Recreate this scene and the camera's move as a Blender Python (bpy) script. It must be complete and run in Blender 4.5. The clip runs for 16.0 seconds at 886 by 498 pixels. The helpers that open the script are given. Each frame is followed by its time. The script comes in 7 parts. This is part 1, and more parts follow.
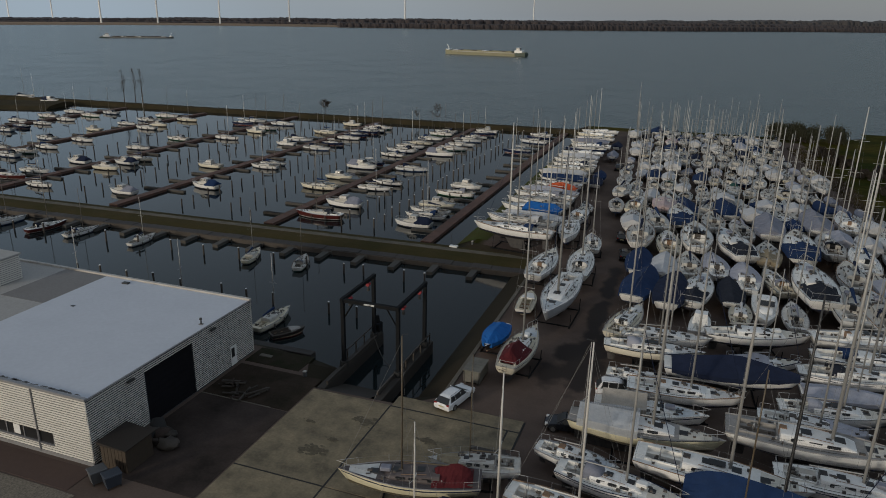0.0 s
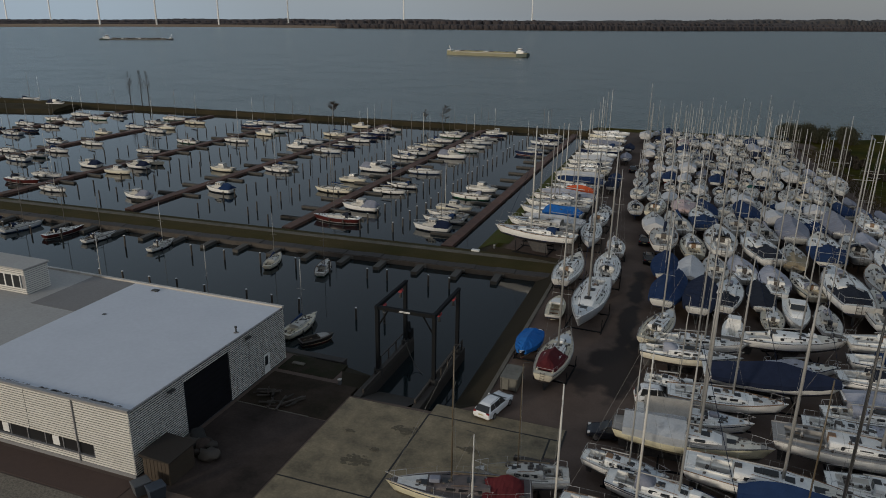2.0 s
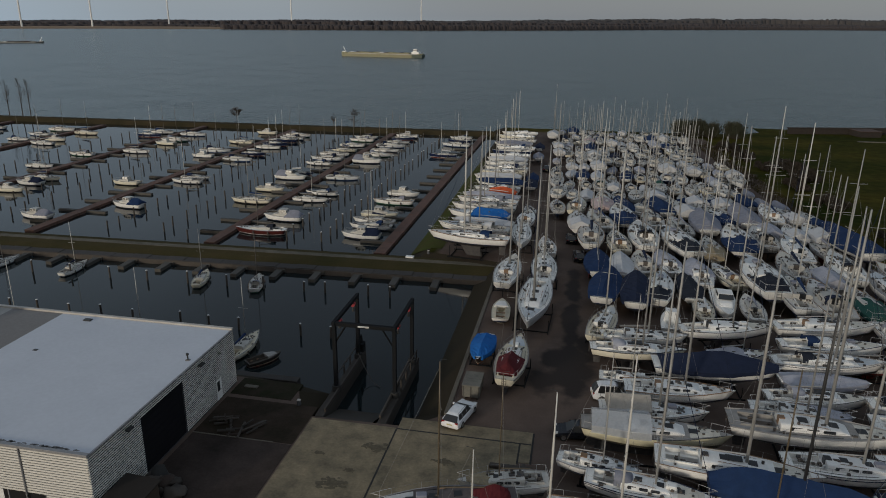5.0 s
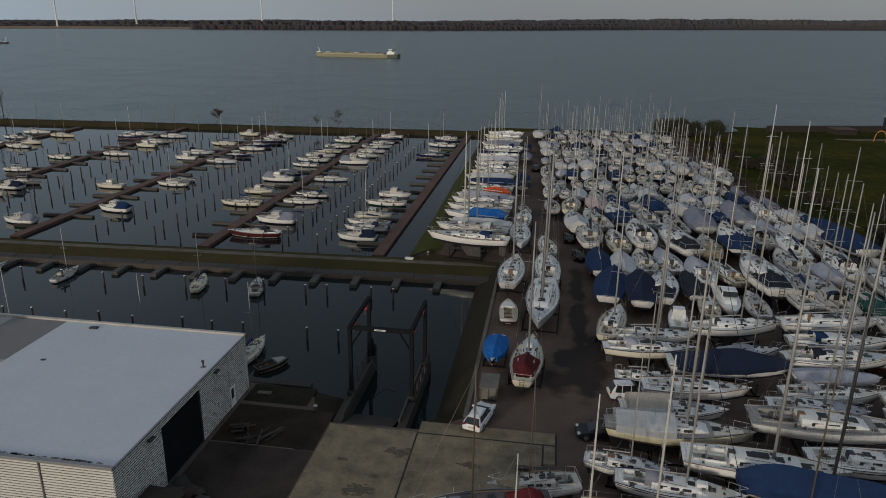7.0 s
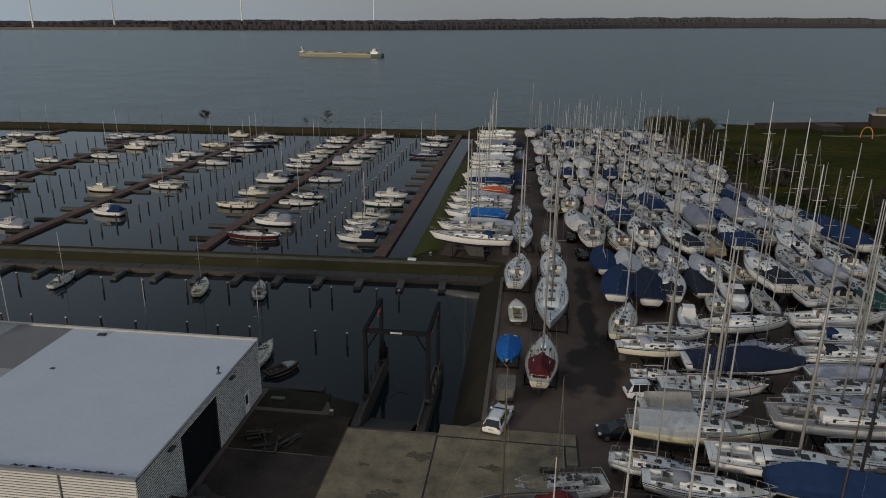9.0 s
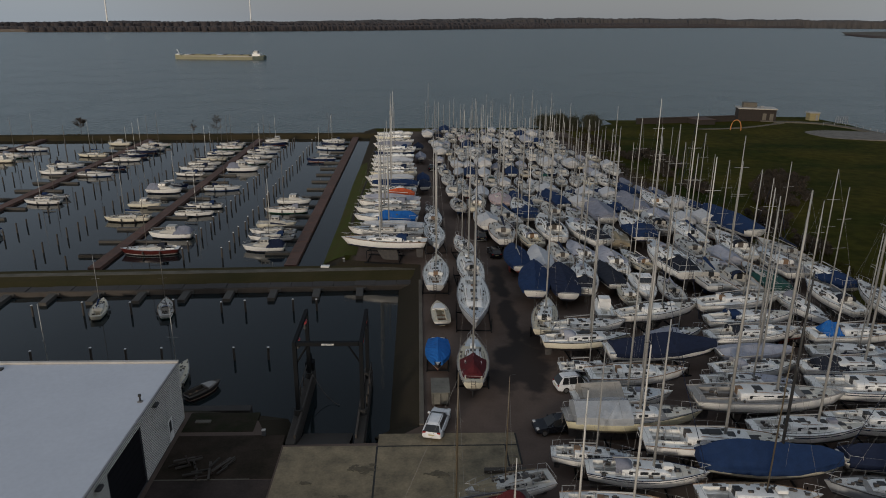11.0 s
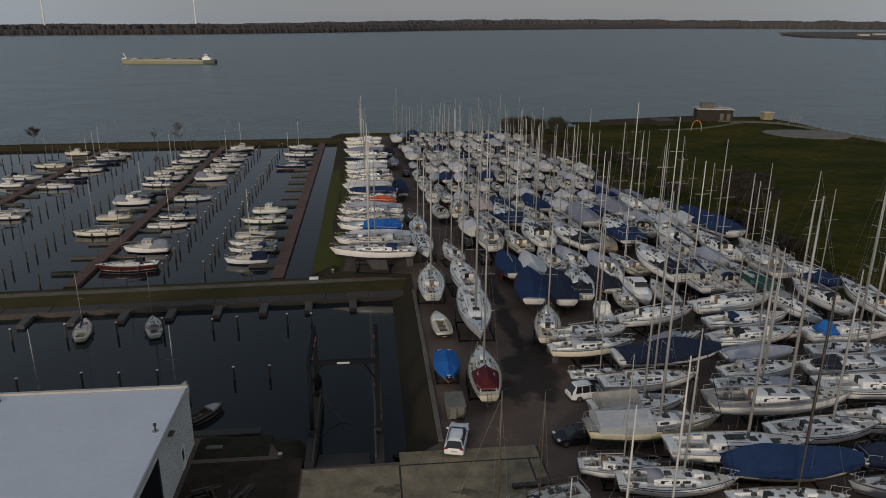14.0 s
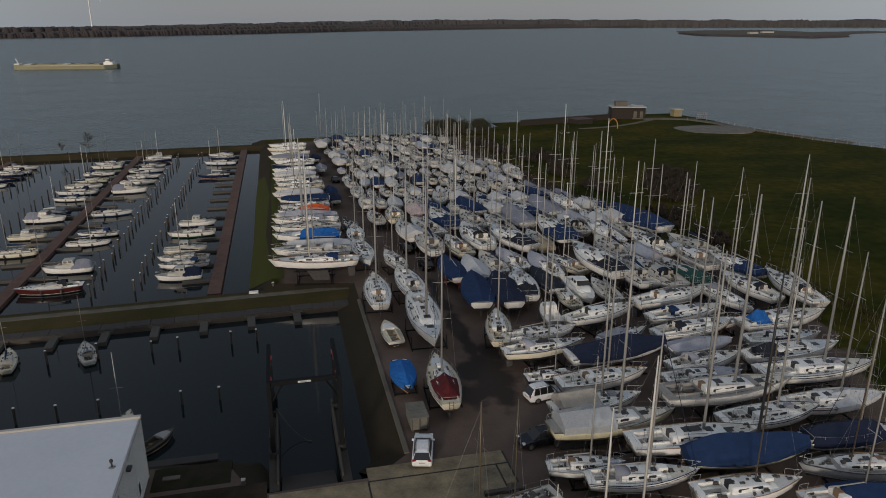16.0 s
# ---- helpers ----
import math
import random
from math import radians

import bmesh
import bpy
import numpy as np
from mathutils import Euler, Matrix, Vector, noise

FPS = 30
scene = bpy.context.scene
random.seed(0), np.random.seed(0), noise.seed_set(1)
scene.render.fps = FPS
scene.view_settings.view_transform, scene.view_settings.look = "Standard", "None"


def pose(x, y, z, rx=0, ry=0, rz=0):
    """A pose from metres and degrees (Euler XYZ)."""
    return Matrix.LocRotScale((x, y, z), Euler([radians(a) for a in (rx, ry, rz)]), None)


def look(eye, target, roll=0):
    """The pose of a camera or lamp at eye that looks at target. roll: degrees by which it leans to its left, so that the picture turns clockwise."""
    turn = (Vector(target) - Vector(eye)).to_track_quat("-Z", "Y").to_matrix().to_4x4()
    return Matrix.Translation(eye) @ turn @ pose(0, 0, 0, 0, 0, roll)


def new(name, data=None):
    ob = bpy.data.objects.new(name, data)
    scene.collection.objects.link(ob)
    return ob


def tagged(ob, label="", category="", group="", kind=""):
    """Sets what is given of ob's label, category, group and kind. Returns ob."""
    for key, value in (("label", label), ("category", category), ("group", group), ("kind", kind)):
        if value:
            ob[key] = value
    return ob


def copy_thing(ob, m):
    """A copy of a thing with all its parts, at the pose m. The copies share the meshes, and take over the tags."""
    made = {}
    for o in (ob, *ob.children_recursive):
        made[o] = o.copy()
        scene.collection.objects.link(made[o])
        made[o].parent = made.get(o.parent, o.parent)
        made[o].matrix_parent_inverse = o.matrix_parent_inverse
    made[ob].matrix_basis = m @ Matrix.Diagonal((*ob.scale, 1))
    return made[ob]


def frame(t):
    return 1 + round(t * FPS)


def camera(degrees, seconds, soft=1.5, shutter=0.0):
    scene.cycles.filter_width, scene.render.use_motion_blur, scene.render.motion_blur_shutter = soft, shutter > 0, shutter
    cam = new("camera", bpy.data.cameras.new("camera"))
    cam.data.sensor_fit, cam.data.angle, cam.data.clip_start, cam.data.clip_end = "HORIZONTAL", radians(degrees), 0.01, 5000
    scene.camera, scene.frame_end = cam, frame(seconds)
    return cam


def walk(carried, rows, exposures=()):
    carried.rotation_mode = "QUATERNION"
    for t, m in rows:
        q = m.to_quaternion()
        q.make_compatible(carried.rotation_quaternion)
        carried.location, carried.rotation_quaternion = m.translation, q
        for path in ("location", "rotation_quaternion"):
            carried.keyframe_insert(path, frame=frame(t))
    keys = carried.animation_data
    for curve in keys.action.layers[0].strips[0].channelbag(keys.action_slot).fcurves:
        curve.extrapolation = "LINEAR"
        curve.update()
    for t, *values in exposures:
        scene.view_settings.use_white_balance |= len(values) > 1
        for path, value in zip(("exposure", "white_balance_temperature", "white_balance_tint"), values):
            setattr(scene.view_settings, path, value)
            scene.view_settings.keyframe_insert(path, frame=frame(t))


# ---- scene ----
cam = camera(64.5, 16.0, soft=0.95)
PATH = [
    (0, (14.223, 0.409, 34.561), (13.585, 2.195, 33.926), 1.1),
    (0.5, (13.251, 0.256, 34.531), (12.616, 2.044, 33.897), 1.1),
    (1, (12.251, 0.202, 34.621), (11.617, 1.99, 33.987), 1.1),
    (1.5, (11.482, -0.198, 34.853), (10.848, 1.59, 34.218), 1.1),
    (2, (10.5, -0.116, 34.865), (9.866, 1.672, 34.231), 0.9),
    (2.5, (9.49, -0.224, 35.03), (8.86, 1.566, 34.397), 1.0),
    (3, (8.657, -0.496, 35.258), (8.039, 1.297, 34.624), 1.0),
    (3.5, (7.958, -0.811, 35.461), (7.375, 0.994, 34.827), 0.9),
    (4, (6.966, -0.953, 35.569), (6.448, 0.872, 34.937), 0.9),
    (4.5, (5.967, -1.018, 35.618), (5.529, 0.829, 34.988), 0.8),
    (5, (5.065, -1.079, 35.705), (4.707, 0.785, 35.075), 0.8),
    (5.2, (4.396, -0.946, 35.425), (4.068, 0.925, 34.799), 0.7),
    (7.5, (0.23, -1.257, 35.627), (-0.052, 0.62, 34.997), 0.8),
    (8, (-0.618, -1.244, 35.59), (-0.901, 0.633, 34.959), 0.7),
    (8.5, (-1.541, -1.102, 35.477), (-1.822, 0.775, 34.847), 0.7),
    (9, (-2.264, -0.955, 35.495), (-2.499, 0.929, 34.865), 0.6),
    (9.5, (-3.258, -0.769, 35.469), (-3.379, 1.126, 34.841), 0.6),
    (10, (-4.282, -0.496, 35.36), (-4.319, 1.403, 34.734), 0.6),
    (10.2, (-4.528, -0.477, 35.417), (-4.538, 1.423, 34.791), 0.6),
    (12.5, (-8.696, 0.386, 35.685), (-8.546, 2.28, 35.063), 0.5),
    (13, (-9.585, 0.691, 35.824), (-9.418, 2.585, 35.203), 0.5),
    (13.5, (-10.384, 0.988, 36.075), (-10.199, 2.88, 35.453), 0.4),
    (14, (-11.265, 1.284, 36.226), (-11.06, 3.174, 35.606), 0.4),
    (14.5, (-12.123, 1.583, 36.338), (-11.872, 3.469, 35.721), 0.4),
    (15, (-12.975, 1.909, 36.528), (-12.666, 3.786, 35.911), 0.3),
    (15.5, (-13.827, 2.155, 36.692), (-13.449, 4.02, 36.077), 0.4),
    (16, (-14.607, 2.37, 36.958), (-14.175, 4.222, 36.34), 0.1),
]
walk(cam, [(t, look(eye, target, roll)) for t, eye, target, roll in PATH], [(0, 0.0, 6200, 10), (5, 0.0, 6200, 10), (9, 0.02, 6260, 11.5), (12.5, 0.05, 6320, 13), (16, 0.09, 6350, 13.5)])

# ---- world, sun ----
WATER = -1.5
world = bpy.data.worlds.new("overcast_sky")
scene.world = world
world.use_nodes = True
wn, wl = world.node_tree.nodes, world.node_tree.links
wn.clear()
w_out = wn.new("ShaderNodeOutputWorld")
w_bg = wn.new("ShaderNodeBackground")
w_sky = wn.new("ShaderNodeTexSky")
w_sky.sky_type = "NISHITA"
w_sky.sun_disc = False
w_sky.sun_elevation = radians(9)
w_sky.sun_rotation = radians(208)
w_sky.dust_density = 0.6
# an even overcast, darker cloud to the north, thinner and bluer cloud to either side
w_tc = wn.new("ShaderNodeTexCoord")
w_dot = wn.new("ShaderNodeVectorMath")
w_dot.operation = "DOT_PRODUCT"
w_dot.inputs[1].default_value = (0.15, 0.853, 0.5)
wl.new(w_tc.outputs["Generated"], w_dot.inputs[0])
w_half = wn.new("ShaderNodeMath")
w_half.operation = "MULTIPLY_ADD"
w_half.inputs[1].default_value, w_half.inputs[2].default_value = 0.5, 0.5
wl.new(w_dot.outputs["Value"], w_half.inputs[0])
w_ramp = wn.new("ShaderNodeValToRGB")
w_ramp.color_ramp.interpolation = "EASE"
for k, (at_, colour) in enumerate(((0.0, (0.88, 0.80, 0.70)), (0.45, (0.79, 0.78, 0.765)), (0.60, (0.80, 0.88, 0.95)), (0.73, (0.76, 0.94, 1.10)), (0.85, (0.61, 0.71, 0.80)), (0.935, (0.43, 0.48, 0.54)), (1.0, (0.25, 0.28, 0.32)))):
    stop = w_ramp.color_ramp.elements[k] if k < 2 else w_ramp.color_ramp.elements.new(at_)
    stop.position, stop.color = at_, (*colour, 1)
wl.new(w_half.outputs[0], w_ramp.inputs[0])
w_grey = wn.new("ShaderNodeVectorMath")
w_grey.operation = "SCALE"
w_grey.inputs[3].default_value = 6.6
wl.new(w_ramp.outputs[0], w_grey.inputs[0])
w_mix = wn.new("ShaderNodeMix")
w_mix.data_type = "RGBA"
w_mix.inputs[0].default_value = 0.84
wl.new(w_grey.outputs[0], w_mix.inputs[7])
wl.new(w_sky.outputs[0], w_mix.inputs[6])
wl.new(w_mix.outputs[2], w_bg.inputs[0])
w_bg.inputs[1].default_value = 0.070
wl.new(w_bg.outputs[0], w_out.inputs[0])
sun_data = bpy.data.lights.new("sun", "SUN")
sun_data.energy, sun_data.angle, sun_data.color = 1.7, radians(7), (1.0, 0.87, 0.68)
sun = new("sun", sun_data)
sun.matrix_world = look((0, 0, 60), (math.sin(radians(28)) * 40, math.cos(radians(28)) * 40, 60 - 40 * math.tan(radians(9))))


# ---- materials ----
def material(name, base, rough=0.6, metal=0.0, second=None, scale=3.0, amount=0.35, fine=40.0, bump=0.15, spec=0.5, object_tint=0.0, grain=0.18):
    """Two scales of noise over a base colour, with a little relief."""
    m = bpy.data.materials.new(name)
    m.use_nodes = True
    nt = m.node_tree
    n, l = nt.nodes, nt.links
    b = n["Principled BSDF"]
    b.inputs["Roughness"].default_value = rough
    b.inputs["Metallic"].default_value = metal
    b.inputs["Specular IOR Level"].default_value = spec
    second = second or tuple(c * 0.6 for c in base)
    tc = n.new("ShaderNodeTexCoord")
    big = n.new("ShaderNodeTexNoise")
    big.inputs["Scale"].default_value = scale
    big.inputs["Detail"].default_value = 6
    big.inputs["Roughness"].default_value = 0.65
    small = n.new("ShaderNodeTexNoise")
    small.inputs["Scale"].default_value = fine
    small.inputs["Detail"].default_value = 3
    l.new(tc.outputs["Object"], big.inputs["Vector"])
    l.new(tc.outputs["Object"], small.inputs["Vector"])
    ramp = n.new("ShaderNodeMapRange")
    ramp.inputs[1].default_value, ramp.inputs[2].default_value = 0.35, 0.7
    ramp.inputs[3].default_value, ramp.inputs[4].default_value = 0.0, amount
    l.new(big.outputs[0], ramp.inputs[0])
    mix = n.new("ShaderNodeMix")
    mix.data_type = "RGBA"
    mix.inputs[6].default_value, mix.inputs[7].default_value = (*base, 1), (*second, 1)
    l.new(ramp.outputs[0], mix.inputs[0])
    speck = n.new("ShaderNodeMapRange")
    speck.inputs[3].default_value, speck.inputs[4].default_value = 1 - grain, 1 + grain
    l.new(small.outputs[0], speck.inputs[0])
    mul = n.new("ShaderNodeMix")
    mul.data_type, mul.blend_type = "RGBA", "MULTIPLY"
    mul.inputs[0].default_value = 1.0
    l.new(mix.outputs[2], mul.inputs[6])
    l.new(speck.outputs[0], mul.inputs[7])
    last = mul.outputs[2]
    if object_tint:
        info = n.new("ShaderNodeObjectInfo")
        tint = n.new("ShaderNodeMapRange")
        tint.inputs[3].default_value, tint.inputs[4].default_value = 1 - object_tint, 1.0
        l.new(info.outputs["Random"], tint.inputs[0])
        mul2 = n.new("ShaderNodeMix")
        mul2.data_type, mul2.blend_type = "RGBA", "MULTIPLY"
        mul2.inputs[0].default_value = 1.0
        l.new(last, mul2.inputs[6])
        l.new(tint.outputs[0], mul2.inputs[7])
        last = mul2.outputs[2]
    l.new(last, b.inputs["Base Color"])
    if bump:
        bp = n.new("ShaderNodeBump")
        bp.inputs["Strength"].default_value = bump
        bp.inputs["Distance"].default_value = 0.03
        l.new(small.outputs[0], bp.inputs["Height"])
        l.new(bp.outputs[0], b.inputs["Normal"])
    return m


def hull_paint(name, top, stripe, bottom, line=0.16, width=0.09):
    """Gloss topsides, a boot stripe above the waterline, antifouling below it."""
    m = material(name, top, 0.28, scale=0.9, amount=0.35, second=tuple(c * 0.72 for c in top), fine=12, bump=0.0, object_tint=0.10)
    n, l = m.node_tree.nodes, m.node_tree.links
    b = n["Principled BSDF"]
    src = b.inputs["Base Color"].links[0].from_socket
    tc = n.new("ShaderNodeTexCoord")
    sep = n.new("ShaderNodeSeparateXYZ")
    l.new(tc.outputs["Object"], sep.inputs[0])
    for level, colour in ((line + width, stripe), (line, bottom)):
        under = n.new("ShaderNodeMath")
        under.operation = "LESS_THAN"
        under.inputs[1].default_value = level
        l.new(sep.outputs[2], under.inputs[0])
        mx = n.new("ShaderNodeMix")
        mx.data_type = "RGBA"
        mx.inputs[7].default_value = (*colour, 1)
        l.new(under.outputs[0], mx.inputs[0])
        l.new(src, mx.inputs[6])
        src = mx.outputs[2]
    l.new(src, b.inputs["Base Color"])
    return m


WHITE, CREAM = (0.84, 0.835, 0.82), (0.76, 0.72, 0.60)
NAVY, BLACKISH, REDBROWN = (0.012, 0.022, 0.07), (0.012, 0.012, 0.014), (0.20, 0.035, 0.025)
HULLS = {
    "white": hull_paint("hull_white", WHITE, (0.02, 0.03, 0.10), (0.03, 0.03, 0.035)),
    "white_red": hull_paint("hull_white_red", WHITE, (0.35, 0.03, 0.03), REDBROWN),
    "white_blue": hull_paint("hull_white_blue", (0.70, 0.72, 0.74), (0.03, 0.07, 0.22), (0.02, 0.04, 0.10)),
    "cream": hull_paint("hull_cream", CREAM, (0.05, 0.035, 0.03), (0.03, 0.03, 0.035)),
    "grey": hull_paint("hull_grey", (0.36, 0.38, 0.41), (0.75, 0.75, 0.75), (0.05, 0.05, 0.06)),
    "navy": hull_paint("hull_navy", NAVY, (0.7, 0.7, 0.7), REDBROWN),
    "dark": hull_paint("hull_dark", (0.03, 0.022, 0.02), (0.6, 0.55, 0.4), REDBROWN),
    "red": hull_paint("hull_red", (0.075, 0.016, 0.014), (0.6, 0.6, 0.6), (0.03, 0.03, 0.03)),
    "cream_brown": hull_paint("hull_cream_brown", (0.62, 0.58, 0.42), (0.10, 0.085, 0.06), (0.16, 0.15, 0.10), 0.10, 0.2),
    "white_green": hull_paint("hull_white_green", WHITE, (0.02, 0.12, 0.07), (0.02, 0.06, 0.04)),
}
M_DECK = material("deck_gelcoat", (0.86, 0.855, 0.83), 0.5, scale=2.2, amount=0.40, second=(0.58, 0.57, 0.52), fine=25, bump=0.05, object_tint=0.15)
M_DECK_CREAM = material("deck_cream", (0.58, 0.53, 0.42), 0.55, scale=1.4, amount=0.5, second=(0.36, 0.33, 0.26), fine=25, bump=0.05)
M_DECK_GREY = material("deck_weathered", (0.30, 0.29, 0.28), 0.7, scale=1.6, amount=0.6, second=(0.17, 0.16, 0.15), fine=25, bump=0.08)
M_DECK_TEAK = material("deck_old_teak", (0.105, 0.088, 0.088), 0.75, scale=2.0, amount=0.6, second=(0.060, 0.050, 0.050), fine=40, bump=0.08)
M_PAD_GREY = material("nonskid_grey", (0.58, 0.58, 0.57), 0.8, scale=2.5, amount=0.5, fine=40)
M_PAD_BEIGE = material("nonskid_beige", (0.62, 0.59, 0.52), 0.8, scale=2.5, amount=0.5, fine=40)
M_PAD_BLUE = material("nonskid_blue", (0.50, 0.54, 0.58), 0.8, scale=2.5, amount=0.5, fine=40)
M_TEAK = material("teak", (0.24, 0.15, 0.09), 0.7, scale=5, amount=0.6, fine=60)
M_CABIN = material("cabin_gelcoat", (0.84, 0.84, 0.83), 0.35, scale=2.0, amount=0.4, second=(0.6, 0.59, 0.56), fine=20, bump=0.03, object_tint=0.12)
M_DECK_WORN = material("deck_worn", (0.66, 0.645, 0.61), 0.6, scale=1.8, amount=0.55, second=(0.36, 0.34, 0.30), fine=25, bump=0.05, object_tint=0.25)
M_CABIN_WORN = material("cabin_worn", (0.56, 0.55, 0.52), 0.5, scale=1.8, amount=0.6, second=(0.40, 0.38, 0.34), fine=20, bump=0.03, object_tint=0.25)
M_DECK_AFLOAT = material("deck_wet", (0.50, 0.49, 0.46), 0.6, scale=1.8, amount=0.7, second=(0.26, 0.245, 0.22), fine=25, bump=0.05, object_tint=0.3)
M_GLASS = material("dark_acrylic", (0.012, 0.013, 0.015), 0.32, scale=2, fine=10, bump=0.0, spec=0.7)
M_ALU = material("mast_aluminium", (0.40, 0.395, 0.38), 0.5, 0.2, scale=1.2, amount=0.4, fine=30, bump=0.02, object_tint=0.3)
M_MASTWHITE = material("mast_white_paint", (0.56, 0.55, 0.52), 0.4, scale=1.2, amount=0.3, fine=30, bump=0.0)
M_MASTWOOD = material("mast_varnished_wood", (0.105, 0.082, 0.052), 0.4, scale=2.0, amount=0.5, fine=30, bump=0.02)
M_MASTWORN = material("mast_weathered", (0.15, 0.135, 0.12), 0.6, scale=1.5, amount=0.5, fine=30, bump=0.02)
M_MASTDARK = material("mast_dark", (0.03, 0.03, 0.03), 0.5, scale=2.0, fine=30, bump=0.0)
M_WIRE = material("stainless_wire", (0.20, 0.20, 0.20), 0.6, 0.2, fine=20, bump=0.0)
M_GEAR = material("deck_gear_dark", (0.045, 0.045, 0.05), 0.6, scale=3, amount=0.9, second=(0.16, 0.13, 0.10), object_tint=0.3)
M_STEEL = material("stainless_tube", (0.42, 0.42, 0.42), 0.55, 0.4, fine=20, bump=0.0)
M_KEELS = {"dark": material("antifouling_dark", (0.03, 0.03, 0.035), 0.7, scale=3, amount=0.6, second=(0.10, 0.09, 0.08)),
           "red": material("antifouling_red", (0.24, 0.035, 0.025), 0.7, scale=3, amount=0.5),
           "blue": material("antifouling_blue", (0.02, 0.05, 0.14), 0.7, scale=3, amount=0.5)}


def canvas(name, base, second=None):
    return material(name, base, 0.85, scale=1.2, amount=0.55, second=second or tuple(c * 0.55 for c in base), fine=9, bump=0.5, spec=0.2)


COVERS = {"navy": canvas("tarp_navy", (0.013, 0.020, 0.047)), "blue": canvas("tarp_blue", (0.012, 0.031, 0.090)),
          "bright_blue": canvas("tarp_bright_blue", (0.016, 0.12, 0.40)), "white": canvas("tarp_white", (0.50, 0.51, 0.53), (0.38, 0.38, 0.40)),
          "grey": canvas("tarp_grey", (0.23, 0.24, 0.29)), "dark": canvas("tarp_dark", (0.018, 0.022, 0.034)),
          "wine": canvas("tarp_wine", (0.083, 0.013, 0.017)), "green": canvas("tarp_green", (0.02, 0.075, 0.065)),
          "orange": canvas("tarp_orange", (0.55, 0.10, 0.035)), "khaki": canvas("tarp_khaki", (0.30, 0.25, 0.17)),
          "silver": canvas("tarp_silver", (0.38, 0.39, 0.45)), "beige": canvas("tarp_beige", (0.36, 0.335, 0.30)), "pink": canvas("tarp_faded", (0.50, 0.40, 0.40))}
M_FILM = material("clear_film", (0.50, 0.53, 0.57), 0.22, scale=1.0, amount=0.5, second=(0.45, 0.48, 0.52), fine=6, bump=0.3)
M_FILM.node_tree.nodes["Principled BSDF"].inputs["Alpha"].default_value = 0.6
M_CONCRETE = material("yard_concrete", (0.236, 0.191, 0.122), 0.85, scale=0.42, amount=1.0, second=(0.088, 0.074, 0.049), fine=5, bump=0.25, grain=0.32)
M_RUBBLE = material("pale_rubble", (0.165, 0.152, 0.135), 0.95, scale=0.5, amount=0.9, second=(0.080, 0.074, 0.064), fine=2.5, bump=0.6, grain=0.4)
M_PATH = material("trodden_path", (0.12, 0.105, 0.08), 0.9, scale=0.5, amount=0.9, second=(0.05, 0.045, 0.03), fine=9)
M_CURB = material("old_concrete", (0.125, 0.112, 0.092), 0.9, scale=0.6, amount=0.7, fine=15)
M_APRON = material("dark_apron", (0.056, 0.042, 0.037), 0.85, scale=0.22, amount=1.0, second=(0.017, 0.013, 0.011), fine=5, bump=0.25, spec=0.2, grain=0.3)
M_MUD = material("trodden_mud", (0.040, 0.029, 0.022), 0.95, scale=0.35, amount=1.0, second=(0.016, 0.013, 0.008), fine=6, bump=0.5, spec=0.15, grain=0.35)
M_WETCONC = material("wet_concrete", (0.034, 0.028, 0.023), 0.8, scale=0.6, amount=0.7, fine=12)
M_TIMBER = material("wet_timber", (0.060, 0.050, 0.042), 0.75, scale=1.2, amount=0.6, fine=20, object_tint=0.35)
M_PIERWOOD = material("jetty_deck", (0.145, 0.072, 0.052), 0.8, scale=0.7, amount=0.8, second=(0.055, 0.038, 0.03), fine=14, object_tint=0.3)
M_PIERGREY = material("jetty_grey", (0.085, 0.078, 0.070), 0.85, scale=0.7, amount=0.6, fine=14, object_tint=0.3)
M_WALKWAY = material("damp_concrete_planks", (0.054, 0.048, 0.045), 0.85, scale=0.7, amount=0.7, second=(0.032, 0.028, 0.027), fine=14, object_tint=0.3)
M_POSTCAP = material("post_cap", (0.65, 0.65, 0.65), 0.6)
M_GANTRY = material("gantry_steel", (0.006, 0.008, 0.011), 0.8, 0.0, scale=2, amount=0.5, second=(0.014, 0.012, 0.010), fine=30, spec=0.15)
M_RED = material("red_paint", (0.26, 0.018, 0.028), 0.5, scale=4)
M_CLAD_WARM = material("wall_cladding", (0.64, 0.625, 0.585), 0.45, 0.0, scale=0.35, amount=0.25, fine=6, bump=0.02)
M_ROOF = material("roof_membrane", (0.52, 0.545, 0.60), 0.75, scale=0.22, amount=0.5, second=(0.45, 0.475, 0.53), fine=2.5, bump=0.03, grain=0.08)
M_ROOF_DARK = material("roof_bitumen", (0.19, 0.185, 0.185), 0.9, scale=0.25, amount=0.6, second=(0.17, 0.16, 0.155), fine=4, bump=0.1)
M_ROOF_OLD = material("roof_old_membrane", (0.34, 0.335, 0.325), 0.85, scale=0.25, amount=0.6, second=(0.30, 0.29, 0.28), fine=4, bump=0.1)
M_TRIM = material("grey_trim", (0.25, 0.25, 0.26), 0.5, 0.2, fine=8, bump=0.02)
M_PARAPET = material("parapet_zinc", (0.46, 0.44, 0.41), 0.6, scale=0.8, amount=0.6, second=(0.26, 0.23, 0.2), fine=8, bump=0.05)
M_DIRT = material("wet_dirt", (0.115, 0.098, 0.064), 0.95, scale=3, amount=0.8, second=(0.05, 0.04, 0.03), fine=20, bump=0.5)
# wall backing, dark so that its colour gives the shade between cladding bands
M_GROOVE_SHADE = material("cladding_groove", (0.050, 0.055, 0.066), 0.7, scale=2, fine=8, bump=0.0)
M_SHUTTER = material("roller_shutter", (0.011, 0.011, 0.014), 0.8, spec=0.1, scale=0.5, amount=0.5, fine=6, bump=0.05)
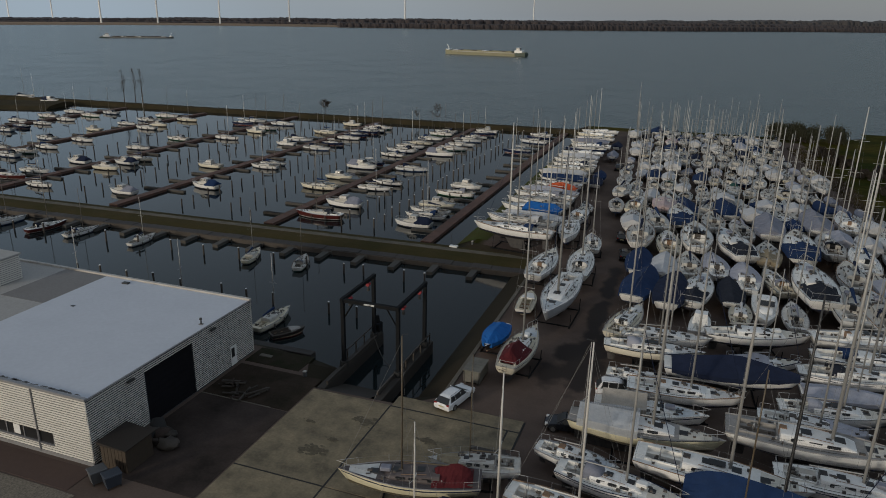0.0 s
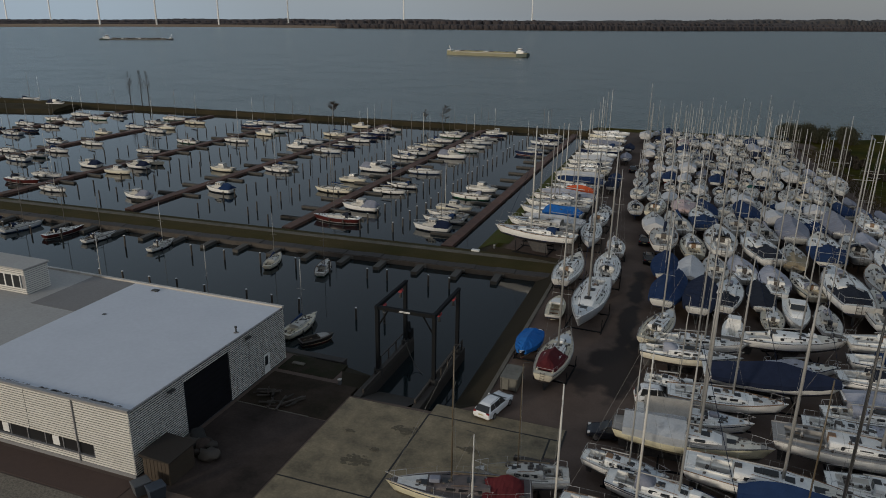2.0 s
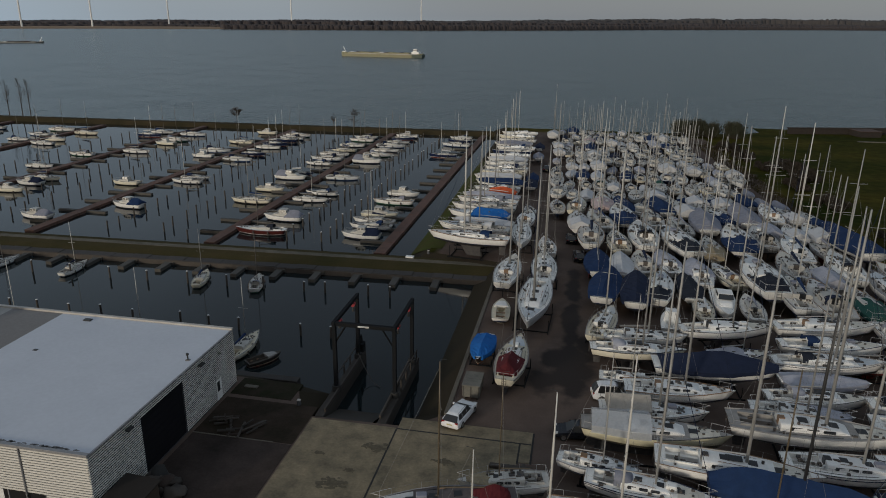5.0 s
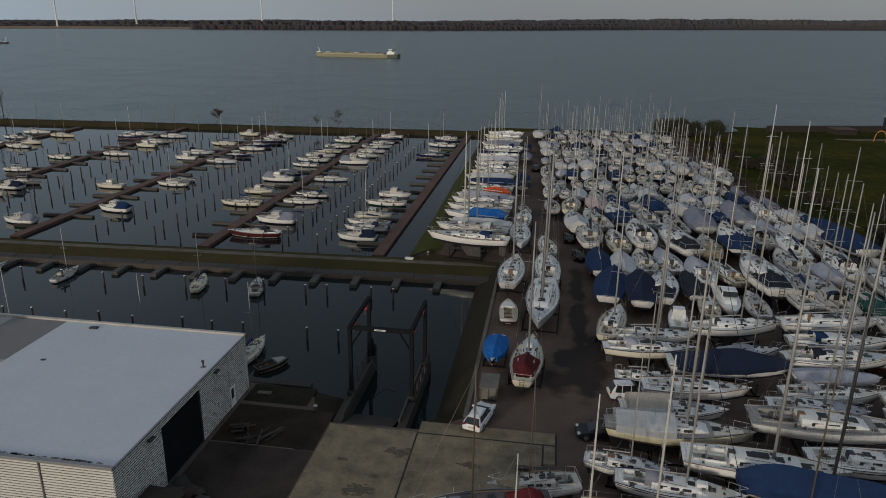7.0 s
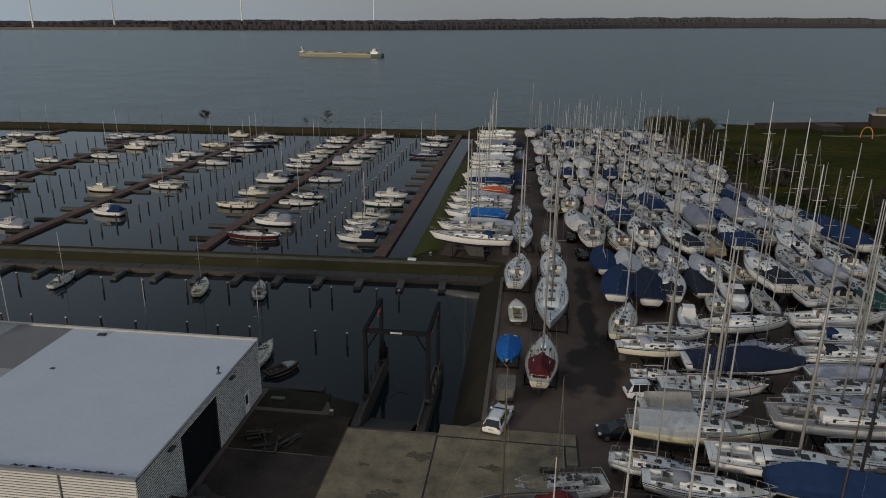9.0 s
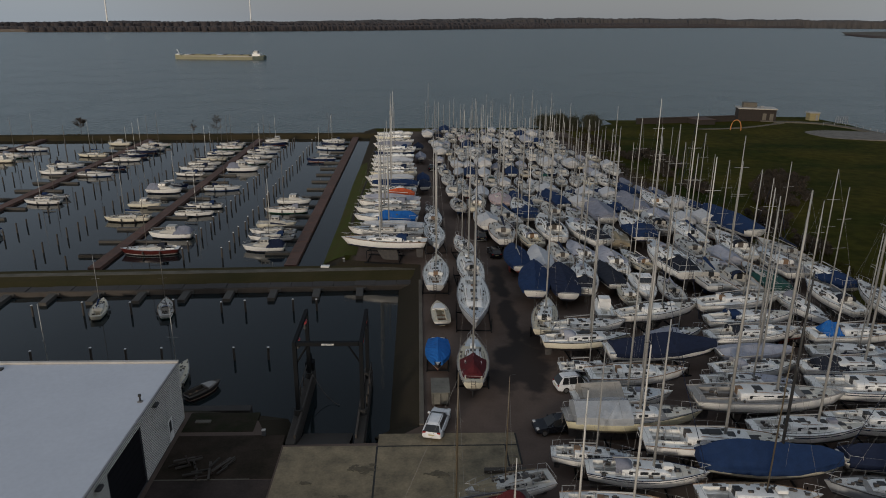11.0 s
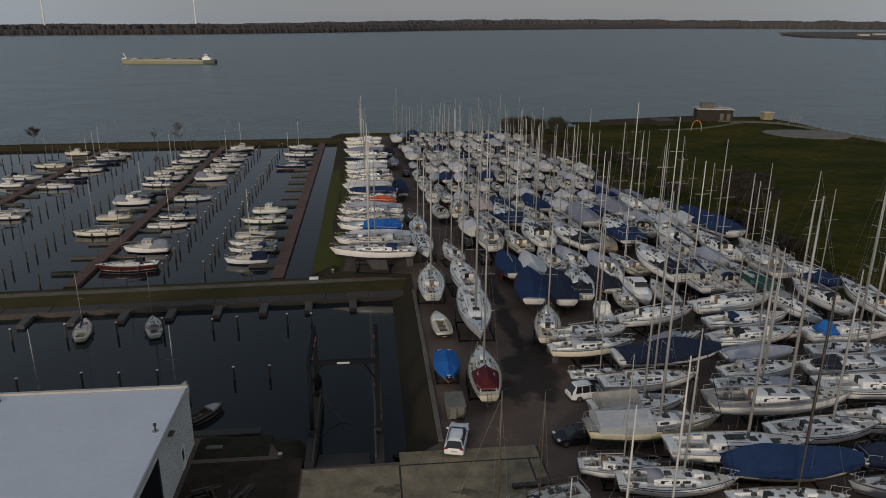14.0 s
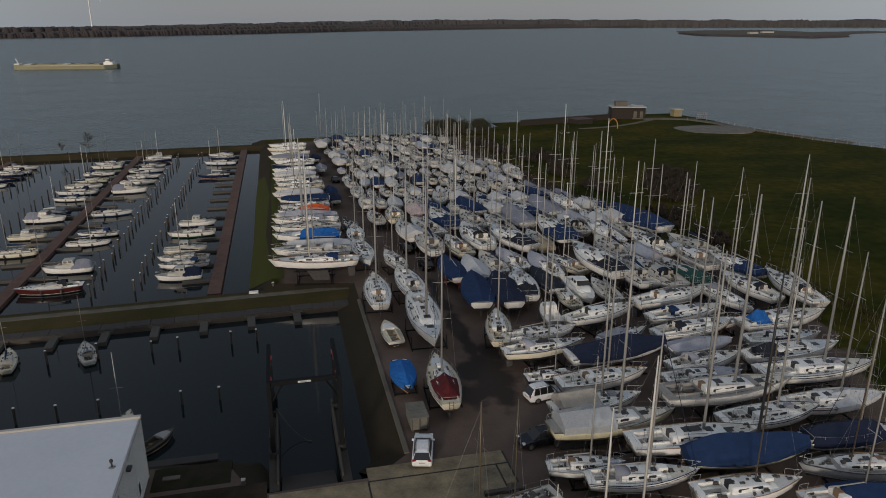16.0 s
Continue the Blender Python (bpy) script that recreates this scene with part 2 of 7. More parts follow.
M_INSIDE = material("hall_inside", (0.05, 0.05, 0.055), 0.9)
M_BRICK_DARK = material("sooty_brick", (0.019, 0.015, 0.013), 0.9, scale=1.2, amount=0.8, second=(0.032, 0.023, 0.019), fine=12)
M_BRICK = material("dark_brick", (0.070, 0.043, 0.035), 0.9, scale=2, fine=20)
M_GRAVEL = material("gravel", (0.22, 0.19, 0.15), 0.95, scale=6, amount=0.9, second=(0.07, 0.06, 0.05), fine=18, bump=0.9)
M_PAINT_WHITE = material("car_white", (0.72, 0.73, 0.75), 0.22, fine=4, amount=0.1, bump=0.0)
M_PAINT_DARK = material("car_dark", (0.012, 0.014, 0.02), 0.2, fine=4, amount=0.1, bump=0.0)
M_RUBBER = material("rubber", (0.018, 0.018, 0.018), 0.85)
M_RIM = material("alloy_rim", (0.35, 0.35, 0.36), 0.35, 0.8, bump=0.0)
M_LAMP_RED = material("tail_lamp", (0.25, 0.01, 0.01), 0.2, bump=0.0)
M_LAMP_CLEAR = material("head_lamp", (0.6, 0.6, 0.6), 0.12, bump=0.0)
M_PLATE = material("plate_yellow", (0.48, 0.43, 0.25), 0.5, bump=0.0)
M_YELLOW = material("yellow_paint", (0.42, 0.17, 0.04), 0.5, bump=0.0)
M_HUT = material("beige_plaster", (0.27, 0.23, 0.12), 0.8, scale=1.5, amount=0.6)
M_BARGE = material("barge_hull", (0.26, 0.25, 0.155), 0.6, scale=0.08, amount=0.6, second=(0.20, 0.18, 0.12), fine=1.0, bump=0.05)
M_BARGE_GREY = material("barge_grey", (0.13, 0.13, 0.12), 0.6, scale=0.08, amount=0.6, second=(0.08, 0.075, 0.065), fine=1.0, bump=0.05)
M_BARGE_DARK = material("barge_dark", (0.05, 0.07, 0.055), 0.6, scale=0.1, fine=1.0, bump=0.0)
M_WHITE = material("white_paint", (0.78, 0.78, 0.76), 0.45, scale=0.5, amount=0.2, fine=5, bump=0.0)
M_BARK = material("bark", (0.055, 0.045, 0.038), 0.95, fine=15)
M_TWIG = material("winter_twigs", (0.060, 0.046, 0.036), 0.95, scale=0.4, amount=0.7, fine=3, bump=0)
M_BRAMBLE = material("bramble", (0.022, 0.017, 0.012), 0.95, scale=0.5, amount=0.8, second=(0.04, 0.03, 0.02), fine=3, bump=0)
M_LEAF = material("evergreen_leaves", (0.030, 0.036, 0.016), 0.8, scale=0.8, amount=0.7, second=(0.045, 0.034, 0.02), fine=3, bump=0)
# haze of distance is mixed into both colours, greyer and paler for the farther woods
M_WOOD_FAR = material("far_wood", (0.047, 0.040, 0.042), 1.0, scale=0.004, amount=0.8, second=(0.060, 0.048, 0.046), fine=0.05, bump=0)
M_WOOD_HAZED = material("distant_wood", (0.058, 0.055, 0.057), 1.0, scale=0.002, amount=0.8, second=(0.072, 0.064, 0.062), fine=0.03, bump=0)
M_FARLAND = material("far_land", (0.25, 0.165, 0.095), 1.0, scale=0.004, amount=0.8, second=(0.14, 0.10, 0.065), fine=0.05, bump=0)
M_ISLE = material("island_turf", (0.062, 0.050, 0.036), 1.0, scale=0.006, amount=0.9, second=(0.035, 0.032, 0.022), fine=0.05, bump=0)
M_BIN_BLUE = material("bin_blue", (0.034, 0.044, 0.062), 0.5)
M_CRATE = material("weathered_plywood", (0.15, 0.145, 0.125), 0.85, scale=1.2, amount=0.8, second=(0.08, 0.078, 0.07), fine=14)
M_BIN_GREY = material("bin_grey", (0.075, 0.08, 0.088), 0.55)
M_SHED = material("brown_shed", (0.050, 0.036, 0.024), 0.8, scale=2)
M_SHED_ROOF = material("shed_felt", (0.021, 0.016, 0.013), 0.9, scale=2)


def water_material():
    m = bpy.data.materials.new("lake_water")
    m.use_nodes = True
    n, l = m.node_tree.nodes, m.node_tree.links
    b = n["Principled BSDF"]
    b.inputs["Base Color"].default_value = (0.012, 0.018, 0.021, 1)
    b.inputs["Roughness"].default_value = 0.10
    b.inputs["IOR"].default_value = 1.333
    tc = n.new("ShaderNodeTexCoord")
    mapping = n.new("ShaderNodeMapping")
    mapping.inputs["Scale"].default_value = (0.9, 0.42, 1.0)
    l.new(tc.outputs["Object"], mapping.inputs[0])
    n1 = n.new("ShaderNodeTexNoise")
    n1.inputs["Scale"].default_value = 0.75
    n1.inputs["Detail"].default_value = 5
    n2 = n.new("ShaderNodeTexNoise")
    n2.inputs["Scale"].default_value = 0.035
    n2.inputs["Detail"].default_value = 3
    l.new(mapping.outputs[0], n1.inputs["Vector"])
    l.new(tc.outputs["Object"], n2.inputs["Vector"])
    # calm inside the harbour, rippled on the open lake beyond the breakwater
    sep = n.new("ShaderNodeSeparateXYZ")
    l.new(tc.outputs["Object"], sep.inputs[0])
    east = n.new("ShaderNodeMath")
    east.operation = "MULTIPLY_ADD"
    east.inputs[1].default_value, east.inputs[2].default_value = 3.0, 30.0
    l.new(sep.outputs[0], east.inputs[0])
    slant = n.new("ShaderNodeMath")
    slant.operation = "MULTIPLY_ADD"
    slant.inputs[1].default_value = -0.07
    l.new(sep.outputs[0], slant.inputs[0])
    l.new(sep.outputs[1], slant.inputs[2])
    open_water = n.new("ShaderNodeMath")
    open_water.operation = "MAXIMUM"
    l.new(slant.outputs[0], open_water.inputs[0])
    l.new(east.outputs[0], open_water.inputs[1])
    calm = n.new("ShaderNodeMapRange")
    calm.inputs[1].default_value, calm.inputs[2].default_value = 231, 237
    calm.inputs[3].default_value, calm.inputs[4].default_value = 0.012, 0.75
    l.new(open_water.outputs[0], calm.inputs[0])
    patch = n.new("ShaderNodeMapRange")
    patch.inputs[1].default_value, patch.inputs[2].default_value = 0.35, 0.65
    patch.inputs[3].default_value, patch.inputs[4].default_value = 0.5, 1.3
    l.new(n2.outputs[0], patch.inputs[0])
    st = n.new("ShaderNodeMath")
    st.operation = "MULTIPLY"
    l.new(calm.outputs[0], st.inputs[0])
    l.new(patch.outputs[0], st.inputs[1])
    bp = n.new("ShaderNodeBump")
    bp.inputs["Distance"].default_value = 0.8
    l.new(st.outputs[0], bp.inputs["Strength"])
    l.new(n1.outputs[0], bp.inputs["Height"])
    l.new(bp.outputs[0], b.inputs["Normal"])
    rg = n.new("ShaderNodeMapRange")
    rg.inputs[1].default_value, rg.inputs[2].default_value = 231, 237
    rg.inputs[3].default_value, rg.inputs[4].default_value = 0.06, 0.26
    l.new(open_water.outputs[0], rg.inputs[0])
    l.new(rg.outputs[0], b.inputs["Roughness"])
    # silty open lake, its base raised further in place of sky reflection; peaty harbour
    silt_sheen = n.new("ShaderNodeMapRange")
    silt_sheen.inputs[1].default_value, silt_sheen.inputs[2].default_value = 231, 239
    l.new(open_water.outputs[0], silt_sheen.inputs[0])
    tone = n.new("ShaderNodeMix")
    tone.data_type = "RGBA"
    tone.inputs[6].default_value, tone.inputs[7].default_value = (0.009, 0.014, 0.016, 1), (0.080, 0.112, 0.119, 1)
    l.new(silt_sheen.outputs[0], tone.inputs[0])
    l.new(tone.outputs[2], b.inputs["Base Color"])
    return m


def ground_material():
    """Asphalt yard with wet stains; grass east of the yard and along the banks."""
    m = material("yard_asphalt", (0.134, 0.102, 0.086), 0.85, scale=0.12, amount=0.9, second=(0.074, 0.056, 0.049), fine=6, bump=0.25, spec=0.03)
    n, l = m.node_tree.nodes, m.node_tree.links
    b = n["Principled BSDF"]
    src = b.inputs["Base Color"].links[0].from_socket
    tc = n.new("ShaderNodeTexCoord")
    sep = n.new("ShaderNodeSeparateXYZ")
    l.new(tc.outputs["Object"], sep.inputs[0])

    def math_node(op, a, c=None):
        k = n.new("ShaderNodeMath")
        k.operation = op
        for i, v in enumerate((a, c)):
            if v is None:
                continue
            if isinstance(v, (int, float)):
                k.inputs[i].default_value = v
            else:
                l.new(v, k.inputs[i])
        return k.outputs[0]

    wob = n.new("ShaderNodeTexNoise")
    wob.inputs["Scale"].default_value = 0.25
    wob.inputs["Detail"].default_value = 5
    l.new(tc.outputs["Object"], wob.inputs["Vector"])
    w = math_node("MULTIPLY", math_node("SUBTRACT", wob.outputs[0], 0.5), 9.0)
    # wet stains round two places of the lane
    wet = None
    for x, y, rx, ry in ((5.9, 68.4, 2.9, 5.6), (5.7, 79.5, 1.1, 7.5), (3.0, 64.4, 1.7, 3.2), (7.8, 73.6, 1.6, 2.6), (5.8, 92.0, 1.0, 6.0)):
        dx = math_node("DIVIDE", math_node("SUBTRACT", sep.outputs[0], x), rx)
        dy = math_node("DIVIDE", math_node("SUBTRACT", sep.outputs[1], y), ry)
        d = math_node("SQRT", math_node("ADD", math_node("MULTIPLY", dx, dx), math_node("MULTIPLY", dy, dy)))
        d = math_node("ADD", d, math_node("MULTIPLY", w, 0.32))
        k = n.new("ShaderNodeMapRange")
        k.inputs[1].default_value, k.inputs[2].default_value = 0.70, 1.22
        k.inputs[3].default_value, k.inputs[4].default_value = 1.0, 0.0
        l.new(d, k.inputs[0])
        wet = k.outputs[0] if wet is None else math_node("MAXIMUM", wet, k.outputs[0])
    mw = n.new("ShaderNodeMix")
    mw.data_type = "RGBA"
    mw.inputs[7].default_value = (0.036, 0.030, 0.028, 1)
    l.new(wet, mw.inputs[0])
    l.new(src, mw.inputs[6])
    # grass
    nearer = n.new("ShaderNodeMapRange")
    nearer.inputs[1].default_value, nearer.inputs[2].default_value, nearer.inputs[3].default_value, nearer.inputs[4].default_value = 55, 78, 9.5, 0.0
    l.new(sep.outputs[1], nearer.inputs[0])
    gx = math_node("ADD", math_node("ADD", math_node("ADD", sep.outputs[0], nearer.outputs[0]), math_node("MULTIPLY", sep.outputs[1], 0.065)), w)
    east = n.new("ShaderNodeMapRange")
    east.inputs[1].default_value, east.inputs[2].default_value = 57.5, 59.0
    l.new(gx, east.inputs[0])
    west = n.new("ShaderNodeMapRange")
    west.inputs[1].default_value, west.inputs[2].default_value = -15.2, -16.4
    l.new(math_node("ADD", sep.outputs[0], math_node("MULTIPLY", w, 0.2)), west.inputs[0])
    wy = n.new("ShaderNodeMapRange")
    wy.inputs[1].default_value, wy.inputs[2].default_value = 88, 89
    l.new(sep.outputs[1], wy.inputs[0])
    north = n.new("ShaderNodeMapRange")
    north.inputs[1].default_value, north.inputs[2].default_value = 230, 233
    l.new(math_node("ADD", sep.outputs[1], math_node("MULTIPLY", w, 0.3)), north.inputs[0])
    g = math_node("MAXIMUM", math_node("MAXIMUM", east.outputs[0], math_node("MULTIPLY", west.outputs[0], wy.outputs[0])), north.outputs[0])
    gn = n.new("ShaderNodeTexNoise")
    gn.inputs["Scale"].default_value = 0.05
    gn.inputs["Detail"].default_value = 7
    gm = n.new("ShaderNodeMapping")
    gm.inputs["Rotation"].default_value = (0, 0, radians(14))
    gm.inputs["Scale"].default_value = (0.7, 1.15, 1.0)
    l.new(tc.outputs["Object"], gm.inputs[0])
    l.new(gm.outputs[0], gn.inputs["Vector"])
    gr = n.new("ShaderNodeValToRGB")
    gr.color_ramp.elements[0].position, gr.color_ramp.elements[1].position = 0.36, 0.68
    gr.color_ramp.elements[0].color, gr.color_ramp.elements[1].color = (0.019, 0.026, 0.003, 1), (0.061, 0.050, 0.008, 1)
    l.new(gn.outputs[0], gr.inputs[0])
    tuft = n.new("ShaderNodeTexNoise")
    tuft.inputs["Scale"].default_value = 0.45
    tuft.inputs["Detail"].default_value = 6
    l.new(tc.outputs["Object"], tuft.inputs["Vector"])
    tr = n.new("ShaderNodeMapRange")
    tr.inputs[1].default_value, tr.inputs[2].default_value, tr.inputs[3].default_value, tr.inputs[4].default_value = 0.35, 0.68, 0.7, 1.25
    l.new(tuft.outputs[0], tr.inputs[0])
    ts = n.new("ShaderNodeVectorMath")
    ts.operation = "SCALE"
    l.new(gr.outputs[0], ts.inputs[0])
    l.new(tr.outputs[0], ts.inputs[3])
    mg = n.new("ShaderNodeMix")
    mg.data_type = "RGBA"
    l.new(g, mg.inputs[0])
    l.new(mw.outputs[2], mg.inputs[6])
    l.new(ts.outputs[0], mg.inputs[7])
    l.new(mg.outputs[2], b.inputs["Base Color"])
    rr = n.new("ShaderNodeMapRange")
    rr.inputs[3].default_value, rr.inputs[4].default_value = 0.85, 0.45
    l.new(wet, rr.inputs[0])
    l.new(rr.outputs[0], b.inputs["Roughness"])
    return m


M_WATER, M_GROUND = water_material(), ground_material()
M_GRASS = material("dyke_grass", (0.038, 0.034, 0.012), 0.95, scale=0.15, amount=0.9, second=(0.062, 0.047, 0.021), fine=3, bump=0.6, spec=0.1)
M_LAWN = material("worn_lawn", (0.017, 0.019, 0.009), 0.95, scale=0.6, amount=1.0, second=(0.034, 0.026, 0.020), fine=4, bump=0.6, spec=0.1)
M_VERGE = material("verge_grass", (0.044, 0.056, 0.011), 0.95, scale=0.3, amount=0.9, second=(0.052, 0.043, 0.016), fine=4, bump=0.6, spec=0.1)
M_DYKE_FAR = material("breakwater_turf", (0.030, 0.026, 0.013), 0.95, scale=0.12, amount=0.9, second=(0.060, 0.044, 0.024), fine=3, bump=0.6, spec=0.1)
M_STONE_BANK = material("bank_stone", (0.032, 0.026, 0.018), 0.95, scale=0.5, amount=0.8, second=(0.030, 0.026, 0.017), fine=4, bump=0.8, spec=0.1)


# ---- mesh helpers ----
def mesh_of(name, bm, mat, smooth=False):
    me = bpy.data.meshes.new(name)
    bmesh.ops.recalc_face_normals(bm, faces=bm.faces)
    bm.to_mesh(me)
    bm.free()
    if mat:
        me.materials.append(mat)
    if smooth:
        me.polygons.foreach_set("use_smooth", [True] * len(me.polygons))
    return me


def thing(name, label, category, group="", kind=""):
    return tagged(new(name), label, category, group, kind)


def part(name, bm, mat, parent, label="", smooth=False):
    ob = new(name, mesh_of(name, bm, mat, smooth))
    ob.parent = parent
    return tagged(ob, label)


def again(ob, m, parent=None):
    """One more part on the same mesh."""
    o = new(ob.name.split(".")[0], ob.data)
    o.parent = parent or ob.parent
    o.matrix_basis = m
    return o


def structure(name, bm, mat, label="", category="", smooth=False):
    ob = new(name, mesh_of(name, bm, mat, smooth))
    return tagged(ob, label, category, "", "structure")


def box(bm, x0, y0, z0, x1, y1, z1):
    v = [bm.verts.new(p) for p in ((x0, y0, z0), (x1, y0, z0), (x1, y1, z0), (x0, y1, z0), (x0, y0, z1), (x1, y0, z1), (x1, y1, z1), (x0, y1, z1))]
    for f in ((0, 3, 2, 1), (4, 5, 6, 7), (0, 1, 5, 4), (1, 2, 6, 5), (2, 3, 7, 6), (3, 0, 4, 7)):
        bm.faces.new([v[i] for i in f])
    return bm


def bbox(x0, y0, z0, x1, y1, z1, bevel=0.0):
    bm = box(bmesh.new(), x0, y0, z0, x1, y1, z1)
    if bevel:
        bmesh.ops.bevel(bm, geom=bm.edges[:], offset=bevel, segments=1, affect="EDGES")
    return bm


def loft(bm, rings, closed=False, caps=True):
    rows = [[bm.verts.new(p) for p in r] for r in rings]
    n = len(rows[0])
    for a, b in zip(rows, rows[1:]):
        for i in range(n if closed else n - 1):
            j = (i + 1) % n
            q = [a[i], a[j], b[j], b[i]]
            bm.faces.new(q)
    if closed and caps:
        bm.faces.new(rows[0][::-1])
        bm.faces.new(rows[-1])
    return rows


def tube(bm, points, radii, n=6):
    """A round bar along points."""
    pts = [Vector(p) for p in points]
    if isinstance(radii, (int, float)):
        radii = [radii] * len(pts)
    rings = []
    for i, p in enumerate(pts):
        d = (pts[min(i + 1, len(pts) - 1)] - pts[max(i - 1, 0)]).normalized()
        side = d.cross(Vector((0, 0, 1)) if abs(d.z) < 0.9 else Vector((1, 0, 0))).normalized()
        up = side.cross(d)
        rings.append([p + radii[i] * (math.cos(a) * side + math.sin(a) * up) for a in (2 * math.pi * k / n for k in range(n))])
    loft(bm, rings, True)
    return bm


def bar(points, radii, n=6):
    return tube(bmesh.new(), points, radii, n)


def sweep(points, profile):
    """A prism of profile (offset to the left of the path, height) along a flat path."""
    bm = bmesh.new()
    rings = []
    for i, p in enumerate(points):
        a, b = Vector(points[max(i - 1, 0)]), Vector(points[min(i + 1, len(points) - 1)])
        d = (b - a).normalized()
        left = Vector((-d.y, d.x))
        rings.append([(p[0] + left.x * o, p[1] + left.y * o, z) for o, z in profile])
    loft(bm, rings, True)
    return bm


def lerp(x, table):
    return float(np.interp(x, [a for a, _ in table], [b for _, b in table]))


# ---- boats ----
HALF = [(0.0, 0.70), (0.12, 0.84), (0.28, 0.96), (0.42, 1.0), (0.58, 0.95), (0.72, 0.80), (0.84, 0.56), (0.93, 0.29), (1.0, 0.015)]
DEPTH = [(0.0, 0.18), (0.2, 0.7), (0.45, 1.0), (0.7, 0.85), (0.9, 0.4), (1.0, 0.1)]


class Form:
    """The lines of one hull: x from stern to bow, waterline at z = 0."""

    def __init__(self, length, beam, board, full=False, transom=0.70):
        self.length, self.beam, self.board, self.full, self.transom = length, beam, board, full, transom

    def half(self, t):
        b = lerp(t, HALF)
        if t < 0.42:
            b = self.transom + (1 - self.transom) * (b - 0.7) / 0.3
        return self.beam / 2 * (b ** (0.75 if self.full else 1))

    def sheer(self, t):
        return self.board * (0.93 + 0.30 * max(0, t - 0.25) ** 1.6 + 0.05 * (1 - t) ** 2)

    def at(self, t):
        return (t - 0.5) * 0.89 * self.length - 0.02 * self.length

    def section(self, t, steps=8):
        b, zs, d = self.half(t), self.sheer(t), self.board * 0.45 * lerp(t, DEPTH)
        pts = []
        for i in range(steps + 1):
            s = i / steps
            y = b * math.sin(s * math.pi / 2) ** 0.72
            z = -d + (zs + d) * (1 - math.cos(s * math.pi / 2)) ** 0.85
            x = self.at(t) + (0.075 * self.length * t ** 8 - 0.035 * self.length * (1 - t) ** 8) * (z / self.board)
            pts.append((x, y, z))
        return pts


def hull_mesh(f):
    bm = bmesh.new()
    rings = []
    for i in range(19):
        t = i / 18
        s = f.section(t)
        rings.append([(x, -y, z) for x, y, z in s[:0:-1]] + s)
    rows = loft(bm, rings)
    bm.faces.new(rows[0])
    bm.faces.new(rows[-1])
    return bm


def deck_mesh(f, t0=0.04, t1=0.34, well=True):
    """Deck with a sunken cockpit and its benches, edged by a low bulwark."""
    bm = bmesh.new()
    rings = []
    stations = [0.0, t0, t0, 0.12, 0.18, 0.24, t1, t1, 0.42 if t1 < 0.4 else t1 + 0.03, 0.55, 0.68, 0.8, 0.9, 0.96, 1.0]
    for i, t in enumerate(stations):
        inside = well and 2 <= i <= 6
        x, b, zs = f.section(t)[-1]
        b, zs = b * 0.985, zs
        c = min(0.52 * f.half(0.3), b * 0.9)
        camber = 0.03 * b
        if inside:
            prof = [(b, zs), (b * 0.97, zs - 0.03), (c, zs + 0.0), (c, zs + 0.17), (c * 0.88, zs + 0.17), (c * 0.86, zs - 0.26), (c * 0.52, zs - 0.28), (c * 0.52, zs - 0.72)]
        else:
            prof = [(b, zs), (b * 0.97, zs - 0.03), (min(c, b * 0.9), zs), (min(c, b * 0.88), zs + camber * 0.5), (b * 0.6, zs + camber * 0.7),
                    (b * 0.5, zs + camber * 0.8), (b * 0.3, zs + camber), (b * 0.2, zs + camber)]
        rings.append([(x, -y, z) for y, z in prof] + [(x, y, z) for y, z in reversed(prof)])
    loft(bm, rings)
    return bm


def cabin_mesh(f, t0, t1, height, width=0.60, wedge=True):
    """A rounded coachroof that tapers to the foredeck."""
    bm = bmesh.new()
    rings = []
    for i in range(9):
        u = i / 8
        t = t0 + (t1 - t0) * u
        zs = f.sheer(t) + 0.0
        w = width * f.half(t) * (1 - 0.10 * u)
        h = height * (1.0 - (0.62 if wedge else 0.12) * u ** 1.6)
        if i == 8:
            h *= 0.35 if wedge else 0.9
        x = f.at(t)
        if i == 0:
            x -= 0.0
        half = [(w, -0.05), (w * 0.97, h * 0.55), (w * 0.90, h * 0.88), (w * 0.78, h), (w * 0.4, h * 1.06)]
        rings.append([(x, -y, zs + z) for y, z in half] + [(x, 0, zs + h * 1.08)] + [(x, y, zs + z) for y, z in reversed(half)])
    rows = loft(bm, rings)
    bm.faces.new(rows[0])
    bm.faces.new(rows[-1])
    return bm


def fin(xa, xb, za, zb, lean, thick):
    """A tapered foil that hangs down, for keels and rudders."""
    bm = bmesh.new()
    rings = []
    for u in (0.0, 0.5, 1.0):
        z, c = za + (zb - za) * u, 1 - 0.25 * u
        xm, half = (xa + xb) / 2 + lean * u, (xb - xa) / 2 * c
        rings.append([(xm - half, 0, z), (xm - half * 0.2, -thick / 2, z), (xm + half * 0.6, -thick / 2, z), (xm + half, 0, z), (xm + half * 0.6, thick / 2, z), (xm - half * 0.2, thick / 2, z)])
    loft(bm, rings, True)
    return bm


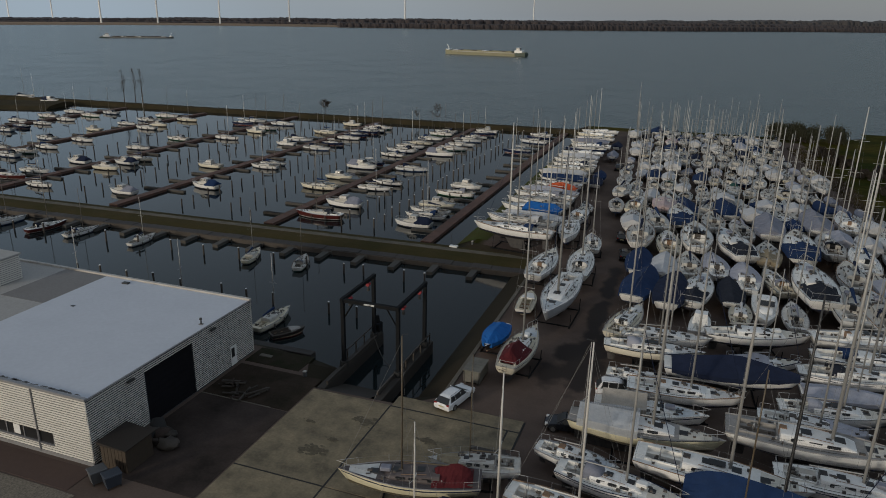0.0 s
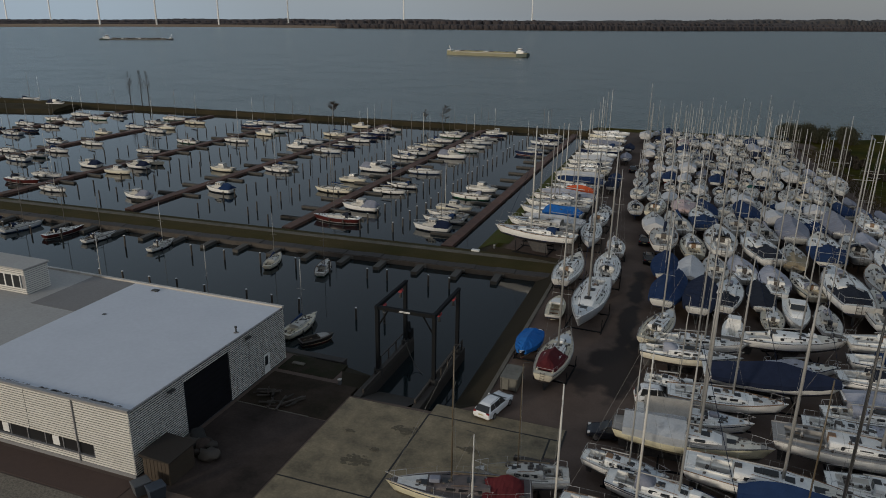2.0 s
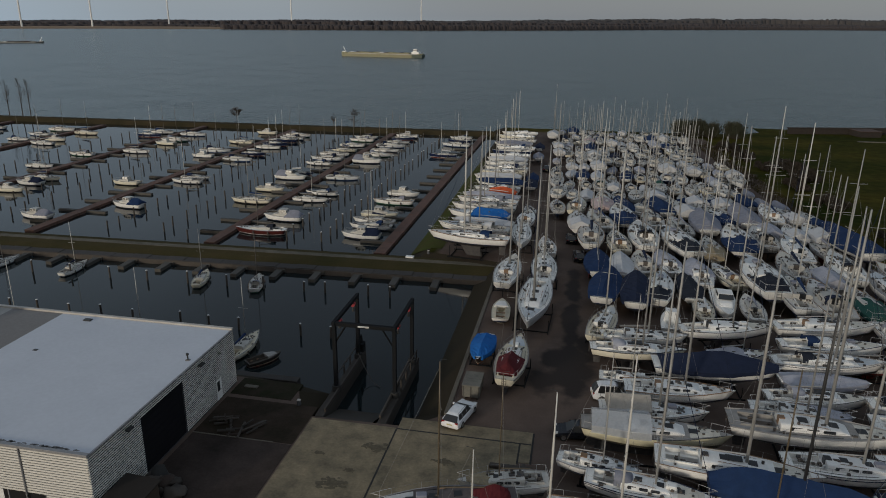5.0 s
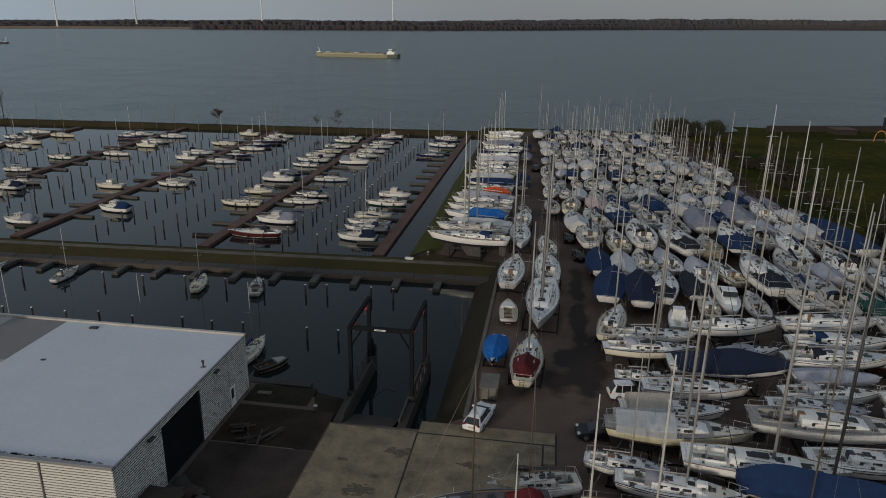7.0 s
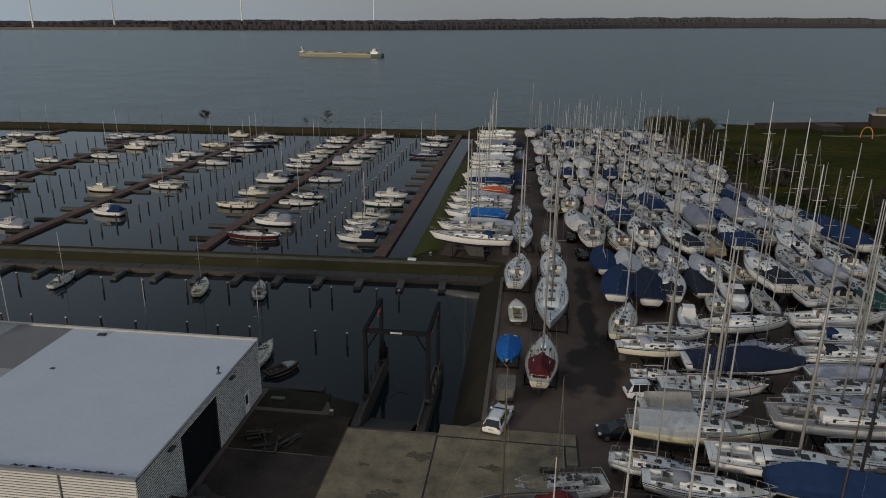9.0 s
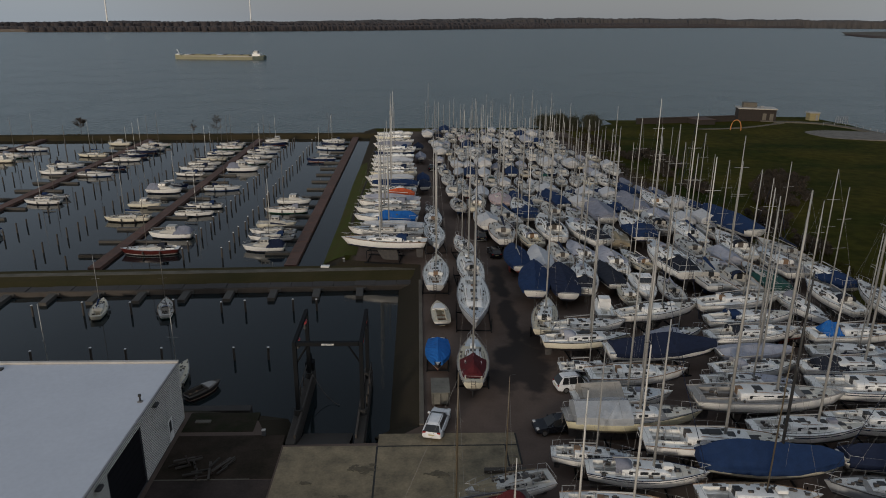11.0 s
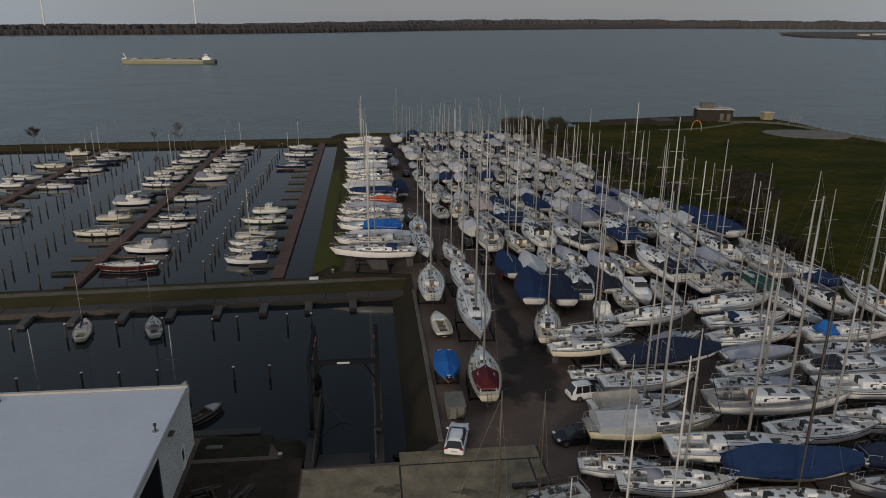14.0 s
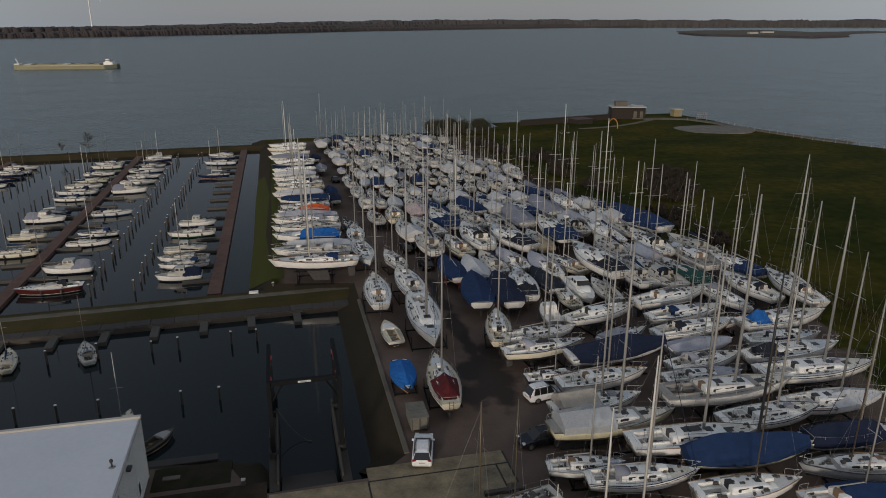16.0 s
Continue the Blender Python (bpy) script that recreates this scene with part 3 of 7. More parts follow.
def tarp_mesh(f, t0, t1, rise, seed, over=0.35, ridge=0.05, sag=0.18, fit=1.0):
    """A sheet over a ridge, hanging past the gunwale, with sags and folds."""
    r = random.Random(seed)
    bm = bmesh.new()
    rings = []
    n = 16
    for i in range(n + 1):
        t = t0 + (t1 - t0) * i / n
        x, b, zs = f.section(min(t, 0.985))[-1]
        b = b + 0.10 if fit == 1.0 else b * fit
        end = min(1.0, i / 2.0 + 0.25, (n - i) / 2.0 + 0.25)
        h = rise * (1 - sag + sag * math.sin(i * (0.9 if sag > 0.1 else 0.5) + seed)) * (0.45 + 0.55 * end) * (1 - 0.35 * max(0, t - 0.6) / 0.4) * (0.80 + 0.28 * math.sin(math.pi * i / n))
        half = [(b + 0.05, -over + r.uniform(-0.06, 0.06)), (b + 0.02, 0.08)]
        for u in (0.75, 0.5, 0.25):
            half.append((b * u + r.uniform(-0.03, 0.03), 0.08 + (h - 0.08) * (1 - u) ** 0.8 - 0.07 * math.sin(math.pi * u) + r.uniform(-0.04, 0.04)))
        rings.append([(x, -y, zs + z) for y, z in half] + [(x, r.uniform(-ridge, ridge), zs + h)] + [(x, y, zs + z + r.uniform(-0.03, 0.03)) for y, z in reversed(half)])
    rows = loft(bm, rings)
    bm.faces.new(rows[0])
    bm.faces.new(rows[-1])
    return bm


def gable_mesh(f, t0, t1, rise, seed):
    """A winter tent on a frame: short upright sides, two even roof planes and closed ends."""
    r = random.Random(seed)
    bm = bmesh.new()
    rings = []
    zs = f.sheer(0.5 * (t0 + t1))
    for i in range(6):
        t = t0 + (t1 - t0) * i / 5
        x, b, z = f.section(t)[-1]
        b = max(b, 0.8 * f.half(0.4)) + 0.06
        d = 0.04 * (i % 2) + r.uniform(-0.02, 0.02)
        rings.append([(x, -b, z - 0.1), (x, -b * 0.98, zs + 0.45 * rise), (x, -b * 0.5, zs + 0.74 * rise - d), (x, 0, zs + rise), (x, b * 0.5, zs + 0.74 * rise - d), (x, b * 0.98, zs + 0.45 * rise), (x, b, z - 0.1)])
    rows = loft(bm, rings)
    bm.faces.new(rows[0])
    bm.faces.new(rows[-1])
    return bm


def hood_mesh(f, t, height, length, width):
    """A folded-up sprayhood on hoops."""
    bm = bmesh.new()
    rings = []
    x0, zs = f.at(t), f.sheer(t) + 0.12
    for u, k in ((0.0, 1.0), (0.35, 1.04), (0.7, 0.85), (1.0, 0.45)):
        ring = []
        for i in range(11):
            a = math.pi * i / 10
            ring.append((x0 + length * u, width * (1 - 0.1 * u) * math.cos(a), zs + height * k * math.sin(a) ** 0.6))
        rings.append(ring)
    rows = loft(bm, rings)
    bm.faces.new(rows[-1])
    return bm


def slab_window(xa, xb, y, za, zb, tilt=0.0, skew=0.0):
    """A thin dark pane with cut corners on a cabin side, facing +y."""
    bm = bmesh.new()
    c = (zb - za) * 0.3
    outline = [(xa + c, za), (xb - c, za), (xb, za + c), (xb - c * 0.5, zb), (xa + c * 0.5, zb), (xa, za + c)]
    loft(bm, [[(x, y + skew * (x - xa) - 0.02 - tilt * (z - za), z) for x, z in outline], [(x, y + skew * (x - xa) + 0.015 - tilt * (z - za), z) for x, z in outline]], True)
    return bm


def yacht(length, hull="white", cover="", hood="", mast="alu", detail=2, keel="fin", deck=None, seed=0, rise=0.9, span=(0.02, 0.97), afloat=False,
          words="", boomcover="", height=1.32, reverse_tarp=False, mizzen=False, beam=None, tent="", tent_span=(0.06, 0.48), tent_rise=1.3, lift=0.0, fit=1.0):
    """A sailing yacht, bow to +x. Ashore its keel stands on z = 0; afloat its waterline is at z = 0."""
    r = random.Random(seed)
    beam = beam or (0.21 * length + 1.10)
    f = Form(length, beam, 0.46 + 0.057 * length, transom=r.uniform(0.55, 0.8))
    draft = 0.0 if afloat else 0.12 * length + (0.12 if keel == "fin" else 0.0) + lift
    colour = {"white": "white", "white_red": "white", "white_blue": "white", "cream": "cream", "grey": "grey", "navy": "navy-blue", "dark": "dark", "red": "dark-red",
              "cream_brown": "cream", "white_green": "white"}[hull]
    if not words:
        words = f"{colour} sailing yacht " + ("afloat at a berth" if afloat else "laid up ashore")
        if cover:
            words += f" under a {cover.replace('_', ' ')} tarpaulin"
        elif hood:
            words += f" with a {hood.replace('_', ' ')} sprayhood"
    root = thing("sailing_yacht", words, "sailboat", "boats afloat in the marina" if afloat else "boats laid up in the yard")
    base = Matrix.Translation((0, 0, draft))

    def add(name, bm, mat, parent=root, label="", smooth=False):
        o = part(name, bm, mat, parent, label, smooth)
        if parent is root:
            o.matrix_basis = base
        return o

    add("hull", hull_mesh(f), HULLS[hull], smooth=True)
    anti = "red" if hull in ("white_red", "navy", "dark") else "blue" if hull == "white_blue" else "dark"
    if not afloat:
        x0 = -0.02 * length
        if keel == "fin":
            add("keel", fin(x0 - 0.12 * length, x0 + 0.13 * length, -0.25, -draft + 0.02, -0.06 * length, 0.22), M_KEELS[anti])
        elif keel == "twin":
            k = add("keel", fin(x0 - 0.10 * length, x0 + 0.10 * length, -0.15, -draft + 0.02, -0.05 * length, 0.2), M_KEELS["red"])
            k.matrix_basis = base @ Matrix.Translation((0, 0.28 * beam, 0))
            again(k, base @ Matrix.Translation((0, -0.28 * beam, 0)))
        else:
            add("keel", fin(-0.38 * length, 0.24 * length, -0.15, -draft + 0.02, -0.10 * length, 0.28), M_KEELS[anti])
        if detail:
            add("rudder", fin(-0.46 * length, -0.37 * length, 0.1, -0.75 * draft, 0.0, 0.09), M_KEELS[anti])
    full_cover = bool(cover) and span[1] - span[0] > 0.8
    add("deck", deck_mesh(f, 0.06, 0.27, well=not full_cover), deck or (M_DECK_CREAM if hull == "cream" and seed % 2 else M_DECK_AFLOAT if afloat else M_DECK))
    t0, t1 = 0.28, r.uniform(0.70, 0.76)
    ch = 0.34 + 0.019 * length
    if not full_cover:
        cab = add("cabin", cabin_mesh(f, t0, t1, ch), M_DECK_TEAK if deck is M_DECK_TEAK else M_DECK_GREY if deck is M_DECK_GREY and cover else M_CABIN_WORN if afloat or deck is M_DECK_WORN else M_CABIN, smooth=False)
        count = 3 if detail >= 2 else 2 if detail else 1
        reach = 0.27 * length
        for side in (1, -1):
            for i in range(count):
                w = reach / count
                xa = f.at(0.34) + i * w
                tm = 0.34 + (i + 0.5) * w / length
                y = 0.60 * f.half(tm) * (1 - 0.10 * (tm - t0) / (t1 - t0)) * 0.985
                z = f.sheer(tm)
                p = part("cabin_window", slab_window(xa, xa + w * 0.78, y, z + 0.10, z + 0.10 + 0.5 * ch * (1 - 0.3 * i / 3), 0.08, -0.05), M_GLASS, cab)
                if side < 0:
                    p.matrix_basis = Matrix.Diagonal((1, -1, 1, 1))
        spots = (0.43, 0.62, 0.80) if detail >= 2 else (0.6,)
        for t in spots:
            u = (t - t0) / (t1 - t0)
            top = f.sheer(t) + (ch * (1.0 - 0.62 * u ** 1.6) * 1.08 if u < 1 else 0.03)
            s = 0.028 * length
            hatch = part("hatch", bbox(f.at(t) - s, -s, top - 0.05, f.at(t) + s, s, top + 0.05, 0.02), M_GLASS, cab)
        if detail:
            add("companionway", bbox(f.at(t0) - 0.03, -0.3, f.sheer(t0) - 0.35, f.at(t0) + 0.5, 0.3, f.sheer(t0) + ch * 1.08 + 0.05, 0.02), (M_TEAK, M_GLASS, M_GEAR)[seed % 3])
        if detail >= 2:
            wheel = bmesh.new()
            ring = [(f.at(0.13), 0.42 * math.cos(a), f.sheer(0.1) + 0.35 + 0.42 * math.sin(a)) for a in (2 * math.pi * k / 12 for k in range(13))]
            tube(wheel, ring, 0.02, 4)
            tube(wheel, [(f.at(0.13), 0, f.sheer(0.1) - 0.5), (f.at(0.13), 0, f.sheer(0.1) + 0.35)], 0.07, 6)
            add("steering_wheel", wheel, M_STEEL)
            for side in (1, -1):
                add("handrail", bar([(f.at(t), side * 0.42 * f.half(0.5), f.sheer(t) + ch * (1.0 - 0.62 * ((t - t0) / (t1 - t0)) ** 1.6) + 0.07) for t in (0.38, 0.48, 0.58)], 0.025, 4), M_TEAK)
                winch = bmesh.new()
                y = 0.56 * f.half(0.3) * side
                tube(winch, [(f.at(0.26), y, f.sheer(0.26) + 0.1), (f.at(0.26), y, f.sheer(0.26) + 0.22), (f.at(0.26), y, f.sheer(0.26) + 0.34)], [0.09, 0.07, 0.08], 8)
                add("winch", winch, M_STEEL)
    if hood:
        add("sprayhood", hood_mesh(f, 0.22, 0.85, 0.15 * length, 0.58 * f.half(0.3)), COVERS[hood], label=f"{hood} canvas sprayhood", smooth=True)
    if cover:
        add("cover", tarp_mesh(f, span[0], span[1], rise, seed, 0.35 if fit == 1.0 else 0.0, sag=0.10, fit=fit), COVERS[cover], label=f"{cover.replace('_', ' ')} tarpaulin")
    if tent:
        add("tent", gable_mesh(f, tent_span[0], tent_span[1], tent_rise, seed), M_FILM if tent == "film" else COVERS[tent], label="pitched winter tent of clear film" if tent == "film" else "pitched canvas tent")
    if mast:
        mat = M_MASTWHITE if afloat and seed % 4 == 1 else M_MASTWORN if afloat and seed % 2 == 0 else {"alu": M_ALU, "white": M_MASTWHITE, "wood": M_MASTWOOD, "dark": M_MASTDARK}[mast]
        tm = 0.58
        xm, zd = f.at(tm), f.sheer(tm) + ch * 0.6
        top = zd + (0.82 * height if afloat else height) * length
        thin = 0.72 if mast == "wood" else 1.12 if detail >= 2 else 0.72 if afloat else 0.84
        m_ob = add("mast", bar([(xm, 0, zd - 0.2), (xm, 0, zd + 0.6 * (top - zd)), (xm, 0, top)], [0.0095 * length * thin, 0.0085 * length * thin, 0.005 * length], 6), mat, smooth=True)
        for k in (0.42, 0.70) if length > 9 and detail else (0.52,):
            z = zd + k * (top - zd)
            half = 0.085 * length
            part("spreader", bar([(xm - 0.1, -half, z + 0.05), (xm, 0, z), (xm - 0.1, half, z + 0.05)], 0.022, 4), mat, m_ob)
        if detail >= 2:
            part("masthead", bar([(xm, 0, top), (xm - 0.02, 0, top + 0.12), (xm - 0.45, 0, top + 0.16)], 0.018, 4), M_MASTDARK, m_ob)
        zb = zd + 0.75
        if detail or afloat:
            add("boom", bar([(xm - 0.1, 0, zb), (f.at(0.2), 0, zb - 0.1)], 0.055, 6), mat)
        if boomcover:
            add("sail_cover", bar([(xm - 0.15, 0, zb + 0.25), (f.at(0.4), 0, zb + 0.16), (f.at(0.2), 0, zb + 0.05)], [0.20, 0.16, 0.08], 8), COVERS[boomcover], label=f"{boomcover} sail cover")
        bow, stern = f.section(0.985)[-1], f.section(0.0)[-1]
        w = 0.008
        if detail and seed % 3 != 2:
            add("forestay", bar([(bow[0] - 0.05, 0, bow[2]), (xm + 0.05, 0, top - 0.05 * length)], 0.025 if seed % 4 == 1 else w, 4), COVERS["navy"] if seed % 4 == 1 else M_WIRE)
        if detail and seed % 3 == 0:
            add("backstay", bar([(stern[0] + 0.1, 0, stern[2]), (xm - 0.05, 0, top)], w, 3), M_WIRE)
        if detail >= 2:
            for side in (1, -1):
                y = f.half(tm) * 0.93 * side
                add("shroud", bar([(xm - 0.25, y, f.sheer(tm)), (xm - 0.1, 0.085 * length * side, zd + 0.45 * (top - zd)), (xm, 0, top - 0.08 * length)], w, 3), M_WIRE)
    if afloat:
        fenders = bmesh.new()
        for t in (0.30, 0.62):
            x, b, z = f.section(t)[-1]
            for side in (1, -1):
                tube(fenders, [(x, side * (b + 0.1), z - 0.15), (x, side * (b + 0.1), z - 0.75)], [0.12, 0.12], 6)
        tagged(add("fendering", fenders, M_GEAR), kind="stuff")
    if not full_cover and detail:
        pad = bmesh.new()
        rows = []
        for t in (0.76, 0.82, 0.88, 0.94):
            x, b, z = f.section(t)[-1]
            rows.append([(x, y * b, z + 0.03 * b * (1 - abs(y)) + 0.018) for y in (-0.78, -0.4, 0, 0.4, 0.78)])
        loft(pad, rows)
        add("nonskid_panel", pad, (M_PAD_GREY, M_PAD_BEIGE, M_PAD_BLUE, M_PAD_GREY, M_PAD_BEIGE)[(seed * 7 // 3) % 5])
        if seed % 3 == 1:
            add("liferaft", bbox(f.at(0.665), -0.3, f.sheer(0.66) + ch * 0.45, f.at(0.665) + 0.8, 0.3, f.sheer(0.66) + ch * 0.45 + 0.32, 0.06), M_WHITE if seed % 2 else COVERS["grey"])
        elif seed % 4 == 2:
            add("solar_panel", bbox(f.at(0.45), -0.35, f.sheer(0.45) + ch * 1.0, f.at(0.45) + 1.1, 0.35, f.sheer(0.45) + ch * 1.0 + 0.08, 0.01), M_GLASS)
    if not full_cover:
        gear = bmesh.new()
        for _ in range(26 if detail < 2 else 20):
            t, y = r.uniform(0.06, 0.93), r.uniform(-0.85, 0.85)
            x, b, z = f.section(t)[-1]
            on_cabin = t0 < t < t1 and abs(y) < 0.5
            z += ch * (1.0 - 0.62 * ((t - t0) / (t1 - t0)) ** 1.6) if on_cabin else 0.0
            a, c, h = r.uniform(0.06, 0.22), r.uniform(0.05, 0.12), r.uniform(0.06, 0.2)
            box(gear, x - a, y * b - c, z - 0.05, x + a, y * b + c, z + h)
        tagged(add("deck_gear", gear, M_GEAR), kind="stuff")
    if detail >= 2 and seed % 3 == 1:
        band = [f.section(t)[-2] for t in (0.0, 0.12, 0.25, 0.4, 0.55, 0.7, 0.82, 0.92, 0.985)]
        band = [(x, y + 0.012, z + 0.06) for x, y, z in band]
        add("sheer_stripe", bar(band + [(x, -y, z) for x, y, z in reversed(band)], 0.032 if seed % 2 else 0.05, 4), (M_MASTDARK, COVERS["navy"], M_GEAR)[seed % 3])
    if detail and not full_cover:
        for side in (1, -1) if detail >= 2 else ():
            line = []
            for t in (0.22, 0.34, 0.46, 0.58, 0.66):
                x, b, z = f.section(t)[-1]
                line.append((x, 0.76 * b * side, z + 0.015))
            add("sheet_track", bar(line, 0.022, 4), M_MASTDARK)
        ladder = bmesh.new()
        xs_, zs_ = f.section(0.0)[-1][0], f.sheer(0.0)
        for y in (-0.2, 0.2):
            tube(ladder, [(xs_ - 0.05, y, zs_ + 0.25), (xs_ - 0.06, y, zs_ - 0.75)], 0.02, 4)
        for k in range(4):
            tube(ladder, [(xs_ - 0.06, -0.2, zs_ - 0.7 + 0.27 * k), (xs_ - 0.06, 0.2, zs_ - 0.7 + 0.27 * k)], 0.02, 4)
        add("stern_ladder", ladder, M_GEAR)
    rim = [f.section(t)[-1] for t in (0.0, 0.15, 0.3, 0.45, 0.6, 0.75, 0.88, 0.97)]
    rim = [(x, b * 0.99, z + 0.01) for x, b, z in rim] + [(x, -b * 0.99, z + 0.01) for x, b, z in reversed(rim)]
    if detail or afloat:
        add("toe_rail", bar(rim, 0.045 if seed % 3 else 0.06, 4), (M_TEAK, M_DECK_GREY, M_MASTDARK, M_TRIM, COVERS["navy"])[seed % 5])
    if not full_cover:
        c = 0.52 * f.half(0.3) * 0.52
        add("cockpit_sole", bbox(f.at(0.065), -c, f.sheer(0.2) - 0.74, f.at(0.268), c, f.sheer(0.2) - 0.64), (M_TEAK, M_GEAR, M_DECK_TEAK)[seed % 3])
    if detail >= 1 and not full_cover:
        rail = bmesh.new()
        pts = []
        for t, sgn in ((0.90, 1), (0.96, 1), (1.0, 0), (0.96, -1), (0.90, -1)):
            x, b, z = f.section(t)[-1]
            pts.append((x, b * 0.9 * sgn, z + 0.6))
        tube(rail, pts, 0.018, 4)
        for p in (pts[0], pts[1], pts[3], pts[4]):
            tube(rail, [(p[0], p[1], p[2] - 0.6), p], 0.015, 4)
        add("pulpit", rail, M_STEEL)
        rail = bmesh.new()
        pts = []
        for t, sgn in ((0.10, 1), (0.01, 1), (0.01, -1), (0.10, -1)):
            x, b, z = f.section(t)[-1]
            pts.append((x + 0.05, b * 0.92 * sgn, z + 0.6))
        tube(rail, pts, 0.018, 4)
        for p in pts:
            tube(rail, [(p[0], p[1], p[2] - 0.6), p], 0.015, 4)
        add("pushpit", rail, M_STEEL)
    if detail >= 2 and not full_cover:
        for side in (1, -1):
            line = []
            for t in (0.10, 0.3, 0.5, 0.7, 0.9):
                x, b, z = f.section(t)[-1]
                line.append((x, b * 0.93 * side, z + 0.58))
                if 0.1 < t < 0.9 and side > 0:
                    st = add("stanchion", bar([(x, b * 0.93, z), (x, b * 0.93, z + 0.6)], 0.014, 4), M_STEEL)
                    again(st, base @ Matrix.Translation((0, -2 * b * 0.93, 0)))
            add("lifeline", bar(line, 0.008, 3), M_WIRE)
    return root


def motor_cruiser(length, seed=0, cover="", hull="white", afloat=True):
    r = random.Random(seed)
    f = Form(length, 0.24 * length + 0.9, 0.6 + 0.06 * length, True, 0.9)
    z0 = 0.0 if afloat else 0.85
    root = thing("motor_cruiser", f"white cabin motor boat " + ("afloat at a berth" if afloat else "laid up ashore") + (f" under a {cover.replace('_', ' ')} canopy" if cover else ""),
                 "motorboat", "boats afloat in the marina" if afloat else "boats laid up in the yard")
    base = Matrix.Translation((0, 0, z0))

    def add(name, bm, mat, label="", smooth=False):
        o = part(name, bm, mat, root, label, smooth)
        o.matrix_basis = base
        return o

    add("hull", hull_mesh(f), HULLS[hull], smooth=True)
    add("deck", deck_mesh(f, 0.04, 0.36), M_DECK_AFLOAT if afloat else M_DECK)
    cab = add("cabin", cabin_mesh(f, 0.36, 0.80, 0.75, 0.72, True), M_CABIN_WORN if afloat else M_CABIN)
    top = bmesh.new()
    xa, xb = f.at(0.38), f.at(0.60)
    w, z = 0.66 * f.half(0.45), f.sheer(0.45) + 0.70
    loft(top, [[(x0, y * k, z + h) for y in (-w, w)] + [(x0, y * k * 0.9, z + h + dz) for y, dz in ((w, 0.55), (-w, 0.55))] for x0, k, h in ((xa, 1, 0), (xb, 0.97, 0))], True)
    house = add("wheelhouse", top, M_CABIN_WORN if afloat else M_CABIN)
    for side in (1, -1):
        for i in range(2):
            p = part("cabin_window", slab_window(xa + 0.12 + i * (xb - xa) * 0.48, xa + 0.02 + (i + 0.92) * (xb - xa) * 0.48, w * 0.965, z + 0.12, z + 0.46, 0.17), M_GLASS, house)
            if side < 0:
                p.matrix_basis = Matrix.Diagonal((1, -1, 1, 1))
    bm = bmesh.new()
    loft(bm, [[(xb + 0.55 - d, y, z + 0.02 - d) for d in (0, 0.04) for y in (-w * 0.9, w * 0.9)[:: 1 if d == 0 else -1]], [(xb + 0.02 - d, y, z + 0.5 - d) for d in (0, 0.04) for y in (-w * 0.85, w * 0.85)[:: 1 if d == 0 else -1]]], True)
    part("windscreen", bm, M_GLASS, house)
    for side in (1, -1):
        p = part("side_light", slab_window(f.at(0.62), f.at(0.72), 0.69 * f.half(0.67) * 0.93, f.sheer(0.67) + 0.12, f.sheer(0.67) + 0.3, 0.1, -0.1), M_GLASS, cab)
        if side < 0:
            p.matrix_basis = Matrix.Diagonal((1, -1, 1, 1))
    rail = bmesh.new()
    for side in (1, -1):
        tube(rail, [(f.section(t)[-1][0], f.section(t)[-1][1] * 0.94 * side, f.section(t)[-1][2] + 0.5) for t in (0.5, 0.65, 0.8, 0.92, 0.99)], 0.02, 4)
    add("bow_rail", rail, M_STEEL)
    if cover:
        add("canopy", tarp_mesh(f, 0.02, 0.42, 1.15, seed, 0.02, 0.05, 0.03), COVERS[cover], label=f"{cover.replace('_', ' ')} cockpit canopy")
    if not afloat:
        for x in (f.at(0.25), f.at(0.65)):
            add("keel_block", bbox(x - 0.2, -0.5, -z0, x + 0.2, 0.5, -0.2, 0.02), M_TIMBER)
    return root


def open_boat(length, hull="white", seed=0, words="small open boat", lift=0.35):
    f = Form(length, 0.3 * length + 0.5, 0.62, True, 0.8)
    root = thing("open_boat", words, "boat", "small boats")
    base = Matrix.Translation((0, 0, lift))
    for name, bm, mat in (("hull", hull_mesh(f), HULLS[hull]), ("deck", deck_mesh(f, 0.04, 0.60), M_TIMBER if hull == "dark" else M_DECK_CREAM)):
        part(name, bm, mat, root, smooth=name == "hull").matrix_basis = base
    for t in (0.16, 0.36):
        b = 0.55 * f.half(t)
        part("thwart", bbox(f.at(t) - 0.14, -b, f.sheer(t) - 0.2, f.at(t) + 0.14, b, f.sheer(t) - 0.14, 0.01), M_TEAK, root).matrix_basis = base
    part("foredeck", cabin_mesh(f, 0.58, 0.93, 0.22, 0.8), M_DECK_GREY if hull == "dark" else M_CABIN, root).matrix_basis = base
    if lift > 0.2:
        part("keel_block", bbox(-length * 0.25, -0.3, -lift, -length * 0.15, 0.3, -0.1), M_TIMBER, root).matrix_basis = base
        part("keel_block", bbox(length * 0.15, -0.3, -lift, length * 0.25, 0.3, -0.1), M_TIMBER, root).matrix_basis = base
    return root


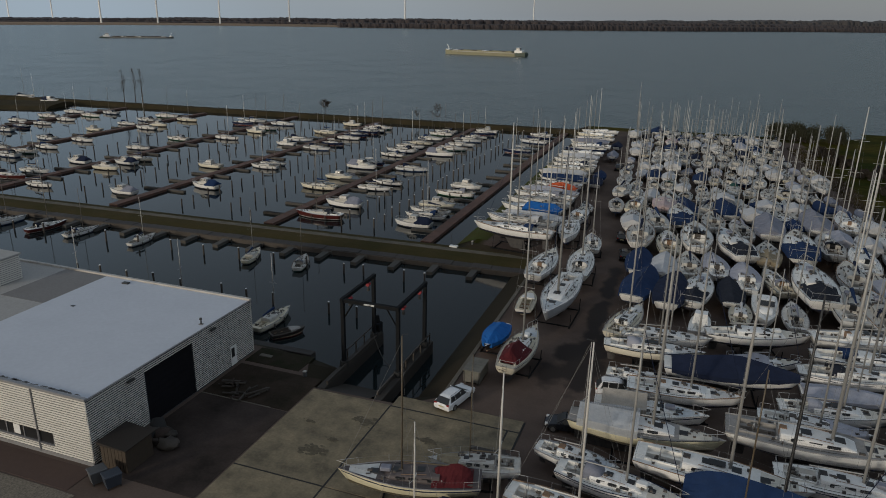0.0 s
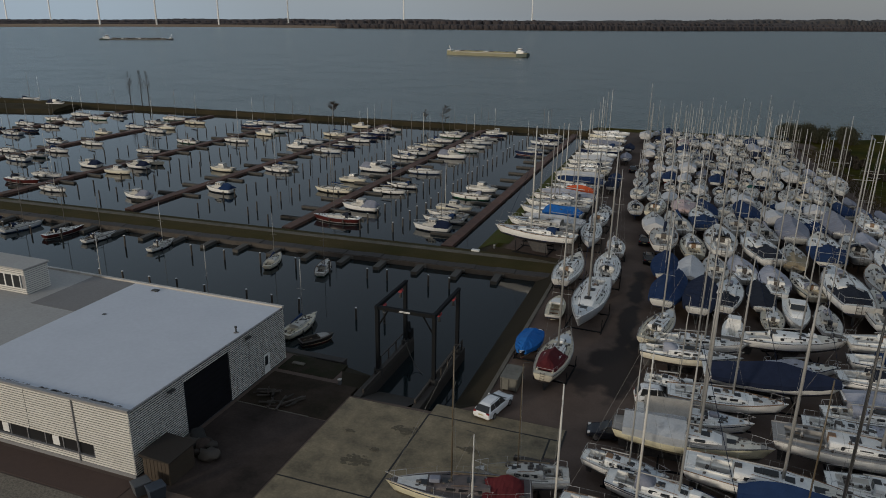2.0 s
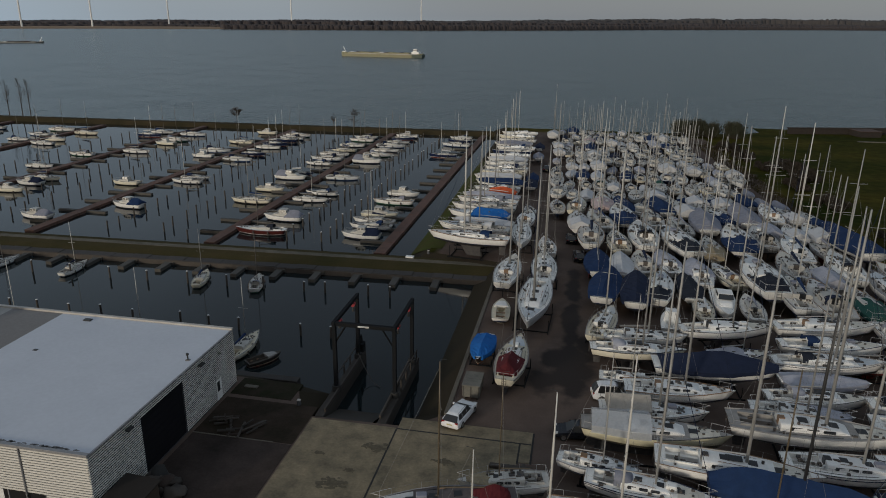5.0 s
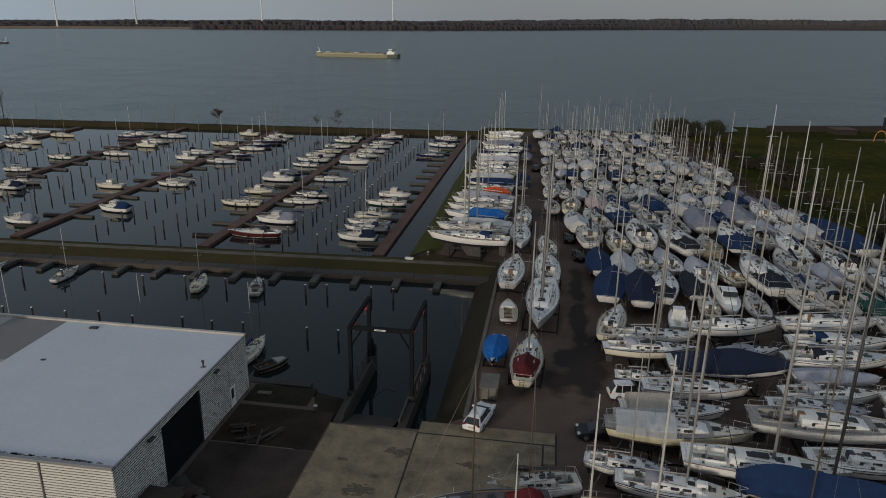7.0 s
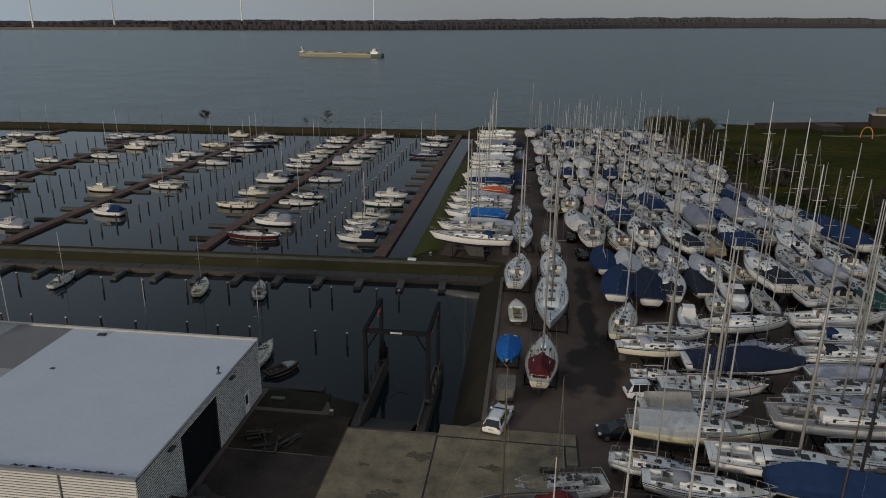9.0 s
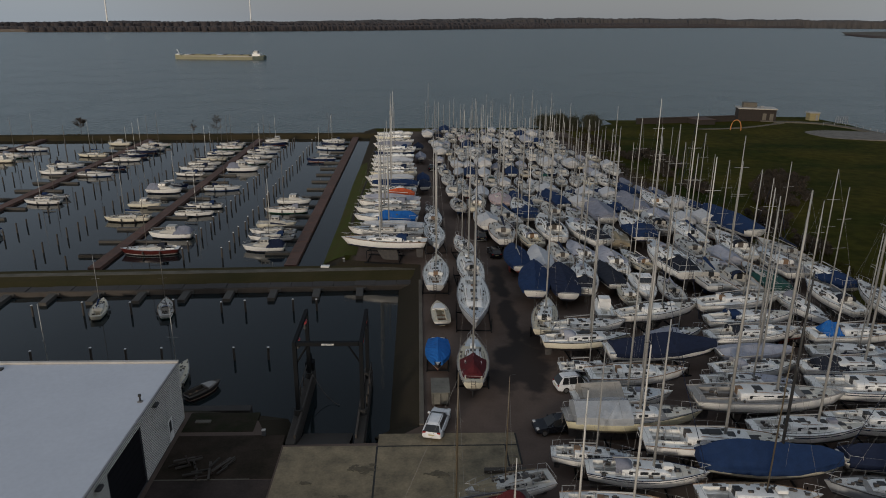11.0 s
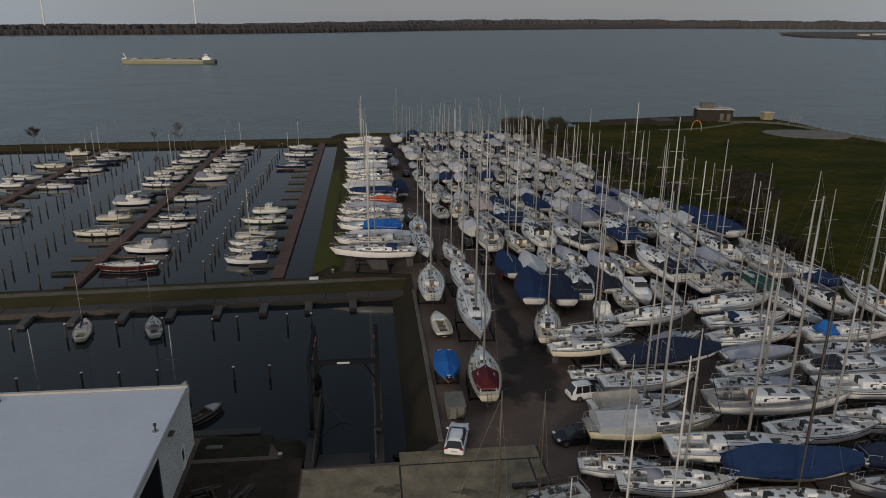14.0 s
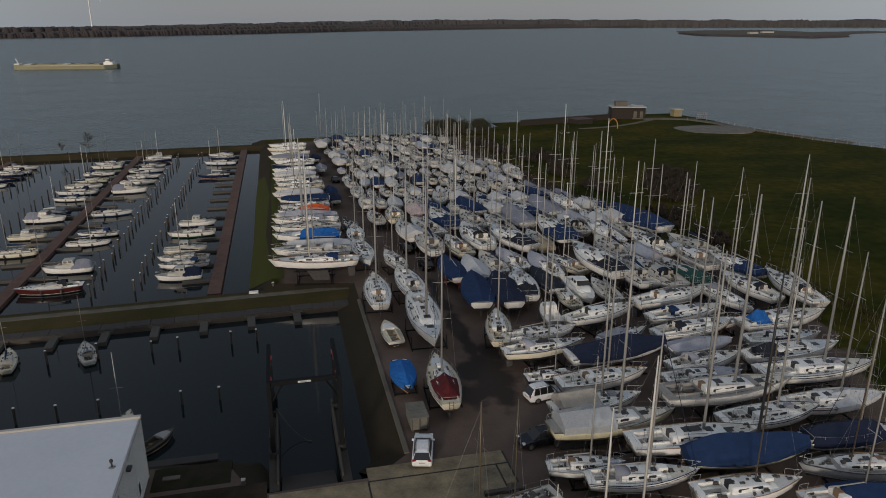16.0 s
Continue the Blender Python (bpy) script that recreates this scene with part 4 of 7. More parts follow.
def cradle(x, y, heading, length, high):
    """A steel boat cradle: two bearers, cross bars and six props with pads."""
    root = thing("boat_cradle", "rusty dark steel boat cradle standing on the asphalt", "cradle", "boat cradles")
    half, w = 0.22 * length, 0.12 * length + 0.35
    for s in (1, -1):
        part("bearer", bbox(-half, s * w - 0.06, 0.0, half, s * w + 0.06, 0.14), M_GANTRY, root)
    for u in (-1, 1):
        part("cross_bar", bbox(u * half * 0.85 - 0.06, -w, 0.0, u * half * 0.85 + 0.06, w, 0.12), M_GANTRY, root)
        for s in (1, -1):
            part("prop", bar([(u * half * 0.85, s * w, 0.1), (u * half * 0.85, s * (w + 0.02), high)], 0.05, 5), M_GANTRY, root)
    root.matrix_basis = pose(x, y, 0, 0, 0, heading)
    return root


def ashore(x0, y0, x1, y1, props=True, **spec):
    """A yacht in the yard from stern (x0, y0) to bow (x1, y1)."""
    length = math.hypot(x1 - x0, y1 - y0)
    turn = math.degrees(math.atan2(y1 - y0, x1 - x0))
    ob = yacht(length, **spec)
    ob.matrix_basis = pose((x0 + x1) / 2, (y0 + y1) / 2, 0.0, 0, 0, turn)
    if props:
        cradle((x0 + x1) / 2, (y0 + y1) / 2, turn, length, 0.12 * length * 0.85 + 0.15 + spec.get("lift", 0.0))
    return ob


# ---- large structure ----
from mathutils.geometry import tessellate_polygon

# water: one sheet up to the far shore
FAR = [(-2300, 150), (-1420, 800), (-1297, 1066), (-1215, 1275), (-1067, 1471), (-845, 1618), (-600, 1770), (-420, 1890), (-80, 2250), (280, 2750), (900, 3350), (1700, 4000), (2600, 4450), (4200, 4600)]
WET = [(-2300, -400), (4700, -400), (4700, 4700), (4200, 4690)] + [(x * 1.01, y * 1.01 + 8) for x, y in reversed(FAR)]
bm = bmesh.new()
sheet = [bm.verts.new((x, y, WATER)) for x, y in WET]
for tri in tessellate_polygon([[Vector((x, y, 0)) for x, y in WET]]):
    bm.faces.new([sheet[k] for k in tri])
bmesh.ops.recalc_face_normals(bm, faces=bm.faces)
if sum(face.normal.z for face in bm.faces) < 0:
    bmesh.ops.reverse_faces(bm, faces=bm.faces)
structure("water", bm, M_WATER, "dark grey-blue lake and harbour water, rippled outside the breakwater", "water")
bm = bmesh.new()
bed = [bm.verts.new((x, y, -6)) for x, y in WET]
for tri in tessellate_polygon([[Vector((x, y, 0)) for x, y in WET]]):
    bm.faces.new([bed[k] for k in tri])
structure("lake_bed", bm, M_STONE_BANK, "muddy lake bed under the water", "ground")

# the yard, lane and field, with banks sloping into the water
SHORE = [(-420, -300), (420, -300), (300, -40), (226, 60), (190, 125), (168, 176), (157, 197), (151, 219), (151, 252), (147, 272), (122, 273),
         (80, 262), (58, 246), (38, 241), (-20, 238), (-17.6, 224), (-17.2, 102.6), (-5.3, 100.2), (-5.3, 56.0), (-8.6, 53.2), (-18.6, 53.0), (-20.5, 57.0), (-27.0, 58.6), (-420, 58.6)]


def bank(points, width, low):
    """The shore polygon and, outside it, the foot of its bank."""
    foot = []
    n = len(points)
    for i in range(n):
        a, p, b = Vector(points[i - 1]), Vector(points[i]), Vector(points[(i + 1) % n])
        d0, d1 = (p - a).normalized(), (b - p).normalized()
        o = (Vector((d0.y, -d0.x)) + Vector((d1.y, -d1.x))).normalized()
        k = 1 / max(0.5, o.dot(Vector((d1.y, -d1.x))))
        foot.append((p.x + o.x * width * k, p.y + o.y * width * k, low))
    return foot


bm = bmesh.new()
top = [bm.verts.new((x, y, 0)) for x, y in SHORE]
for tri in tessellate_polygon([[Vector((x, y, 0)) for x, y in SHORE]]):
    bm.faces.new([top[i] for i in tri])
structure("ground", bm, M_GROUND, "dark asphalt boatyard ground with wet stains, grass field beside it", "ground")
bm = bmesh.new()
top = [bm.verts.new((x, y, 0)) for x, y in SHORE]
foot = [bm.verts.new(p) for p in bank(SHORE, 4.6, -2.2)]
for i in range(len(SHORE)):
    if i != 19:
        bm.faces.new([top[i], top[(i + 1) % len(SHORE)], foot[(i + 1) % len(SHORE)], foot[i]])
structure("shore_bank", bm, M_STONE_BANK, "brown stony bank sloping into the water", "bank")

# grassy rise in the field's far corner
bm = bmesh.new()
verts = {}
for i in range(26):
    for j in range(26):
        x, y = 64 + i * 3.3, 176 + j * 3.4
        e = min(1, min(i, 25 - i) / 6) * min(1, min(j, 25 - j) / 6)
        e = e * e * (3 - 2 * e)
        shore = max(0.0, min(1.0, (272 - (75 + 75 - min(x, 150)) * 0.30 - y) / 12))
        verts[i, j] = bm.verts.new((x, y, -0.05 + 0.45 * e * shore * (0.8 + 0.2 * math.sin(x * 0.11 + y * 0.05))))
for i in range(25):
    for j in range(25):
        bm.faces.new([verts[i, j], verts[i + 1, j], verts[i + 1, j + 1], verts[i, j + 1]])
structure("grass_rise", bm, M_GROUND, "low grassy rise near the lake shore", "grass", True)

# two grass dykes
mid_line = [(x, 101.5 + 0.045 * (x + 25)) for x in (-330, -260, -200, -150, -110, -80, -50, -25, -4.0)]
structure("dyke_middle", sweep(mid_line, [(1.0, -2.2), (-0.2, -0.62), (-1.2, -0.45), (-3.4, -0.42), (-5.0, -0.50), (-6.6, -0.76), (-6.65, -2.2)]), M_GRASS, "grass dyke between the two harbour basins", "dyke")
structure("dyke_path", sweep(mid_line, [(-1.8, -0.9), (-1.8, -0.415), (-3.2, -0.395), (-3.2, -0.9)]), M_PATH, "trodden pale footpath along the dyke", "path")
walkway = thing("dyke_walkway", "grey concrete plank walkway along the dyke's foot", "walkway", "", "structure")
plank = None
for k in range(50):
    x = -4.6 - 3.0 * k
    m = pose(x, 101.5 + 0.045 * (x + 25), 0, 0, 0, 2.6) @ Matrix.Translation((0, 0, 0.03 * math.sin(k * 2.7)))
    if plank is None:
        plank = part("plank", bbox(-1.48, -8.45, -2.2, 1.48, -6.67, -0.72, 0.02), M_WALKWAY, walkway)
        plank.matrix_basis = m
    else:
        again(plank, m)
structure("walkway_edge", sweep([(x, y) for x, y in mid_line if x < -20] + [(-5.0, 102.4)], [(-8.44, -2.2), (-8.44, -0.80), (-8.6, -0.80), (-8.6, -2.2)]), M_TIMBER, "dark wet timber edge along the walkway", "edging")
far_line = [(x, 230.5 + 0.07 * (x + 25)) for x in (-340, -280, -220, -170, -130, -90, -60, -30, 0.0)]
structure("dyke_far", sweep(far_line, [(3.0, -2.2), (0.9, -0.45), (-0.6, -0.15), (-2.8, -0.25), (-5.4, -2.2)]), M_DYKE_FAR, "long grass breakwater between harbour and lake", "dyke")
structure("spit", sweep([(-330, 165), (-262, 188), (-236, 199), (-214, 206)], [(9, -2.2), (5.5, -0.3), (0, 0.1), (-9, -0.4), (-14, -2.2)]), M_DYKE_FAR, "low muddy spit where the breakwater meets the shore", "land")
bm = bmesh.new()
r = random.Random(5)
for x in np.arange(-330, -14, 0.75):
    y = 230.5 + 0.07 * (x + 25) + r.uniform(0.8, 3.0)
    s = r.uniform(0.25, 0.55)
    z = lerp(y - 230.5 - 0.07 * (x + 25), [(0.9, -0.45), (3.0, -2.2)])
    m = Matrix.LocRotScale((x, y, z), Euler((r.random() * 3, r.random() * 3, 0)), (s, s * 0.8, s * 0.6))
    bmesh.ops.create_icosphere(bm, subdivisions=1, radius=1, matrix=m)
rocks = new("breakwater_stones", mesh_of("breakwater_stones", bm, M_STONE_BANK))
tagged(rocks, "rough grey stones along the breakwater's lake side", "stones", "", "stuff")

verge = bmesh.new()
loft(verge, [[(-15.4 + w, y, 0.03), (-17.1 + w, y, 0.06), (-18.9 + w, y, -0.66), (-20.9 + w, y, -1.62)] for w, y in ((0.0, 104.5), (0.15, 130), (-0.1, 160), (0.1, 190), (0.0, 223))])
structure("grass_verge", verge, M_VERGE, "green grass verge between the boats and the jetty", "grass", True)
# curb along the basin and slipway floor
structure("curb_lane", bbox(-5.6, 56.0, -0.3, -5.15, 93.5, 0.12, 0.03), M_CURB, "weathered concrete kerb along the basin's edge", "kerb")
bm = bmesh.new()
loft(bm, [[(-16.4, 53.0, 0.0), (-11.8, 53.0, 0.0)], [(-16.4, 57.4, -1.60), (-11.8, 57.4, -1.60)], [(-16.4, 72, -4.0), (-11.8, 72, -4.0)]])
structure("slipway", bm, M_WETCONC, "wet concrete slipway running into the basin", "slipway")


# concrete slabs of the wash place
def slab(x0, y0, x1, y1, z=0.05):
    return bbox(x0 + 0.06, y0 + 0.06, -0.3, x1 - 0.06, y1 - 0.06, z, 0.02)


yard_slab = thing("concrete_yard", "stained yellowish-grey concrete slabs with dark joints", "paving", "", "structure")
for x0, y0, x1, y1 in ((-17.5, 40.0, -9.3, 52.8), (-9.3, 40.0, 1.9, 52.6), (-9.3, 52.6, 3.0, 54.6), (1.9, 49.8, 3.0, 52.6), (-17.5, 24, -9.3, 40.0), (-9.3, 24, 1.9, 40.0)):
    part("slab", slab(x0, y0, x1, y1), M_CONCRETE, yard_slab)
for b in ((-9.3, 52.53, 2.9, 52.69), (-9.38, 24, -9.22, 52.53), (1.82, 49.6, 1.98, 52.53), (-17.4, 39.93, -9.38, 40.07), (2.92, 49.8, 3.08, 54.4)):
    part("drain_channel", bbox(b[0], b[1], -0.2, b[2], b[3], 0.056), M_RUBBER, yard_slab, "dark drain channel")
r = random.Random(52)
for x, y, w in ((-10.4, 49.4, 1.5), (-12.4, 43.9, 1.6), (-4.1, 48.6, 1.2), (-11.6, 45.8, 0.7), (-14.8, 47.6, 0.6)):
    dirt = bmesh.new()
    for _ in range(110):
        a, d, q = r.uniform(0, 6.28), w * abs(r.gauss(0, 0.34)), r.uniform(0.03, 0.20) * w
        ring = [(x + d * 1.2 * math.cos(a) + q * r.uniform(0.6, 1.3) * math.cos(b), y + d * 0.6 * math.sin(a) + q * 0.6 * r.uniform(0.6, 1.3) * math.sin(b)) for b in (k * math.pi / 4 for k in range(8))]
        loft(dirt, [[(u, v, 0.04) for u, v in ring], [(u, v, 0.052 + r.uniform(0.003, 0.02)) for u, v in ring]], True)
    tagged(new("dirt_patch", mesh_of("dirt_patch", dirt, M_DIRT)), "dark patch of dirt and leaves on the concrete", "dirt", "", "stuff")
structure("ground_patch", bbox(-60, 20, -0.3, -26.0, 32.4, 0.03), M_GRAVEL, "brown gravel bed before the hall", "gravel")
structure("pavement_hall", bbox(-60, 32.6, -0.3, -27.0, 35.2, 0.04), M_BRICK, "dark red brick path along the hall", "pavement")
structure("pavement_apron", bbox(-27.0, 35.3, -0.3, -17.6, 48.2, 0.024), M_APRON, "dark worn concrete apron before the hall door", "pavement")
structure("ground_yard", bbox(-27.0, 48.32, -0.3, -17.6, 54.6, 0.012), M_MUD, "dark muddy ground beside the hall", "ground")
structure("trim_apron", bbox(-27.0, 48.2, -0.3, -19.4, 48.32, 0.07, 0.02), M_CURB, "low worn kerb at the apron's end", "kerb")
structure("quay", bbox(-29.8, 60.0, -2.0, -22.0, 61.0, -0.70, 0.04), M_WALKWAY, "grey landing stage beside the hall", "quay")
structure("lawn", bbox(-27.0, 55.2, -0.3, -20.6, 58.4, 0.03), M_LAWN, "small strip of lawn by the water", "grass")


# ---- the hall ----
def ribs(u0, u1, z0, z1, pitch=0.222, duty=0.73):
    """Profiled cladding: bands running along u, proud side towards -y; the dark wall colour in the shallow gaps paints
    groove shade.
    """
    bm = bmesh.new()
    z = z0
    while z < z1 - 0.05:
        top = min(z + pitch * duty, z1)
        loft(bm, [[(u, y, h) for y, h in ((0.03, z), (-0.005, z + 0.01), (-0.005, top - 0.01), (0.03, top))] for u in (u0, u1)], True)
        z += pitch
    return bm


hall = thing("boat_hall", "low industrial hall with ribbed light-grey cladding and flat pale roof", "building")
HX0, HX1, HY0, HY1, HZ = -62.0, -27.3, 35.6, 57.4, 5.85
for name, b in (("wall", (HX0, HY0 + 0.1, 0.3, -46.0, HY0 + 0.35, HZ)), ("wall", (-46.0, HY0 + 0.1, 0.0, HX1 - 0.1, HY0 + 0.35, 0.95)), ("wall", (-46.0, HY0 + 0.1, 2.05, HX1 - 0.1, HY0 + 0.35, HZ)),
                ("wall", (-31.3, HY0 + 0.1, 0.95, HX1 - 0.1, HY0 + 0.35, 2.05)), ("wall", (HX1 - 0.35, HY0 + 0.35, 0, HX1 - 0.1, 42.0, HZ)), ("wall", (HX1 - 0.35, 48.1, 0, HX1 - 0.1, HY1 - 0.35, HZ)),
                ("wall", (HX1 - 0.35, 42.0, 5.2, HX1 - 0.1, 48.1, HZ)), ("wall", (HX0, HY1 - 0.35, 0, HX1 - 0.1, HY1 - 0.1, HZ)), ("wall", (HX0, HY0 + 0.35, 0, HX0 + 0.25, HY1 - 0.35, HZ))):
    part(name, bbox(*b), M_GROOVE_SHADE, hall)
part("hall_floor", bbox(HX0, HY0 + 0.3, -0.2, HX1 - 0.1, HY1 - 0.3, 0.02), M_INSIDE, hall)
part("plinth", bbox(HX0, HY0 - 0.02, -0.2, HX1, HY0 + 0.1, 0.3), M_TRIM, hall)
for u0, u1, z0, z1 in ((-43.4, -38.0, 2.08, HZ), (-43.4, -38.0, 0.3, 0.95), (-37.94, -32.9, 2.08, HZ), (-37.94, -32.9, 0.3, 0.95), (-32.84, -31.25, 2.08, HZ), (-32.84, -31.25, 0.3, 0.95), (-31.25, HX1, 0.3, HZ), (-46.0, -43.46, 2.08, HZ), (-46.0, -43.46, 0.3, 0.95), (-62, -46.06, 0.3, HZ)):
    part("cladding_panel", ribs(u0, u1, z0, z1), M_CLAD_WARM, hall).matrix_basis = Matrix.Translation((0, HY0 + 0.06, 0))
# narrower bands: more dark backing puts the east wall's shade into the cladding
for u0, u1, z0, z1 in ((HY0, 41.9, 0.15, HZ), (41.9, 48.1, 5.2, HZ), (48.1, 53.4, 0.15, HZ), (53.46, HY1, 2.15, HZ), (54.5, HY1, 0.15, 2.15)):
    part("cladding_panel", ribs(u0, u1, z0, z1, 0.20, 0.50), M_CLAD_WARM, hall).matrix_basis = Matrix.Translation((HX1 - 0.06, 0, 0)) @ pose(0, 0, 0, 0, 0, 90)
part("cladding_panel", ribs(-HX1, -HX0, 0.15, HZ), M_CLAD_WARM, hall).matrix_basis = Matrix.Translation((0, HY1 - 0.06, 0)) @ pose(0, 0, 0, 0, 0, 180)
for b in ((HX0, HY0 - 0.04, HZ, HX1 + 0.04, HY0 + 0.30, HZ + 0.22), (HX1 - 0.12, HY0 + 0.30, HZ, HX1 + 0.04, HY1 - 0.3, HZ + 0.10), (HX0, HY1 - 0.30, HZ, HX1 + 0.04, HY1 + 0.04, HZ + 0.26)):
    part("roof_edge", bbox(*b, 0.02), M_TRIM if b[5] < HZ + 0.24 else M_PARAPET, hall)
part("roof", bbox(HX0, HY0 + 0.3, HZ - 0.25, HX1 - 0.12, HY1 - 0.3, HZ + 0.05), M_ROOF_OLD, hall, "old grey roof membrane")
part("roof_sheet", bbox(-46.1, HY0 + 0.32, HZ + 0.05, HX1 - 0.14, HY1 - 1.5, HZ + 0.075), M_ROOF, hall, "pale new roof membrane")
part("roof_sheet", bbox(-52.0, 48.7, HZ + 0.05, -46.1, HY1 - 0.32, HZ + 0.07), M_ROOF_DARK, hall, "dark bitumen roof strip")
part("roof_sheet", bbox(-46.1, HY1 - 1.5, HZ + 0.05, HX1 - 0.14, HY1 - 0.32, HZ + 0.07), M_ROOF, hall)
for x, y in ((-28.15, 50.5),):
    p = part("roof_vent", bar([(x, y, HZ), (x, y, HZ + 0.55), (x, y, HZ + 0.56), (x, y, HZ + 0.72)], [0.07, 0.07, 0.14, 0.12], 10), M_MASTDARK, hall)
    part("vent_flange", bar([(x, y, HZ + 0.05), (x, y, HZ + 0.12)], [0.3, 0.16], 12), M_ROOF_DARK, p)
part("roof_drain", bbox(-43.0, 49.1, HZ + 0.07, -42.6, 49.4, HZ + 0.11), M_MASTDARK, hall)
part("roof_drain", bbox(-42.9, 55.9, HZ + 0.05, -42.1, 56.4, HZ + 0.2, 0.03), M_MASTDARK, hall)
for y in (40.2, 50.9):
    lamp = part("wall_lamp", bbox(HX1 + 0.0, y - 0.35, HZ - 0.55, HX1 + 0.35, y + 0.35, HZ - 0.38, 0.03), M_MASTDARK, hall)
gate = part("roller_door", bbox(HX1 - 0.30, 42.0, 0.02, HX1 - 0.22, 48.1, 5.2), M_SHUTTER, hall, "dark closed roller door")
for k in range(1, 9):
    part("door_rib", bbox(HX1 - 0.22, 42.05, 0.58 * k - 0.03, HX1 - 0.19, 48.05, 0.58 * k + 0.03), M_SHUTTER, gate)
door = part("door", bbox(HX1 - 0.12, 53.5, 0.1, HX1 - 0.04, 54.48, 2.15, 0.01), M_WHITE, hall, "white side door with a dark pane")
part("door_pane", bbox(HX1 - 0.05, 53.62, 1.0, HX1 - 0.02, 54.1, 2.0), M_GLASS, door)
part("door_handle", bbox(HX1 - 0.04, 54.2, 1.0, HX1 + 0.02, 54.35, 1.05), M_STEEL, door)
wf = part("window", bbox(-46.0, HY0 + 0.16, 0.95, -31.3, HY0 + 0.22, 2.05), M_GLASS, hall, "dark strip window in the south wall")
for x in (-46.0, -44.1, -42.2, -40.3, -38.4, -36.5, -34.6, -33.0, -31.38):
    part("window_bar", bbox(x, HY0 + 0.1, 0.95, x + 0.08, HY0 + 0.2, 2.05), M_TRIM, wf)
part("window_sill", bbox(-46.0, HY0 - 0.02, 0.90, -31.3, HY0 + 0.2, 0.97), M_TRIM, wf)
for x in (-41.2, -35.7):
    part("blind", bbox(x, HY0 + 0.12, 1.1, x + 0.7, HY0 + 0.15, 1.98), M_CABIN, wf)
moss = bmesh.new()
r = random.Random(41)
for _ in range(46):
    x, w = r.uniform(-46, -28.4), r.uniform(0.08, 0.30)
    ring = [(x + w * r.uniform(0.7, 1.3) * math.cos(a), HY0 + 0.55 + r.gauss(0, 0.12) * 0.5 + 0.4 * w * math.sin(a)) for a in (k * math.pi / 4 for k in range(8))]
    loft(moss, [[(u, v, HZ + 0.06) for u, v in ring], [(u, v, HZ + 0.085) for u, v in ring]], True)
tagged(part("roof_moss", moss, M_ROOF_DARK, hall), kind="stuff")
part("downpipe", bar([(-32.87, HY0 - 0.02, 0.1), (-32.87, HY0 - 0.02, HZ)], 0.05, 6), M_TRIM, hall)
tower = part("roof_house", bbox(-62, 50.3, HZ, -54.2, 53.2, HZ + 2.8), M_TRIM, hall, "small clad roof house with a row of windows")
for z0, z1 in ((HZ + 0.1, HZ + 2.8),):
    part("cladding_panel", ribs(50.25, 53.2, z0, z1), M_CLAD_WARM, tower).matrix_basis = Matrix.Translation((-54.12, 0, 0)) @ pose(0, 0, 0, 0, 0, 90)
part("roof_cap", bbox(-62, 50.1, HZ + 2.8, -54.0, 53.4, HZ + 2.98, 0.02), M_ROOF_OLD, tower)
part("cladding_panel", ribs(-62, -54.2, HZ + 0.1, HZ + 0.7), M_CLAD_WARM, tower).matrix_basis = Matrix.Translation((0, 50.24, 0))
part("cladding_panel", ribs(-62, -54.2, HZ + 2.2, HZ + 2.8), M_CLAD_WARM, tower).matrix_basis = Matrix.Translation((0, 50.24, 0))
for i in range(6):
    x = -61.4 + i * 1.12
    p = part("window", bbox(x, 50.2, HZ + 0.75, x + 0.96, 50.28, HZ + 2.15), M_GLASS, tower)
    for xa, xb, za, zb in ((x - 0.08, x, 0.7, 2.2), (x + 0.96, x + 1.04, 0.7, 2.2), (x, x + 0.96, 0.7, 0.75), (x, x + 0.96, 2.15, 2.2)):
        part("window_frame", bbox(xa, 50.16, HZ + za, xb, 50.27, HZ + zb), M_WHITE, p)

# ---- boat lift ----
lift = thing("boat_lift", "black steel boat hoist frame over the slipway with red sling drums", "boat hoist")
GX0, GX1, GY0, GY1, GZ = -17.0, -10.95, 58.2, 65.4, 7.1
for x in (GX0, GX1):
    for y in (GY0, GY1):
        part("post", bbox(x - 0.19, y - 0.19, -2.0, x + 0.19, y + 0.19, GZ, 0.03), M_GANTRY, lift)
        part("foot_fender", bar([(x, y, -0.2), (x, y, 0.5)], [0.48, 0.42], 10), M_RUBBER, lift)
    part("beam", bbox(x - 0.18, GY0 - 0.3, GZ, x + 0.18, GY1 + 0.3, GZ + 0.38, 0.03), M_GANTRY, lift)
    s = 1 if x == GX0 else -1
    part("brace", bar([(x + s * 1.2, GY0, GZ), (x, GY0, GZ - 2.0)], 0.09, 4), M_GANTRY, lift)
    for y in (GY0 + 1.5, GY1 - 1.4):
        drum = part("sling_drum", bar([(x + s * 0.05, y - 0.22, GZ - 0.24), (x + s * 0.05, y + 0.22, GZ - 0.24)], 0.23, 12), M_RED, lift, "red sling drum")
        part("hook_block", bar([(x + s * 0.05, y, GZ - 0.46), (x + s * 0.05, y, GZ - 1.0)], [0.08, 0.18], 8), M_MASTDARK, drum)
part("cross_beam", bbox(GX0 + 0.2, GY0 - 0.2, GZ - 0.05, GX1 - 0.2, GY0 + 0.2, GZ + 0.34, 0.03), M_GANTRY, lift)
sign = part("load_sign", bbox(-14.5, GY0 - 0.30, GZ + 0.10, -13.4, GY0 - 0.245, GZ + 0.24), M_WHITE, lift, "white load plate with unreadable writing")
